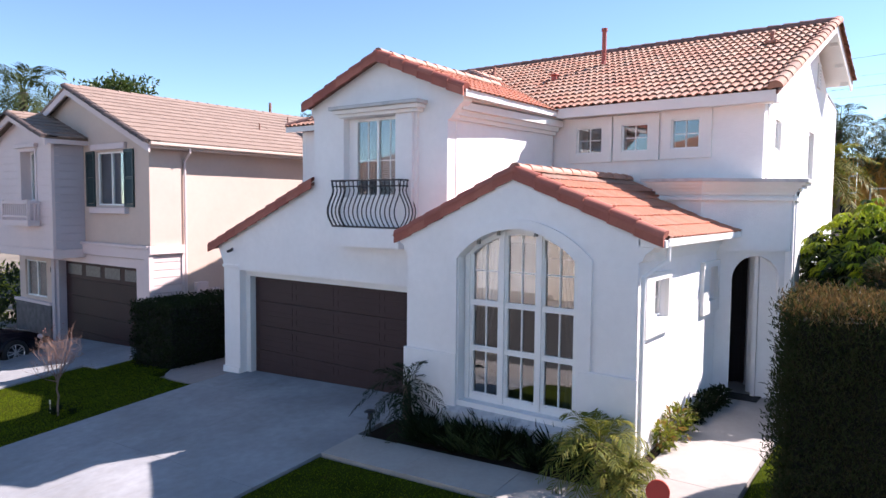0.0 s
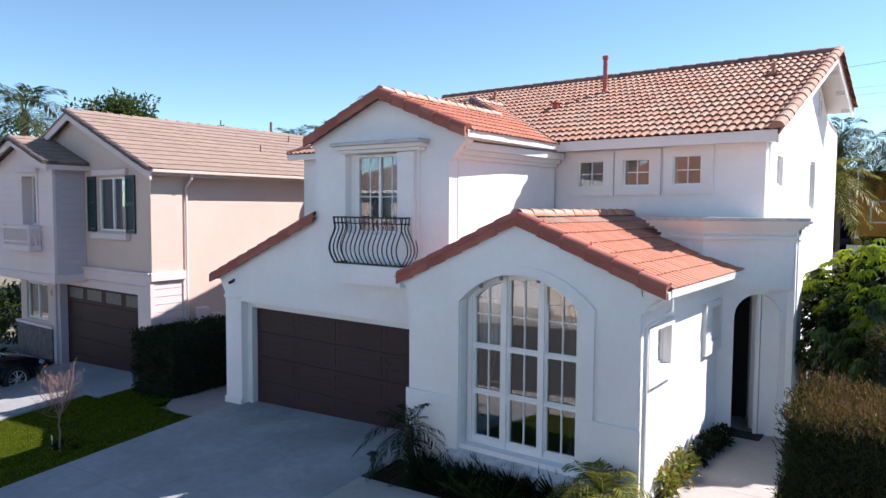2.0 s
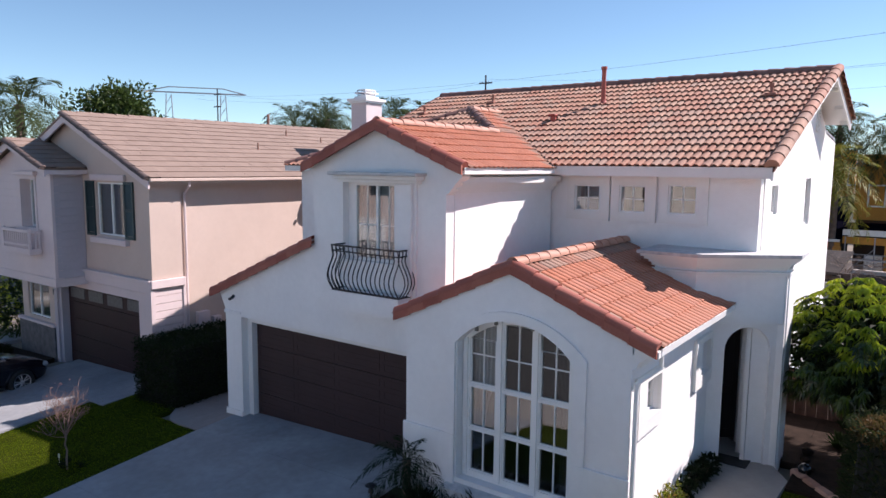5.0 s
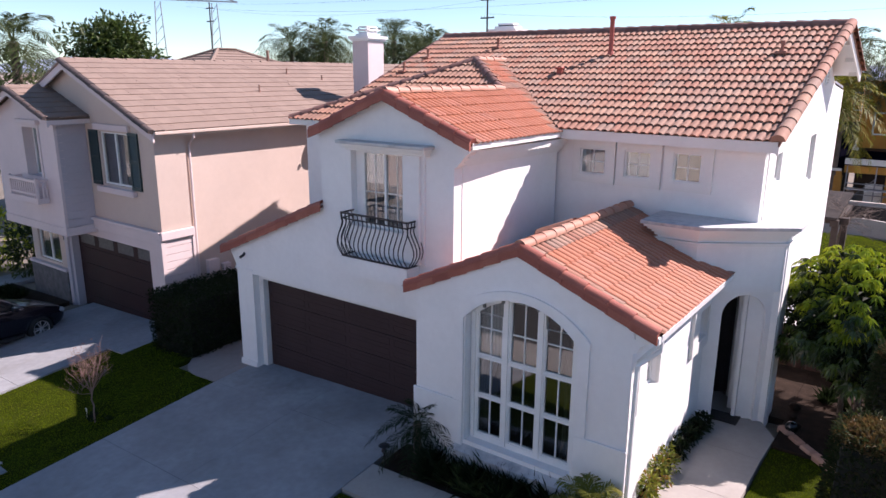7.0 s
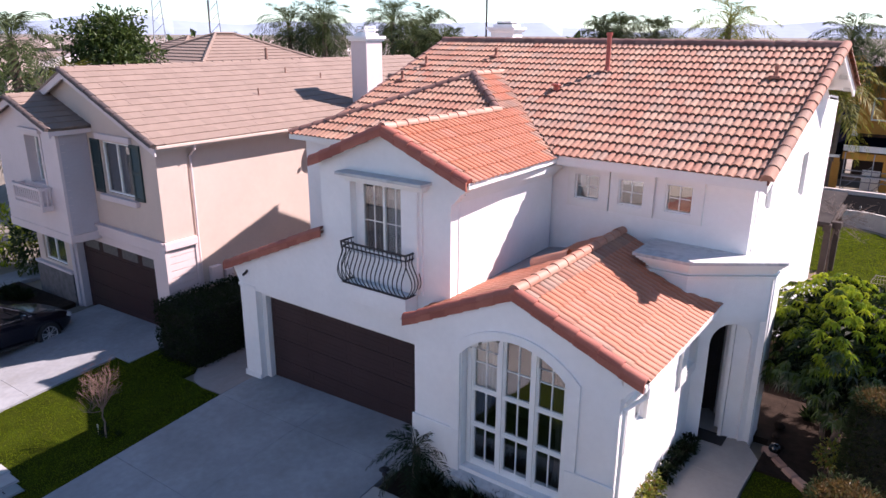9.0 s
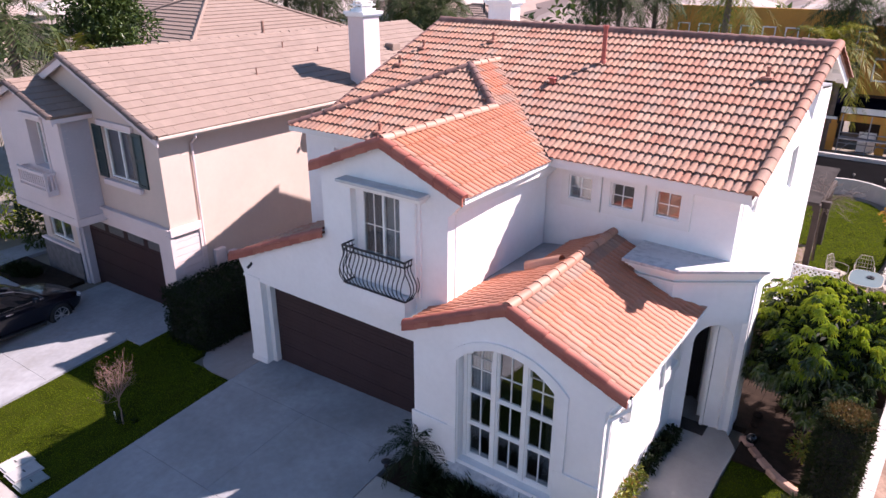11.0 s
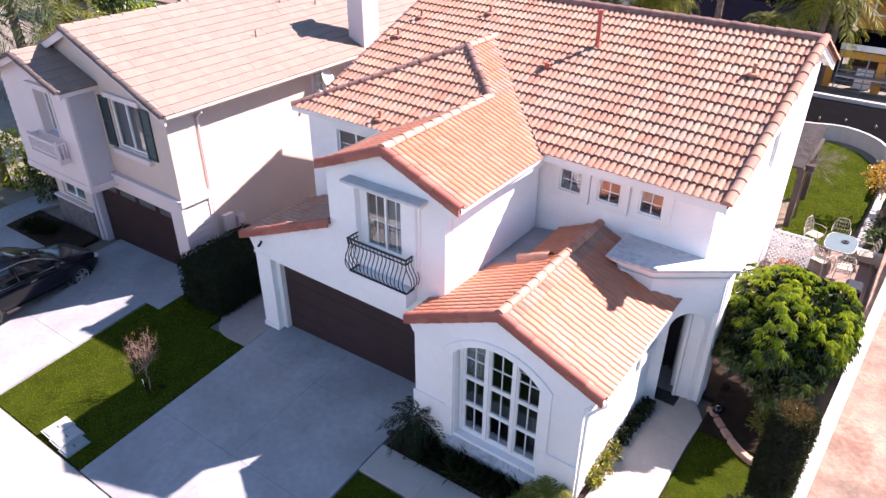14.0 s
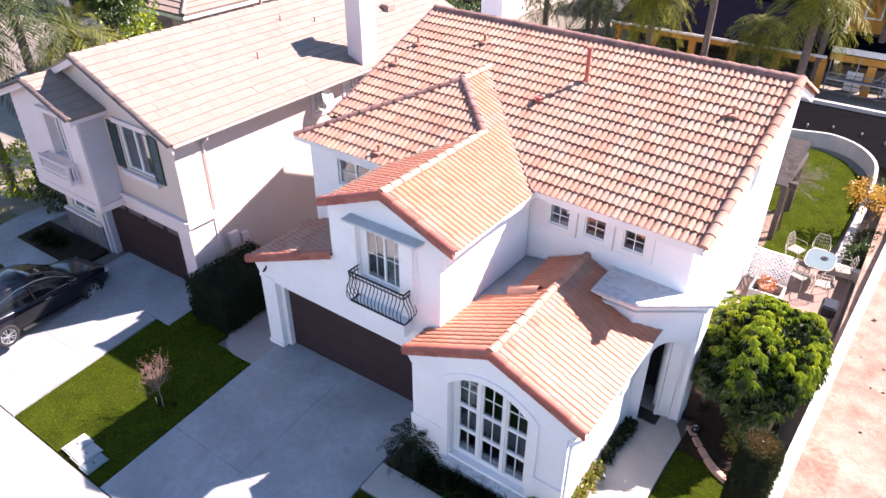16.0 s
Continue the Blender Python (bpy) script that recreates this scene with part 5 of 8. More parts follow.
# ground floor: stone base, garage
part("stone_base", box(-11.35, -8.97, 0.26, 0.378, -1.2, 0.55, 0.01), STONE, nb, "dark stone veneer base")
part("base_cap", box(-11.38, -8.95, 0.22, 0.379, 0.55, 0.63, 0.01), PINKTRIM, nb)
part("garage_pier", box(-8.96, -8.78, 0.30, 0.62, -1.2, 2.2), SIDING, nb)
ngd = part("garage_door", box(-8.62, -4.32, 0.60, 0.64, -0.9, 1.96), GARAGE_N, nb, "dark reddish brown garage door with small panes on top")
part("garage_jamb", box(-4.32, -3.9, 0.36, 0.66, -1.0, 2.2), PINKTRIM, nb)
part("garage_jamb", box(-8.78, -8.62, 0.36, 0.66, -1.0, 2.2), SIDING, nb)
part("garage_head", box(-8.62, -4.32, 0.36, 0.66, 1.96, 2.2), PINKTRIM, nb)
for r in range(5):
    part("door_section", box(-8.61, -4.33, 0.575, 0.599, -0.62 + 0.515 * r, -0.115 + 0.515 * r, 0.004), GARAGE_N, ngd)
FROST = mat("patterned_pane", (0.120, 0.120, 0.125), 0.3, 0.4, 14.0)
for k in range(4):
    x0 = -8.45 + 1.06 * k
    part("pane", box(x0, x0 + 0.82, 0.565, 0.574, 1.55, 1.85), FROST, ngd, "small patterned pane")
NUM = mat("dark_number_plate", (0.05, 0.04, 0.04), 0.5)
part("house_number_bar", box(-9.17, -9.11, 0.362, 0.379, 1.55, 1.72), NUM, nb, "dark bar on the wall")
part("house_number_bar", box(-9.08, -9.02, 0.362, 0.379, 1.55, 1.72), NUM, nb, "dark bar on the wall")

# chimney, dish, boxes, pipes
nch = part("chimney", box(-4.12, -3.42, 8.25, 9.05, 4.6, 7.68, 0.01), PINKTRIM, nb, "tall pale pink stucco chimney")
for d, z0, z1 in ((0.05, 7.68, 7.75), (0.10, 7.75, 7.84), (-0.08, 7.84, 7.92), (-0.16, 7.92, 7.98), (-0.08, 8.02, 8.06), (-0.16, 8.12, 8.16)):
    part("chimney_crown", box(-4.12 - d, -3.42 + d, 8.25 - d, 9.05 + d, z0, z1), STUCCO, nch)
for x in (-3.95, -3.6):
    for y in (8.4, 8.9):
        part("crown_post", box(x - 0.02, x + 0.02, y - 0.02, y + 0.02, 7.96, 8.14), STUCCO, nch)
bm = bmesh.new()
bmesh.ops.create_circle(bm, cap_ends=False, segments=20, radius=0.38)
ring = bm.verts[:]
ctr = bm.verts.new((0, 0, -0.06))
ring2 = [bm.verts.new((v.co.x * 0.55, v.co.y * 0.55, -0.045)) for v in ring]
for i in range(20):
    k = (i + 1) % 20
    bm.faces.new((ring[i], ring[k], ring2[k], ring2[i]))
    bm.faces.new((ring2[i], ring2[k], ctr))
r = bmesh.ops.extrude_face_region(bm, geom=bm.faces[:])
bmesh.ops.translate(bm, vec=(0, 0, -0.015), verts=[v for v in r["geom"] if isinstance(v, bmesh.types.BMVert)])
dish = part("satellite_dish", bm, mat("pale_dish", (0.62, 0.62, 0.60), 0.4, 0.05), nb, "pale satellite dish on an arm", smooth=True, m=Matrix.Translation((-3.32, 6.25, 5.32)) @ pose(0, 0, 0, 68, 0, 112))
part("dish_arm", tube([(-3.66, 6.35, 4.95), (-3.4, 6.3, 5.1), (-3.35, 6.28, 5.28)], 0.02, 6), VINYL, dish)
part("dish_arm", tube([(-3.33, 6.25, 5.2), (-2.98, 6.05, 5.35)], 0.012, 6), VINYL, dish)
dish.location = (0, 0.06, -0.56)
part("dish_feed", box(-3.02, -2.94, 6.0, 6.08, 5.33, 5.42, 0.01), VINYL, dish)
for y0, y1, z0, z1 in ((1.62, 1.98, 1.0, 1.55), (2.1, 2.36, 0.95, 1.35)):
    part("meter_box", box(NX, NX + 0.16, y0, y1, z0, z1, 0.015), PINKTRIM, nb, "pale meter box on the side wall")


def n_z(x):
    return NEZ + NK * (NE - x) + 0.03


for x, y, h, r in ((-5.2, 5.1, 0.22, 0.025), (-6.5, 7.4, 0.2, 0.025), (-6.0, 8.6, 0.18, 0.025), (-7.7, 7.6, 0.42, 0.05), (-7.0, 12.2, 0.2, 0.03)):
    bm = bmesh.new()
    add_tube(bm, [(x, y, n_z(max(x, NRX)) - 0.1), (x, y, n_z(max(x, NRX)) + h)], r, 8)
    add_tube(bm, [(x, y, n_z(max(x, NRX)) - 0.05), (x, y, n_z(max(x, NRX)) + 0.05)], r * 2.4, 8, r * 1.2)
    part("vent_pipe", bm, mat("weathered_vent", (0.28, 0.15, 0.11), 0.7, 0.2), nb)
bm = bmesh.new()
add_box(bm, -5.75, -5.35, 12.0, 12.5, n_z(-5.55) - 0.1, n_z(-5.55) + 0.22, 0.03)
part("roof_vent", bm, NTILE, nb, "low roof vent")

# flat tiles
bm = bmesh.new()
NW, NTE = 0.34, 0.355
add_box(bm, 0.0015, NW - 0.0015, 0, NTE + 0.03, 0, 0.034)
for v in bm.verts:
    v.co.z += 0.02 * (1 - v.co.y / NTE)
nme = bpy.data.meshes.new("flat_tile")
bm.to_mesh(nme)
bm.free()
nme.materials.append(NTILE)
SN = math.sqrt(1 + NK * NK)
lay_tiles(nroof, nme, (NE, NY0, NEZ), (0, 1, 0), (-1, 0, NK), [(0.06, -0.03), (NY1 - NY0, -0.03), (NY1 - NY0, (NE - NRX) * SN), (0.06, (NE - NRX) * SN)], 298, NTILE_ISL, NW, NTE, True, lambda p: p[0] * 0.6 + p[1] * 0.3, "flat_tile")
lay_tiles(ngroof, nme, (NGE, -0.8, NGZ), (0, 1, 0), (-1, 0, NGK), [(0.06, -0.03), (1.17, -0.03), (1.17, (NGE - NGX) * 1.063), (0.06, (NGE - NGX) * 1.063)], 298, NTILE_ISL, NW, NTE, True, None, "flat_tile")

# ---- plants ----
rng = np.random.default_rng(7)


def leaf_object(name, mids, dirs, length, width, material, parent=None, label="", fold=0.25, kind=""):
    """Many folded leaves in one mesh: mids (n, 3) are the stalk ends, dirs (n, 3) the way each leaf points."""
    n = len(mids)
    mids, dirs = np.asarray(mids, float), np.asarray(dirs, float)
    dirs = dirs / np.maximum(np.linalg.norm(dirs, axis=1, keepdims=True), 1e-6)
    ref = rng.normal(size=(n, 3)) * 0.35 + (0, 0, 1)
    side = np.cross(dirs, ref)
    side /= np.maximum(np.linalg.norm(side, axis=1, keepdims=True), 1e-6)
    nor = np.cross(side, dirs)
    ln = (np.asarray(length) * rng.uniform(0.7, 1.25, n))[:, None]
    wd = (np.asarray(width) * rng.uniform(0.7, 1.25, n))[:, None]
    v = np.stack([mids, mids + dirs * ln * 0.5 + side * wd * 0.5 + nor * wd * fold, mids + dirs * ln - nor * ln * 0.12, mids + dirs * ln * 0.5 - side * wd * 0.5 + nor * wd * fold], 1).reshape(-1, 3)
    k = np.arange(n)[:, None] * 4
    faces = np.concatenate([k + (0, 1, 2), k + (0, 2, 3)])
    me = bpy.data.meshes.new(name)
    me.from_pydata(v.tolist(), [], faces.tolist())
    me.materials.append(material)
    ob = new(name, me)
    if parent is not None:
        ob.parent = parent
    return tagged(ob, label, kind=kind)


def ball_points(n, c, r, shell=0.55, rough=0.18):
    """Points through an uneven ellipsoid, most near its skin."""
    d = rng.normal(size=(n, 3))
    d /= np.linalg.norm(d, axis=1, keepdims=True)
    lump = np.array([noise.noise(Vector(q) * 1.7 + Vector(c)) for q in d])
    rad = (shell + (1 - shell) * rng.random(n) ** 0.5) * (1 + rough * 2 * lump)
    return np.asarray(c) + d * rad[:, None] * np.asarray(r), d


def trunk_bm(p, q, r0, r1, bend=0.1, n=8, seed=0):
    rr = random.Random(seed)
    p, q = Vector(p), Vector(q)
    pts = [p + (q - p) * (i / n) + Vector((rr.uniform(-1, 1), rr.uniform(-1, 1), 0)) * bend * math.sin(math.pi * i / n) for i in range(n + 1)]
    return tube(pts, r0, 9, r1)


def leafy_tree(name, x, y, z, trunk_h, crown, label, n=1500, leaf=0.12, wid=0.06, material=LEAF_TREE, category="tree", limbs=6, lobes=9, group=""):
    """A tree with limbs and a crown of leaves gathered in uneven lobes."""
    t = thing(name, label, category, group)
    rr = random.Random(int(x * 31 + y * 17))
    cz = z + trunk_h + crown[2] * 0.6
    part("trunk", trunk_bm((x, y, z - 0.1), (x, y, z + trunk_h + crown[2] * 0.4), 0.05 * crown[0] + 0.05, 0.03 * crown[0] + 0.02, 0.1, 8, 3), BARK, t)
    pts, ds = [], []
    for k in range(lobes):
        a = rr.uniform(0, 6.28)
        h = rr.uniform(-0.55, 0.75)
        w = math.sqrt(max(0.1, 1 - h * h)) * rr.uniform(0.4, 0.75)
        c = (x + crown[0] * w * math.cos(a), y + crown[1] * w * math.sin(a), cz + crown[2] * h * 0.8)
        if k < limbs:
            part("limb", trunk_bm((x, y, z + trunk_h * 0.8), c, 0.03 * crown[0] + 0.01, 0.01, 0.1, 6, k), BARK, t)
        s = rr.uniform(0.38, 0.55)
        p, d = ball_points(n // lobes, c, (crown[0] * s, crown[1] * s, crown[2] * s), 0.35, 0.3)
        pts.append(p)
        ds.append(d + rng.normal(size=d.shape) * 0.7)
    leaf_object("crown", np.concatenate(pts), np.concatenate(ds), leaf, wid, material, t)
    return t


def add_frond(v, f, base, yaw, lift, length, leaflets, ll, droop=1.0, width=0.016, roll=0.0):
    """One feather frond: an arching rib with pairs of narrow leaflets, appended to lists."""
    ca, sa = math.cos(yaw), math.sin(yaw)
    prev = None
    for i in range(leaflets + 1):
        t = i / leaflets
        out = length * (t * math.cos(lift) * (1 - 0.12 * t * droop))
        zz = length * (t * math.sin(lift) - 0.62 * droop * t * t)
        p = np.array([base[0] + ca * out, base[1] + sa * out, base[2] + zz])
        tan = np.array([ca * math.cos(lift), sa * math.cos(lift), math.sin(lift) - 1.24 * droop * t])
        tan /= np.linalg.norm(tan)
        side = np.array([-sa, ca, 0.0])
        if prev is not None:
            k = len(v)
            w = 0.012 * length * (1.1 - t)
            v += [prev - side * w, prev + side * w, p + side * w * 0.8, p - side * w * 0.8]
            f += [(k, k + 1, k + 2, k + 3)]
        prev = p
        if i > leaflets * 0.12:
            s = ll * (0.45 + 1.1 * math.sin(math.pi * min(1, t * 0.9 + 0.08))) * 0.7
            for sg in (-1, 1):
                d = side * sg * 0.8 + tan * 0.6 + np.array([0, 0, 0.25 - 0.5 * droop * t]) + rng.normal(size=3) * 0.12
                d /= np.linalg.norm(d)
                k = len(v)
                n2 = np.cross(d, tan)
                n2 /= max(np.linalg.norm(n2), 1e-6)
                wv = np.cross(n2, d) * width
                m = p + d * s * 0.5 + np.array([0, 0, -0.03 * s])
                v += [p, m + wv, p + d * s + np.array([0, 0, -0.22 * s * droop]), m - wv]
                f += [(k, k + 1, k + 2, k + 3)]


def palm(name, x, y, z, h, r, label, fronds=16, leaflets=18, ll=0.3, material=LEAF_PALM, trunk_r=0.09, width=0.016, low=-0.4, category="palm", group="", bark=PALEBARK, lean=(0, 0)):
    """A feather palm: ringed trunk and arching fronds, each a mesh of its own."""
    t = thing(name, label, category, group)
    top = (x + lean[0], y + lean[1], z + h)
    if h > 0.3:
        bm = bmesh.new()
        n = max(4, int(h / 0.25))
        pts = [(x + lean[0] * (i / n) ** 2, y + lean[1] * (i / n) ** 2, z - 0.1 + (h + 0.1) * i / n) for i in range(n + 1)]
        add_tube(bm, pts, trunk_r * 1.15, 9, trunk_r * 0.85)
        for p in pts[1:]:
            add_tube(bm, [(p[0], p[1], p[2] - 0.03), (p[0], p[1], p[2] + 0.03)], trunk_r * 1.12, 9, trunk_r * 1.0)
        part("trunk", bm, bark, t)
    for i in range(fronds):
        v, f = [], []
        yaw = i * 2.39996 + random.uniform(-0.2, 0.2)
        lift = 1.25 - (1.25 - low) * (i / fronds) ** 0.9 + random.uniform(-0.1, 0.1)
        add_frond(v, f, top, yaw, lift, r * random.uniform(0.85, 1.12), leaflets, ll, random.uniform(0.75, 1.15), width)
        me = bpy.data.meshes.new("frond")
        me.from_pydata([tuple(q) for q in v], [], f)
        me.materials.append(material)
        new("frond", me).parent = t
    return t


def tuft(name, x, y, z, n, r, h, material, label, category="plant", group="", wid=0.018):
    """A clump of strap leaves."""
    t = thing(name, label, category, group)
    a = rng.uniform(0, 6.283, n)
    rad = rng.uniform(0, 0.25, n) * r
    mids = np.stack([x + rad * np.cos(a), y + rad * np.sin(a), np.full(n, z)], 1)
    d = np.stack([np.cos(a), np.sin(a), rng.uniform(0.5, 2.2, n) * h / r], 1)
    leaf_object("leaves", mids, d, math.hypot(r, h), wid, material, t)
    return t


def box_hedge(name, x0, x1, y0, y1, z0, z1, label, n, leaf, material, top_material=None, wobble=0.06, slim=0.5, rise=0.4):
    """A clipped hedge: a dense skin of small leaves round a core painted dark as inner shade."""
    t = thing(name, label, "hedge")
    bm = bmesh.new()
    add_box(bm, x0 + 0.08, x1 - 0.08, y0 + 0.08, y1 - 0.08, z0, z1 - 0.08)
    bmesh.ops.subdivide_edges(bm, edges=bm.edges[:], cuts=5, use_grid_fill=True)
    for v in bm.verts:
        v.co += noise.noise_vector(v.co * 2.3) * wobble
    # the solid core is near black to paint the shade between leaves
    part("core", bm, mat("hedge_core_shade", (0.012, 0.014, 0.008), 0.95, 0.3, 6.0), t)
    w, d, h = x1 - x0, y1 - y0, z1 - z0
    area = np.array([w * d, w * h, w * h, d * h, d * h])
    face = rng.choice(5, n, p=area / area.sum())
    u, v2 = rng.random(n), rng.random(n)
    p = np.empty((n, 3))
    nor = np.empty((n, 3))
    for k, (fx, fn) in enumerate(((lambda a, b: np.stack([x0 + w * a, y0 + d * b, 0 * a + z1], 1), (0, 0, 1)), (lambda a, b: np.stack([x0 + w * a, 0 * a + y0, z0 + h * b], 1), (0, -1, 0)),
                                  (lambda a, b: np.stack([x0 + w * a, 0 * a + y1, z0 + h * b], 1), (0, 1, 0)), (lambda a, b: np.stack([0 * a + x0, y0 + d * a, z0 + h * b], 1), (-1, 0, 0)),
                                  (lambda a, b: np.stack([0 * a + x1, y0 + d * a, z0 + h * b], 1), (1, 0, 0)))):
        s = face == k
        p[s], nor[s] = fx(u[s], v2[s]), fn
    p += rng.normal(size=(n, 3)) * 0.03 - nor * rng.uniform(0, 0.07, (n, 1))
    p += np.array([noise.noise_vector(Vector(q) * 2.3) for q in p]) * wobble
    ds = nor * 0.6 + rng.normal(size=(n, 3)) * 0.6 + (0, 0, rise)
    topm = face == 0
    if top_material:
        leaf_object("top_foliage", p[topm], ds[topm], leaf, leaf * slim, top_material, t, "scorched rusty top growth")
        leaf_object("foliage", p[~topm], ds[~topm], leaf, leaf * slim, material, t)
    else:
        leaf_object("foliage", p, ds, leaf, leaf * 0.5, material, t)
    return t


def round_hedge(name, x, y, z0, z1, r, label, n, leaf):
    """A clipped column of fine foliage with a scorched top."""
    t = thing(name, label, "hedge")
    bm = bmesh.new()
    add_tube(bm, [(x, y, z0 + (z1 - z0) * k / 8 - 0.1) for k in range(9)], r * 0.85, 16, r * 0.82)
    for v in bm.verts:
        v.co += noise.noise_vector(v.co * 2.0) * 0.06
    # near-black filler paints the shade behind the column's leaves
    part("core", bm, mat("column_core_shade", (0.02, 0.02, 0.012), 0.95, 0.3, 6.0), t)
    a = rng.uniform(0, 6.283, n)
    zz = rng.uniform(0, 1, n)
    lump = np.array([noise.noise(Vector((math.cos(q) * 1.5, math.sin(q) * 1.5, w * 3 + x))) for q, w in zip(a, zz)])
    rad = r * (0.93 + 0.10 * lump - 0.10 * np.clip((zz - 0.9) * 10, 0, 1))
    p = np.stack([x + rad * np.cos(a), y + rad * np.sin(a), z0 + (z1 - z0) * zz], 1) + rng.normal(size=(n, 3)) * 0.02
    d = np.stack([np.cos(a), np.sin(a), np.full(n, 0.7)], 1) + rng.normal(size=(n, 3)) * 0.5
    leaf_object("foliage", p, d, leaf, leaf * 0.35, LEAF_COL, t)
    m = n // 4
    a, q = rng.uniform(0, 6.283, m), np.sqrt(rng.random(m)) * r * 0.95
    p = np.stack([x + q * np.cos(a), y + q * np.sin(a), z1 - 0.05 - 0.1 * (q / r) ** 3 + rng.normal(size=m) * 0.02], 1)
    leaf_object("top_foliage", p, rng.normal(size=(m, 3)) * 0.6 + (0, 0, 0.9), leaf, leaf * 0.4, LEAF_RUST, t, "scorched rusty top growth")
    return t


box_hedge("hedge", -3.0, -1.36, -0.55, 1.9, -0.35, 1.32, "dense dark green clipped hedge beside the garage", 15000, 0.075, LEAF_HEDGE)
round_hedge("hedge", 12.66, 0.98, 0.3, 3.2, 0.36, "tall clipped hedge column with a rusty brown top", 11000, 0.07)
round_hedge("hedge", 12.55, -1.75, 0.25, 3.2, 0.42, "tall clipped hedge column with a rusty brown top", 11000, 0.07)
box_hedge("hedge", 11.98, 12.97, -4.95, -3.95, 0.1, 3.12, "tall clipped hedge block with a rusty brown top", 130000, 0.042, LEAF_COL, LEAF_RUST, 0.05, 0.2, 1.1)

# umbrella tree: whorls of drooping leaflets
ut = thing("umbrella_tree", "glossy green umbrella tree beside the garden wall", "tree")
for k, q in enumerate(((11.6, 4.2, 2.6), (12.4, 4.9, 2.7), (12.0, 3.6, 2.2), (11.4, 5.2, 2.3), (12.6, 4.1, 2.2))):
    part("trunk", trunk_bm((12.0 + 0.1 * k - 0.2, 4.5 + 0.05 * k, 0.2), q, 0.06, 0.025, 0.12, 8, k), BARK, ut)
UC, UR = (11.95, 4.42, 2.5), (1.36, 1.8, 1.08)
wp, wd_ = ball_points(1900, UC, UR, 0.78, 0.24)
lump = np.array([noise.noise(Vector(q) * 1.15 + Vector((3.0, 0, 0))) for q in wp])
wp = wp + wd_ * (0.42 * lump)[:, None]
keep = (wp[:, 2] > 1.35) & (np.array([noise.noise(Vector(q) * 2.6) for q in wp]) > -0.22)
wp, wd_ = wp[keep], wd_[keep]
wp2, wd2 = ball_points(220, UC, (1.1, 1.5, 0.9), 0.6, 0.2)
wp, wd_ = np.concatenate([wp, wp2]), np.concatenate([wd_, wd2])
sets = {False: ([], []), True: ([], [])}
for c, d in zip(wp, wd_):
    # upward whorls get the bright leaf: new growth plus painted sunlight
    young_lit = d[2] > 0.05 and noise.noise(Vector(c) * 2.6) + 0.4 * d[2] > 0.16
    uv_, uf_ = sets[bool(young_lit)]
    axis = d * 0.6 + (0, 0, 0.9) + rng.normal(size=3) * 0.25
    axis /= np.linalg.norm(axis)
    s1 = np.cross(axis, (0.3, 0.9, 0.1))
    s1 /= np.linalg.norm(s1)
    s2 = np.cross(axis, s1)
    for j in range(9):
        a = j * 0.698 + rng.uniform(-0.15, 0.15)
        rd = s1 * math.cos(a) + s2 * math.sin(a)
        dl = rd * 0.85 + axis * 0.12
        ll_ = rng.uniform(0.11, 0.18)
        wv = np.cross(axis, rd) * rng.uniform(0.017, 0.026)
        if j == 0:
            uv_.append(c)
            hub = len(uv_) - 1
        k = len(uv_)
        mid = c + dl * ll_ * 0.5 + np.array([0, 0, -0.02])
        uv_ += [mid + wv, c + dl * ll_ + np.array([0, 0, -0.11]), mid - wv]
        uf_ += [(hub, k, k + 1), (hub, k + 1, k + 2)]
for young_lit, m_ in ((False, LEAF_UMB), (True, LEAF_BRIGHT)):
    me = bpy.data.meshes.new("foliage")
    me.from_pydata([tuple(q) for q in sets[young_lit][0]], [], sets[young_lit][1])
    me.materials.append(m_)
    ob = new("young_foliage" if young_lit else "foliage", me)
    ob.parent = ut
    tagged(ob, "bright yellow-green top leaves, new growth with sunlight painted in" if young_lit else "")
# inner leaves take the dark hedge colour to paint the crown's shade
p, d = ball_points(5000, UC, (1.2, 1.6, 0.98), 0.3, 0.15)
leaf_object("inner_foliage", p, d + rng.normal(size=d.shape), 0.2, 0.1, LEAF_HEDGE, ut, "dark inner leaves, painted for the shade inside the crown")

# palms, tufts and shrubs in the beds
palm("pygmy_palm", 6.05, -1.12, 0.1, 0.75, 1.0, "small dark feather palm by the garage corner", 28, 26, 0.2, LEAF_HEDGE, 0.07, 0.010, -1.0, "palm", "", BARK)
# these two take the paler frond copy, brightened in colour as if sunlit
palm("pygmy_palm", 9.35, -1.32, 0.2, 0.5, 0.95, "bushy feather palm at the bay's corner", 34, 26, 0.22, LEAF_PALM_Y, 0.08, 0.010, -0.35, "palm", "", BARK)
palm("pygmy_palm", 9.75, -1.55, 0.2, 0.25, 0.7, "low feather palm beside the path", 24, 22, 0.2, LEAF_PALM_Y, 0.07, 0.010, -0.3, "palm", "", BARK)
for i in range(34):
    x = random.uniform(6.3, 9.1)
    y = random.uniform(-1.5, -0.92)
    tuft("lily_turf", x, y, ground_z(x, y), 70, random.uniform(0.2, 0.32), random.uniform(0.22, 0.38), LEAF_HEDGE if i % 4 else LEAF_PALM, "dark strap-leaved tuft in the bed", "plant", "lily turf under the window", 0.016)
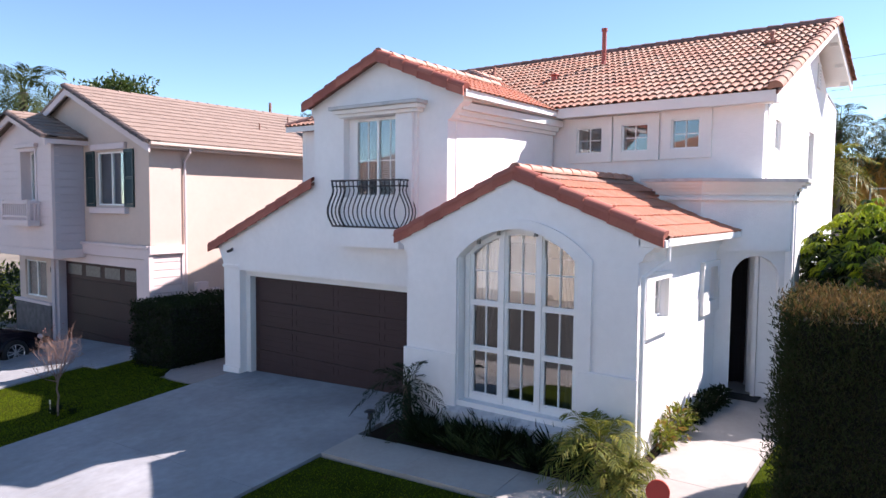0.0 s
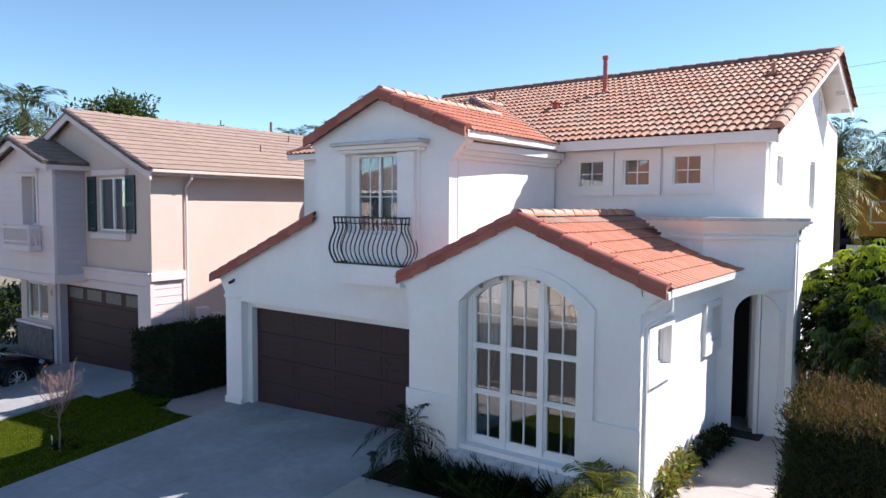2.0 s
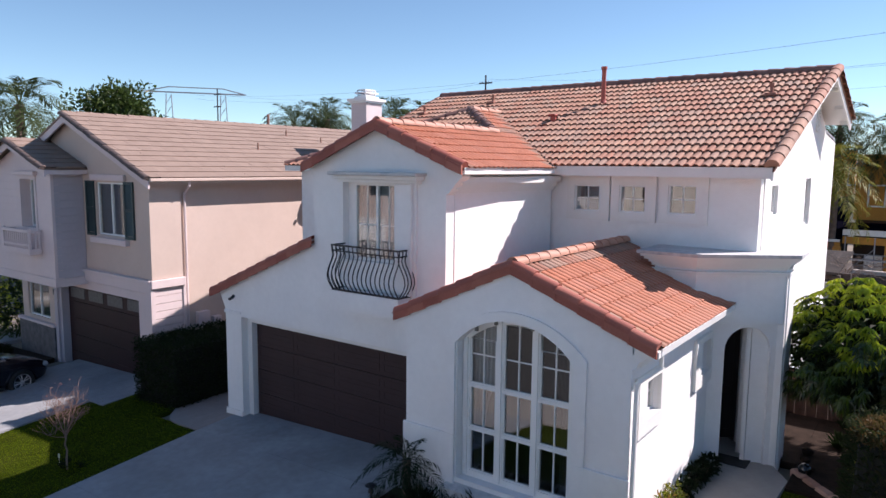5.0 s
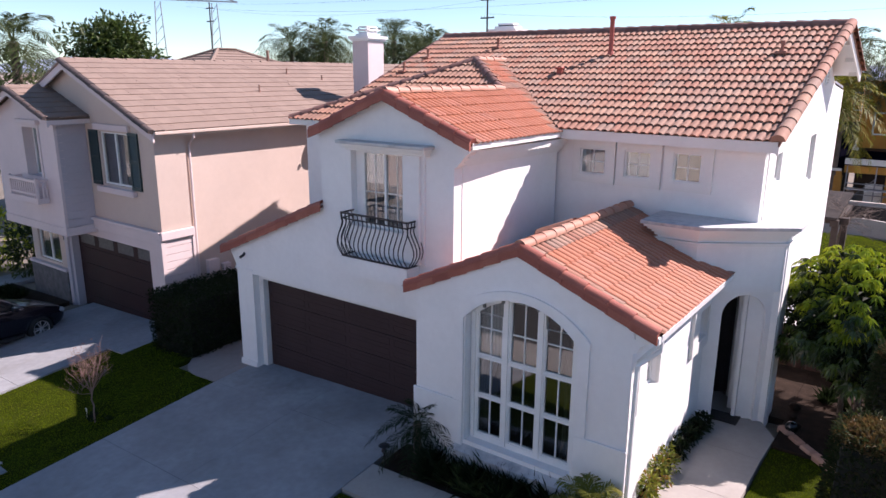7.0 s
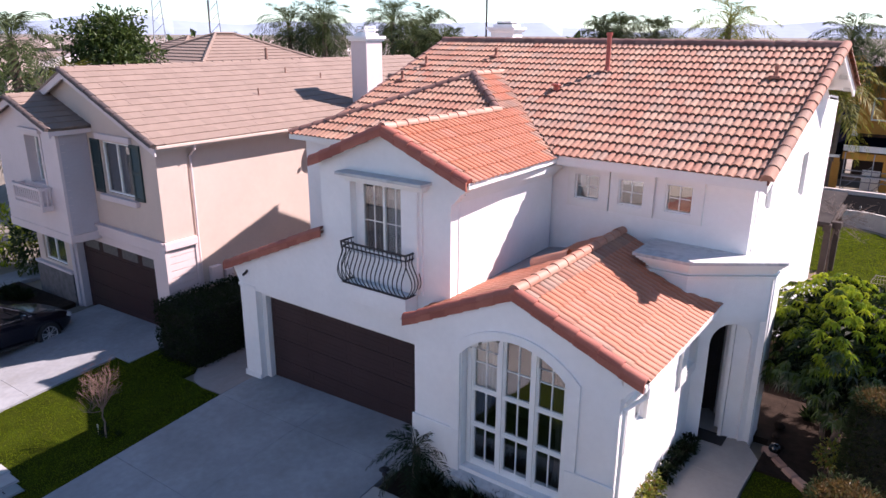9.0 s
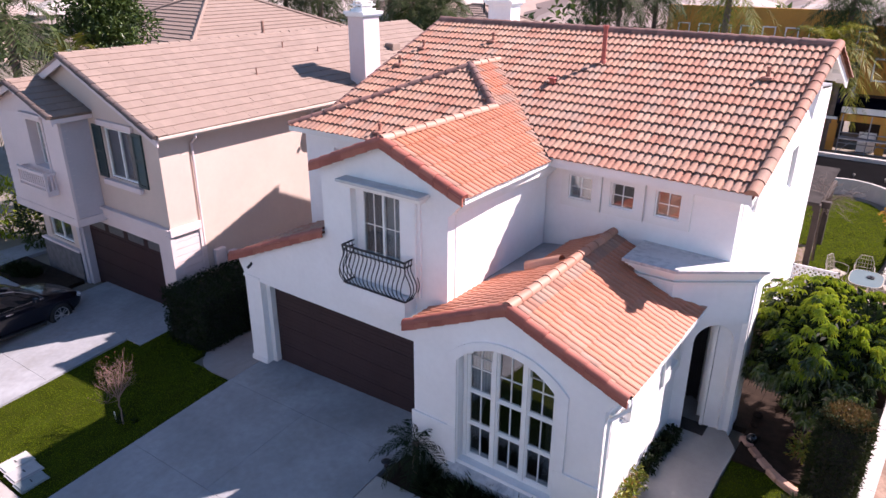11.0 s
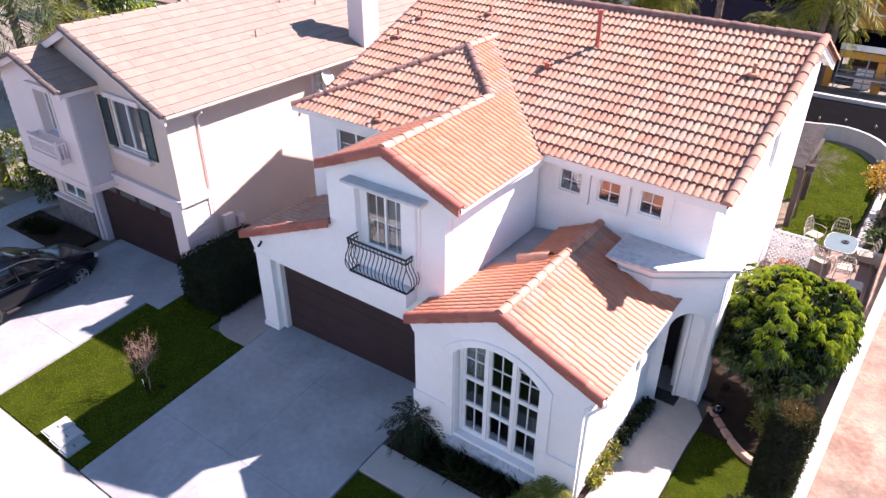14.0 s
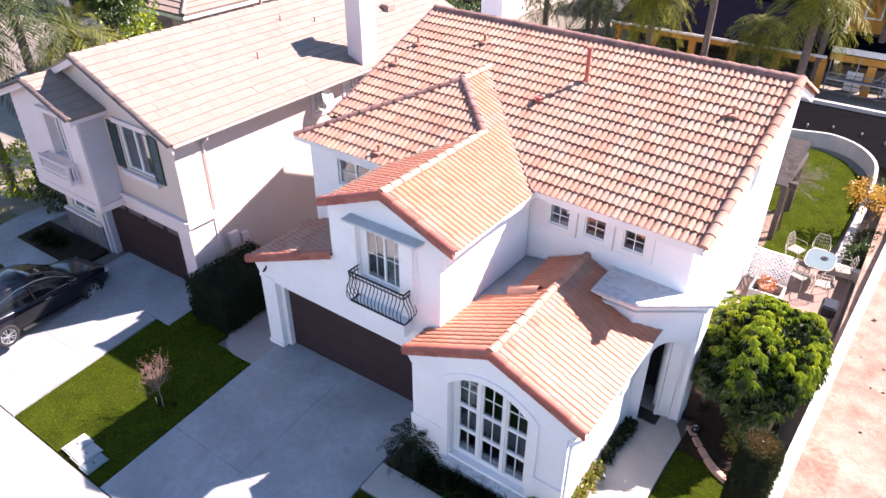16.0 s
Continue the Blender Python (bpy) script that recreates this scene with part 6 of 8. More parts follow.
for i, (x, y, s, m_) in enumerate(((9.74, -0.1, 0.16, LEAF_CROTON), (9.74, 0.3, 0.2, LEAF_CROTON), (9.73, 0.72, 0.18, LEAF_CROTON), (9.75, 1.3, 0.14, LEAF_HEDGE), (9.75, 1.75, 0.16, LEAF_HEDGE), (9.8, 2.15, 0.15, LEAF_HEDGE), (9.82, 2.45, 0.15, LEAF_HEDGE))):
    t = thing("shrub", "small yellow and red leaved shrub by the side wall" if m_ is LEAF_CROTON else "small green shrub by the side wall", "shrub", "shrubs by the side wall")
    z = ground_z(x, y)
    for k in range(5):
        part("stem", tube([(x, y, z), (x + random.uniform(-s, s) * 0.6, y + random.uniform(-s, s) * 0.6, z + s * 1.5)], 0.008, 5, 0.004), BARK, t)
    p, d = ball_points(260, (x, y, z + s * 1.15), (s, s * 1.1, s * 1.15), 0.3, 0.25)
    leaf_object("foliage", p, d + rng.normal(size=d.shape) * 0.6, 0.09, 0.04, m_, t)

# bare sapling
sap = thing("sapling", "small bare tree with reddish twigs on the lawn", "tree")
sx, sy = -0.68, -3.32
sz = ground_z(sx, sy)
part("trunk", trunk_bm((sx, sy, sz - 0.05), (sx + 0.03, sy, sz + 0.75), 0.02, 0.015, 0.02, 6, 1), PALEBARK, sap)
rr = random.Random(5)
bm2 = bmesh.new()
for k in range(12):
    a = k * 2.4
    sp = rr.uniform(0.16, 0.55)
    e1 = Vector((sx + sp * math.cos(a), sy + sp * math.sin(a), sz + 1.55 - sp * rr.uniform(0.4, 1.3)))
    p0 = Vector((sx + 0.02, sy, sz + rr.uniform(0.55, 0.75)))
    part("limb", tube([p0, (p0 + e1) / 2 + Vector((0, 0, -0.03)), e1], 0.008, 6, 0.004), TWIG, sap)
    for j in range(7):
        b0 = p0 + (e1 - p0) * rr.uniform(0.35, 1.0)
        b1 = b0 + Vector((rr.uniform(-0.28, 0.28), rr.uniform(-0.28, 0.28), rr.uniform(0.05, 0.32)))
        add_tube(bm2, [b0, (b0 + b1) / 2 + Vector((0.01, 0, 0)), b1], 0.0036, 4, 0.002)
        for q in range(4):
            c0 = b0 + (b1 - b0) * rr.uniform(0.3, 1.0)
            c1 = c0 + Vector((rr.uniform(-0.1, 0.1), rr.uniform(-0.1, 0.1), rr.uniform(0.04, 0.2)))
            add_tube(bm2, [c0, c1], 0.0022, 3, 0.001)
tagged(part("twig_spray", bm2, TWIG, sap), kind="stuff")
p, d = ball_points(90, (sx, sy, sz + 1.3), (0.42, 0.42, 0.5), 0.2, 0.2)
leaf_object("bud_spray", p, d, 0.035, 0.02, leafmat("red_bud", ((0.3, 0.1, 0.07), (0.24, 0.12, 0.08))), sap, kind="stuff")
bm = bmesh.new()
add_tube(bm, [(sx - 0.2, sy - 0.05, sz), (sx - 0.2, sy - 0.05, sz + 0.2)], 0.006, 6)
add_box(bm, sx - 0.22, sx - 0.18, sy - 0.056, sy - 0.044, sz + 0.17, sz + 0.25)
tagged(part("garden_marker", bm, mat("pale_plastic", (0.7, 0.7, 0.55), 0.5)), "small pale plastic garden marker on the lawn", "marker")
for i in range(4):
    tuft("flower_tuft", sx + random.uniform(-0.3, 0.3), sy + random.uniform(-0.25, 0.25), sz, 22, 0.10, 0.12, LEAF_HEDGE, "dark tuft round the foot of the sapling", "plant", "tufts round the sapling")

# ---- grass ----


def grass(name, owner_label, x0, x1, y0, y1, n, h, zf, lift=-0.03, skip=None):
    x, y = rng.uniform(x0, x1, n), rng.uniform(y0, y1, n)
    if skip:
        ok = np.array([not skip(a, b) for a, b in zip(x, y)])
        x, y = x[ok], y[ok]
    z = np.array([zf(a, b) for a, b in zip(x, y)]) + lift
    m = np.stack([x, y, z], 1)
    d = rng.normal(size=(len(x), 3)) * 0.8 + (0, 0, 0.45)
    ob = leaf_object(name, m, d, h, h * 0.22, GRASS, None, owner_label, 0.1, "stuff")
    return tagged(ob, category="grass")


grass("grass", "short green lawn grass between the driveways", LAWN_W[0], LAWN_W[1], LAWN_W[2], LAWN_W[3], 42000, 0.034, ground_z)
grass("grass", "shaded lawn grass by the hedge", -3.4, -1.5, -0.95, -0.3, 2500, 0.034, ground_z)
grass("grass", "front lawn grass before the window", 5.48, 9.7, -4.2, -2.42, 9000, 0.034, ground_z)
grass("grass", "lawn grass beside the path", 10.97, 12.55, -3.0, 2.55, 15000, 0.036, ground_z)

# ---- garden wall, planter, small things near the houses ----
WALL_L = mat("pale_wall_cap", (0.464, 0.435, 0.404), 0.85, 0.08, 1.5, 0.3, 40, stain=(0.416, 0.385, 0.361), stain_scale=0.8, stain_amount=0.4)
DARKWOOD = mat("dark_timber", (0.055, 0.038, 0.03), 0.8, 0.2, 5.0, 0.3, 30)
BLOCK = mat("beige_block", (0.45, 0.39, 0.33), 0.9, 0.12, 2.0, 0.4, 40)


def wall_x(y):
    return 13.0 + 0.045 * (y - 1.0)


gw = tagged(new("garden_wall"), "long pale garden wall between the yard and bare dirt", "wall", "", "structure")
for k in range(30):
    y0, y1 = -6.0 + k, -5.0 + k
    xa, xb = wall_x(y0), wall_x(y1)
    part("wall_block", slab([(xa + 0.02, y0, 1.16), (xa + 0.20, y0, 1.16), (xb + 0.20, y1, 1.16), (xb + 0.02, y1, 1.16)], 1.7), BLOCK, gw)
    part("coping", slab([(xa - 0.02, y0 + 0.004, 1.26), (xa + 0.24, y0 + 0.004, 1.26), (xb + 0.24, y1 - 0.004, 1.26), (xb - 0.02, y1 - 0.004, 1.26)], 0.1), WALL_L, gw)
dirt = strip_ground("dirt_lot", lin(13.2, 30.0, 12), lin(-8, 30, 24), DIRT, 0.0, "bare pinkish dirt lot beyond the garden wall", "ground", "structure", 1.2,
                    lambda x, y: 1.02 + 0.12 * noise.noise(Vector((x * 0.4, y * 0.4, 3.0))) + 0.02 * (x - 13))
for i in range(46):
    x, y = random.uniform(13.6, 16.5), random.uniform(0.5, 16)
    s = random.uniform(0.02, 0.06)
    bm = bmesh.new()
    bmesh.ops.create_icosphere(bm, subdivisions=1, radius=s)
    for v in bm.verts:
        v.co = Vector((v.co.x * random.uniform(0.8, 1.5), v.co.y * random.uniform(0.8, 1.4), v.co.z * 0.6)) + Vector((x, y, 1.03 + 0.12 * noise.noise(Vector((x * 0.4, y * 0.4, 3.0))) + 0.02 * (x - 13) + s * 0.2))
    tagged(part("stone", bm, DIRT), "small pinkish stone lying on the bare dirt", "stone", "stones on the dirt")

TERRA = mat("terracotta_edging", (0.50, 0.28, 0.20), 0.85, 0.18, 3.0, 0.4, 30, per="object", per_colors=((0.46, 0.24, 0.17), (0.56, 0.33, 0.24), (0.50, 0.30, 0.23)))
for i in range(6):
    t = i / 5
    x = 11.06 + 1.12 * t
    y = 3.3 - 0.72 * math.sin(t * 1.5) - 0.25 * t
    a = math.degrees(math.atan2(-0.72 * 1.5 * math.cos(t * 1.5) - 0.25, 1.12))
    bm = bmesh.new()
    add_box(bm, -0.15, 0.15, -0.085, 0.085, -0.04, 0.12, 0.03)
    for v in bm.verts:
        v.co += noise.noise_vector(v.co * 5 + Vector((i * 3.1, 0, 0))) * 0.012
    tagged(part("edging_block", bm, TERRA, m=pose(x, y, 0.36, 0, 0, a)), "low pinkish stone edging block round the bed", "edging block", "edging blocks")
for i, (x, y, s) in enumerate(((11.02, 4.3, 0.11), (11.05, 3.9, 0.08), (11.2, 3.55, 0.07))):
    bm = bmesh.new()
    bmesh.ops.create_icosphere(bm, subdivisions=2, radius=s)
    for v in bm.verts:
        v.co = Vector((v.co.x, v.co.y, v.co.z * 0.65)) * (1 + 0.35 * noise.noise(v.co * 6)) + Vector((x, y, 0.42 + s * 0.6))
    tagged(part("garden_stone", bm, SOIL, smooth=True), "rounded dark garden stone in the bed", "stone", "garden stones")
t = thing("shrub", "small red and green shrub in the curved bed", "shrub")
part("stem", tube([(12.05, 3.25, 0.4), (12.08, 3.25, 0.75)], 0.012, 5), BARK, t)
p, d = ball_points(420, (12.08, 3.25, 0.8), (0.25, 0.25, 0.28), 0.3, 0.3)
leaf_object("foliage", p, d + rng.normal(size=d.shape) * 0.6, 0.09, 0.045, LEAF_CROTON, t)
for i in range(10):
    x, y = random.uniform(11.2, 12.8), random.uniform(3.6, 6.5)
    tuft("bed_plant", x, y, ground_z(x, y), 50, 0.2, 0.22, LEAF_HEDGE, "dark leafy plant under the umbrella tree", "plant", "plants under the umbrella tree", 0.04)

bm = bmesh.new()
add_tube(bm, [(5.62, -1.5, 0.1), (5.62, -1.5, 0.42)], 0.018, 8)
add_tube(bm, [(5.62, -1.5, 0.36), (5.62, -1.5, 0.44)], 0.05, 12, 0.03)
add_tube(bm, [(5.62, -1.5, 0.47), (5.62, -1.5, 0.50)], 0.10, 14, 0.05)
add_tube(bm, [(5.62, -1.5, 0.43), (5.62, -1.5, 0.48)], 0.035, 10)
tagged(part("path_light", bm, IRON), "black mushroom path light at the bed's corner", "path light")
bm = bmesh.new()
add_tube(bm, [(10.30, -1.95, 0.28), (10.30, -1.95, 0.46)], 0.012, 6)
r = bmesh.ops.create_circle(bm, cap_ends=True, segments=20, radius=0.13)
bmesh.ops.transform(bm, matrix=pose(10.30, -1.95, 0.55, 62, 0, 8), verts=r["verts"])
fs = [f for f in bm.faces if len(f.verts) == 20]
r = bmesh.ops.extrude_face_region(bm, geom=fs)
bmesh.ops.translate(bm, vec=(0, 0.012, 0.006), verts=[v for v in r["geom"] if isinstance(v, bmesh.types.BMVert)])
disc = tagged(part("garden_sign", bm, mat("red_sign", (0.62, 0.06, 0.025), 0.5, 0.08, 8.0)), "small round red garden sign on a stake", "sign")

for i, (x0, x1, y0, y1, c) in enumerate(((-1.72, -1.28, -5.62, -5.0, (0.44, 0.43, 0.41)), (-1.25, -0.80, -5.66, -5.04, (0.40, 0.39, 0.38)), (-0.77, -0.40, -5.70, -5.12, (0.22, 0.26, 0.26)))):
    z = ground_z((x0 + x1) / 2, (y0 + y1) / 2)
    t = thing("utility_box", "pale concrete meter box lid set in the lawn" if i < 2 else "grey green utility lid set in the lawn", "utility box", "meter boxes")
    m_ = mat("utility_lid_%s" % "abc"[i], c, 0.85, 0.12, 4.0, 0.3, 50)
    part("rim", panel(rect(x0, x1, y0, y1), [], 0.01), m_, t).data.transform(Matrix(((1, 0, 0, 0), (0, 0, 1, 0), (0, 1, 0, z + 0.02), (0, 0, 0, 1))))
    part("lid", box(x0 + 0.03, x1 - 0.03, y0 + 0.03, y1 - 0.03, z - 0.05, z + 0.055, 0.01), m_, t)
    part("lid_handle", box((x0 + x1) / 2 - 0.05, (x0 + x1) / 2 + 0.05, (y0 + y1) / 2 - 0.012, (y0 + y1) / 2 + 0.012, z + 0.055, z + 0.062), IRON, t)

bm = bmesh.new()
bmesh.ops.create_uvsphere(bm, u_segments=18, v_segments=12, radius=0.11)
bmesh.ops.translate(bm, vec=(11.14, 3.32, 0.52), verts=bm.verts)
add_tube(bm, [(11.14, 3.32, 0.36), (11.14, 3.32, 0.44)], 0.08, 12, 0.05)
tagged(part("gazing_ball", bm, mat("black_glazed_ball", (0.01, 0.01, 0.012), 0.08, 0.1, 5.0, spec=0.8), smooth=True), "shiny dark gazing ball in the curved bed", "garden ornament")
tagged(part("doormat", box(9.62, 10.28, 2.95, 3.35, 0.425, 0.445, 0.008), mat("dark_doormat", (0.03, 0.024, 0.022), 0.95, 0.3, 8.0, 0.8, 60)), "dark brown doormat on the porch", "doormat")
fence = thing("side_fence", "dark brown wooden side fence behind the umbrella tree", "fence")
for k in range(14):
    part("board", box(10.24 + 0.21 * k, 10.44 + 0.21 * k, 6.5, 6.53, 0.25, 1.36 + 0.01 * (k % 3)), mat("brown_fence_board", (0.09, 0.045, 0.03), 0.85, 0.25, 6.0, 0.4, 30), fence)
part("rail", box(10.22, 13.2, 6.531, 6.58, 1.15, 1.25), DARKWOOD, fence)

# neighbour's front garden
lawn_n = strip_ground("lawn", lin(-22, -11.6, 6), lin(-5.7, -0.9, 5), TURF, -0.03, "shaded front lawn of the peach house", "lawn")
npath = tagged(new("garden_path"), "concrete path before the peach house", "path", "", "structure")
slabs(npath, [(-11.5, -10.0, -2.3, -1.1), (-10.0, -8.25, -2.3, -1.1), (-13.0, -11.5, -2.3, -1.1)], CONCRETE, 0.0)
slabs(npath, [(-14.5, -13.0, -2.3, -0.2), (-14.5, -13.0, -0.2, 2.0)], CONCRETE, 0.0)
bed_n = strip_ground("flower_bed", lin(-13.0, -8.95, 4), lin(-1.05, 0.2, 2), SOIL, 0.0, "dark soil bed before the peach house", "flower bed")
grass("grass", "sunlit lawn grass before the peach house", -19, -11.6, -5.7, -0.2, 22000, 0.07, ground_z)
for i in range(9):
    x, y = random.uniform(-12.5, -9.2), random.uniform(-0.9, -0.1)
    tuft("bed_plant", x, y, ground_z(x, y), 60, 0.28, 0.3, LEAF_HEDGE, "dark plant before the peach house", "plant", "plants before the peach house", 0.03)
for i, (x, y, s) in enumerate(((-13.6, 1.2, 0.9), (-14.6, 2.6, 1.1), (-13.2, 3.2, 0.9), (-16.0, 1.0, 1.0))):
    t = thing("shrub", "leafy green shrub beside the peach house", "shrub", "shrubs beside the peach house")
    z = ground_z(x, y)
    for k in range(4):
        part("stem", tube([(x, y, z), (x + random.uniform(-s, s) * 0.5, y + random.uniform(-s, s) * 0.5, z + s * 1.2)], 0.02, 5, 0.01), BARK, t)
    p, d = ball_points(900, (x, y, z + s * 1.1), (s, s, s * 1.15), 0.4, 0.3)
    leaf_object("foliage", p, d + rng.normal(size=d.shape) * 0.5, 0.22, 0.08, LEAF_BRIGHT if i % 2 else LEAF_PALM, t)

# ---- back yard ----
PATIO = mat("patio_concrete", (0.22, 0.15, 0.12), 0.85, 0.12, 1.2, 0.3, 50)
WHITE_IRON = mat("white_wire_furniture", (0.36, 0.32, 0.26), 0.5, 0.08, 6.0)


def flat(z):
    return lambda x, y: z


strip_ground("patio", lin(10.2, 13.1, 2), lin(8.6, 13.1, 3), PATIO, 0.0, "reddish brown patio floor", "patio", "structure", 0.3, flat(0.28))
strip_ground("patio", lin(3.0, 10.2, 2), lin(11.9, 16.0, 2), PATIO, 0.0, "shaded patio floor under the pergola", "patio", "structure", 0.3, flat(0.27))
BACK = [(8.6, 13.1), (12.05, 13.1), (12.3, 16.0), (12.35, 19.0), (12.1, 21.0), (11.2, 22.4), (10.2, 23.0), (8.6, 22.6), (5.0, 22.0), (5.0, 13.1)]
bm = bmesh.new()
bm.faces.new([bm.verts.new((x, y, 0.26)) for x, y in BACK])
r = bmesh.ops.extrude_face_region(bm, geom=bm.faces[:])
bmesh.ops.translate(bm, vec=(0, 0, -0.4), verts=[v for v in r["geom"] if isinstance(v, bmesh.types.BMVert)])
bmesh.ops.recalc_face_normals(bm, faces=bm.faces)
tagged(part("lawn", bm, TURF), "back yard lawn inside a curved wall", "lawn", "", "structure")
grass("grass", "bright back yard lawn grass", 8.4, 12.35, 13.1, 23.0, 24000, 0.06, flat(0.27), 0.0, lambda a, b: not inside(BACK, a, b))
cw = tagged(new("yard_wall"), "low curved white wall round the back lawn", "wall", "", "structure")
CW = [(4.0, 22.4), (6.5, 22.8), (8.8, 23.1), (10.3, 23.5), (11.5, 22.9), (12.3, 21.6), (12.55, 20.0), (12.6, 18.0)]
pts = []
for i in range(len(CW) - 1):
    for k in range(4):
        f = k / 4
        p0, p1, p2, p3 = (Vector(CW[max(0, min(len(CW) - 1, i + j))]) for j in (-1, 0, 1, 2))
        pts.append(0.5 * (2 * p1 + (p2 - p0) * f + (2 * p0 - 5 * p1 + 4 * p2 - p3) * f * f + (3 * p1 - p0 - 3 * p2 + p3) * f ** 3))
pts.append(Vector(CW[-1]))
for a, b in zip(pts, pts[1:]):
    n = Vector((-(b - a).y, (b - a).x)).normalized() * 0.065
    part("wall_block", slab([(a.x - n.x, a.y - n.y, 0.9), (b.x - n.x, b.y - n.y, 0.9), (b.x + n.x, b.y + n.y, 0.9), (a.x + n.x, a.y + n.y, 0.9)], 1.0), WALL_L, cw)
bm = bmesh.new()
q = [(4.0, 22.5, 0.7), (8.8, 23.2, 0.7), (10.3, 23.6, 0.7), (11.6, 23.0, 0.7), (12.6, 21.6, 0.7), (14.4, 20.0, 0.7), (15.5, 27.4, 0.8), (4.0, 27.4, 0.8)]
bm.faces.new([bm.verts.new(v) for v in q])
tagged(part("weed_cloth", bm, mat("black_ground_cloth", (0.0042, 0.0042, 0.0052), 0.95, 0.3, 2.0, 0.5, 8, spec=0.03)), "black cloth over the bank behind the curved wall", "ground cloth", "", "structure")
tagged(part("back_wall", box(2.0, 17.0, 27.4, 27.65, -0.3, 0.98), WALL_L), "pale block wall at the back of the yard", "wall", "", "structure")
for x, y in ((9.2, 24.2), (10.2, 24.6), (11.4, 24.5), (12.4, 24.0), (8.0, 24.3)):
    bm = bmesh.new()
    add_tube(bm, [(x, y, 0.65), (x, y, 0.86)], 0.014, 6)
    add_tube(bm, [(x, y, 0.84), (x, y, 0.90)], 0.06, 10, 0.025)
    tagged(part("garden_light", bm, WHITE_IRON), "small white garden light on the black bank", "garden light", "garden lights on the bank")
# raised bed with kerb along the wall
kerb = tagged(new("bed_kerb"), "pale kerb of the bed along the garden wall", "kerb", "", "structure")
for k in range(8):
    y0 = 13.0 + 0.85 * k
    part("kerb_block", box(12.35 + 0.02 * k, 12.6 + 0.02 * k, y0, y0 + 0.84, 0.0, 0.55, 0.02), WALL_L, kerb)
part("kerb_block", box(12.3, 13.3, 12.75, 12.99, 0.0, 0.62, 0.02), WALL_L, kerb)
for i, (x, y, s, m_) in enumerate(((13.0, 13.8, 0.5, LEAF_TREE), (13.1, 14.8, 0.45, LEAF_HEDGE), (13.1, 18.6, 0.5, LEAF_TREE), (13.2, 19.6, 0.45, LEAF_TREE))):
    t = thing("shrub", "green shrub in the bed along the garden wall", "shrub", "shrubs along the wall")
    part("stem", tube([(x, y, 0.1), (x, y, 0.6)], 0.03, 5), BARK, t)
    p, d = ball_points(500, (x, y, 0.7), (s, s, s * 0.8), 0.4, 0.3)
    leaf_object("foliage", p, d + rng.normal(size=d.shape) * 0.5, 0.14, 0.06, m_, t)
leafy_tree("yellow_tree", 12.9, 16.2, 0.3, 0.9, (0.9, 0.9, 0.7), "small tree with orange yellow autumn leaves", 700, 0.13, 0.07, LEAF_YEL, limbs=7, lobes=7)
t = thing("dry_shrub", "dry grey leafless shrub beside the pergola", "shrub")
bm = bmesh.new()
rr = random.Random(9)
for k in range(90):
    b0 = Vector((10.35, 14.6, 2.3))
    b1 = b0 + Vector((rr.uniform(-0.7, 1.1), rr.uniform(-0.8, 0.9), rr.uniform(-0.5, 0.75)))
    mid = (b0 + b1) / 2 + Vector((rr.uniform(-0.15, 0.15), rr.uniform(-0.15, 0.15), 0.12))
    add_tube(bm, [b0 + (b1 - b0) * 0.1, mid, b1], 0.006, 4, 0.002)
    for j in range(3):
        b2 = mid + (b1 - mid) * rr.uniform(0.1, 0.9)
        add_tube(bm, [b2, b2 + Vector((rr.uniform(-0.25, 0.25), rr.uniform(-0.25, 0.25), rr.uniform(-0.1, 0.2)))], 0.004, 3, 0.002)
tagged(part("twigs", bm, mat("grey_twig", (0.22, 0.17, 0.14), 0.9, 0.2, 8.0), t), kind="stuff")
part("stem", tube([(10.35, 14.65, 0.2), (10.3, 14.6, 1.4), (10.35, 14.6, 2.4)], 0.05, 6, 0.03), BARK, t)

pg = thing("pergola", "dark timber pergola with a grey shingled cover", "pergola")
for x, y in ((10.25, 13.9), (10.25, 16.4), (5.4, 13.9)):
    part("post", box(x - 0.09, x + 0.09, y - 0.09, y + 0.09, 0.2, 2.35, 0.01), DARKWOOD, pg)
part("beam", box(4.6, 10.6, 13.78, 14.0, 2.35, 2.55, 0.01), DARKWOOD, pg)
part("beam", box(10.14, 10.36, 13.5, 16.8, 2.3, 2.5, 0.01), DARKWOOD, pg)
part("cover", slab([(4.4, 13.3, 2.62), (10.34, 13.3, 2.62), (10.34, 16.9, 2.9), (4.4, 16.9, 2.9)], 0.07), mat("grey_shingle", (0.055, 0.048, 0.045), 0.95, 0.25, 3.0, 0.5, 20, spec=0.1), pg)

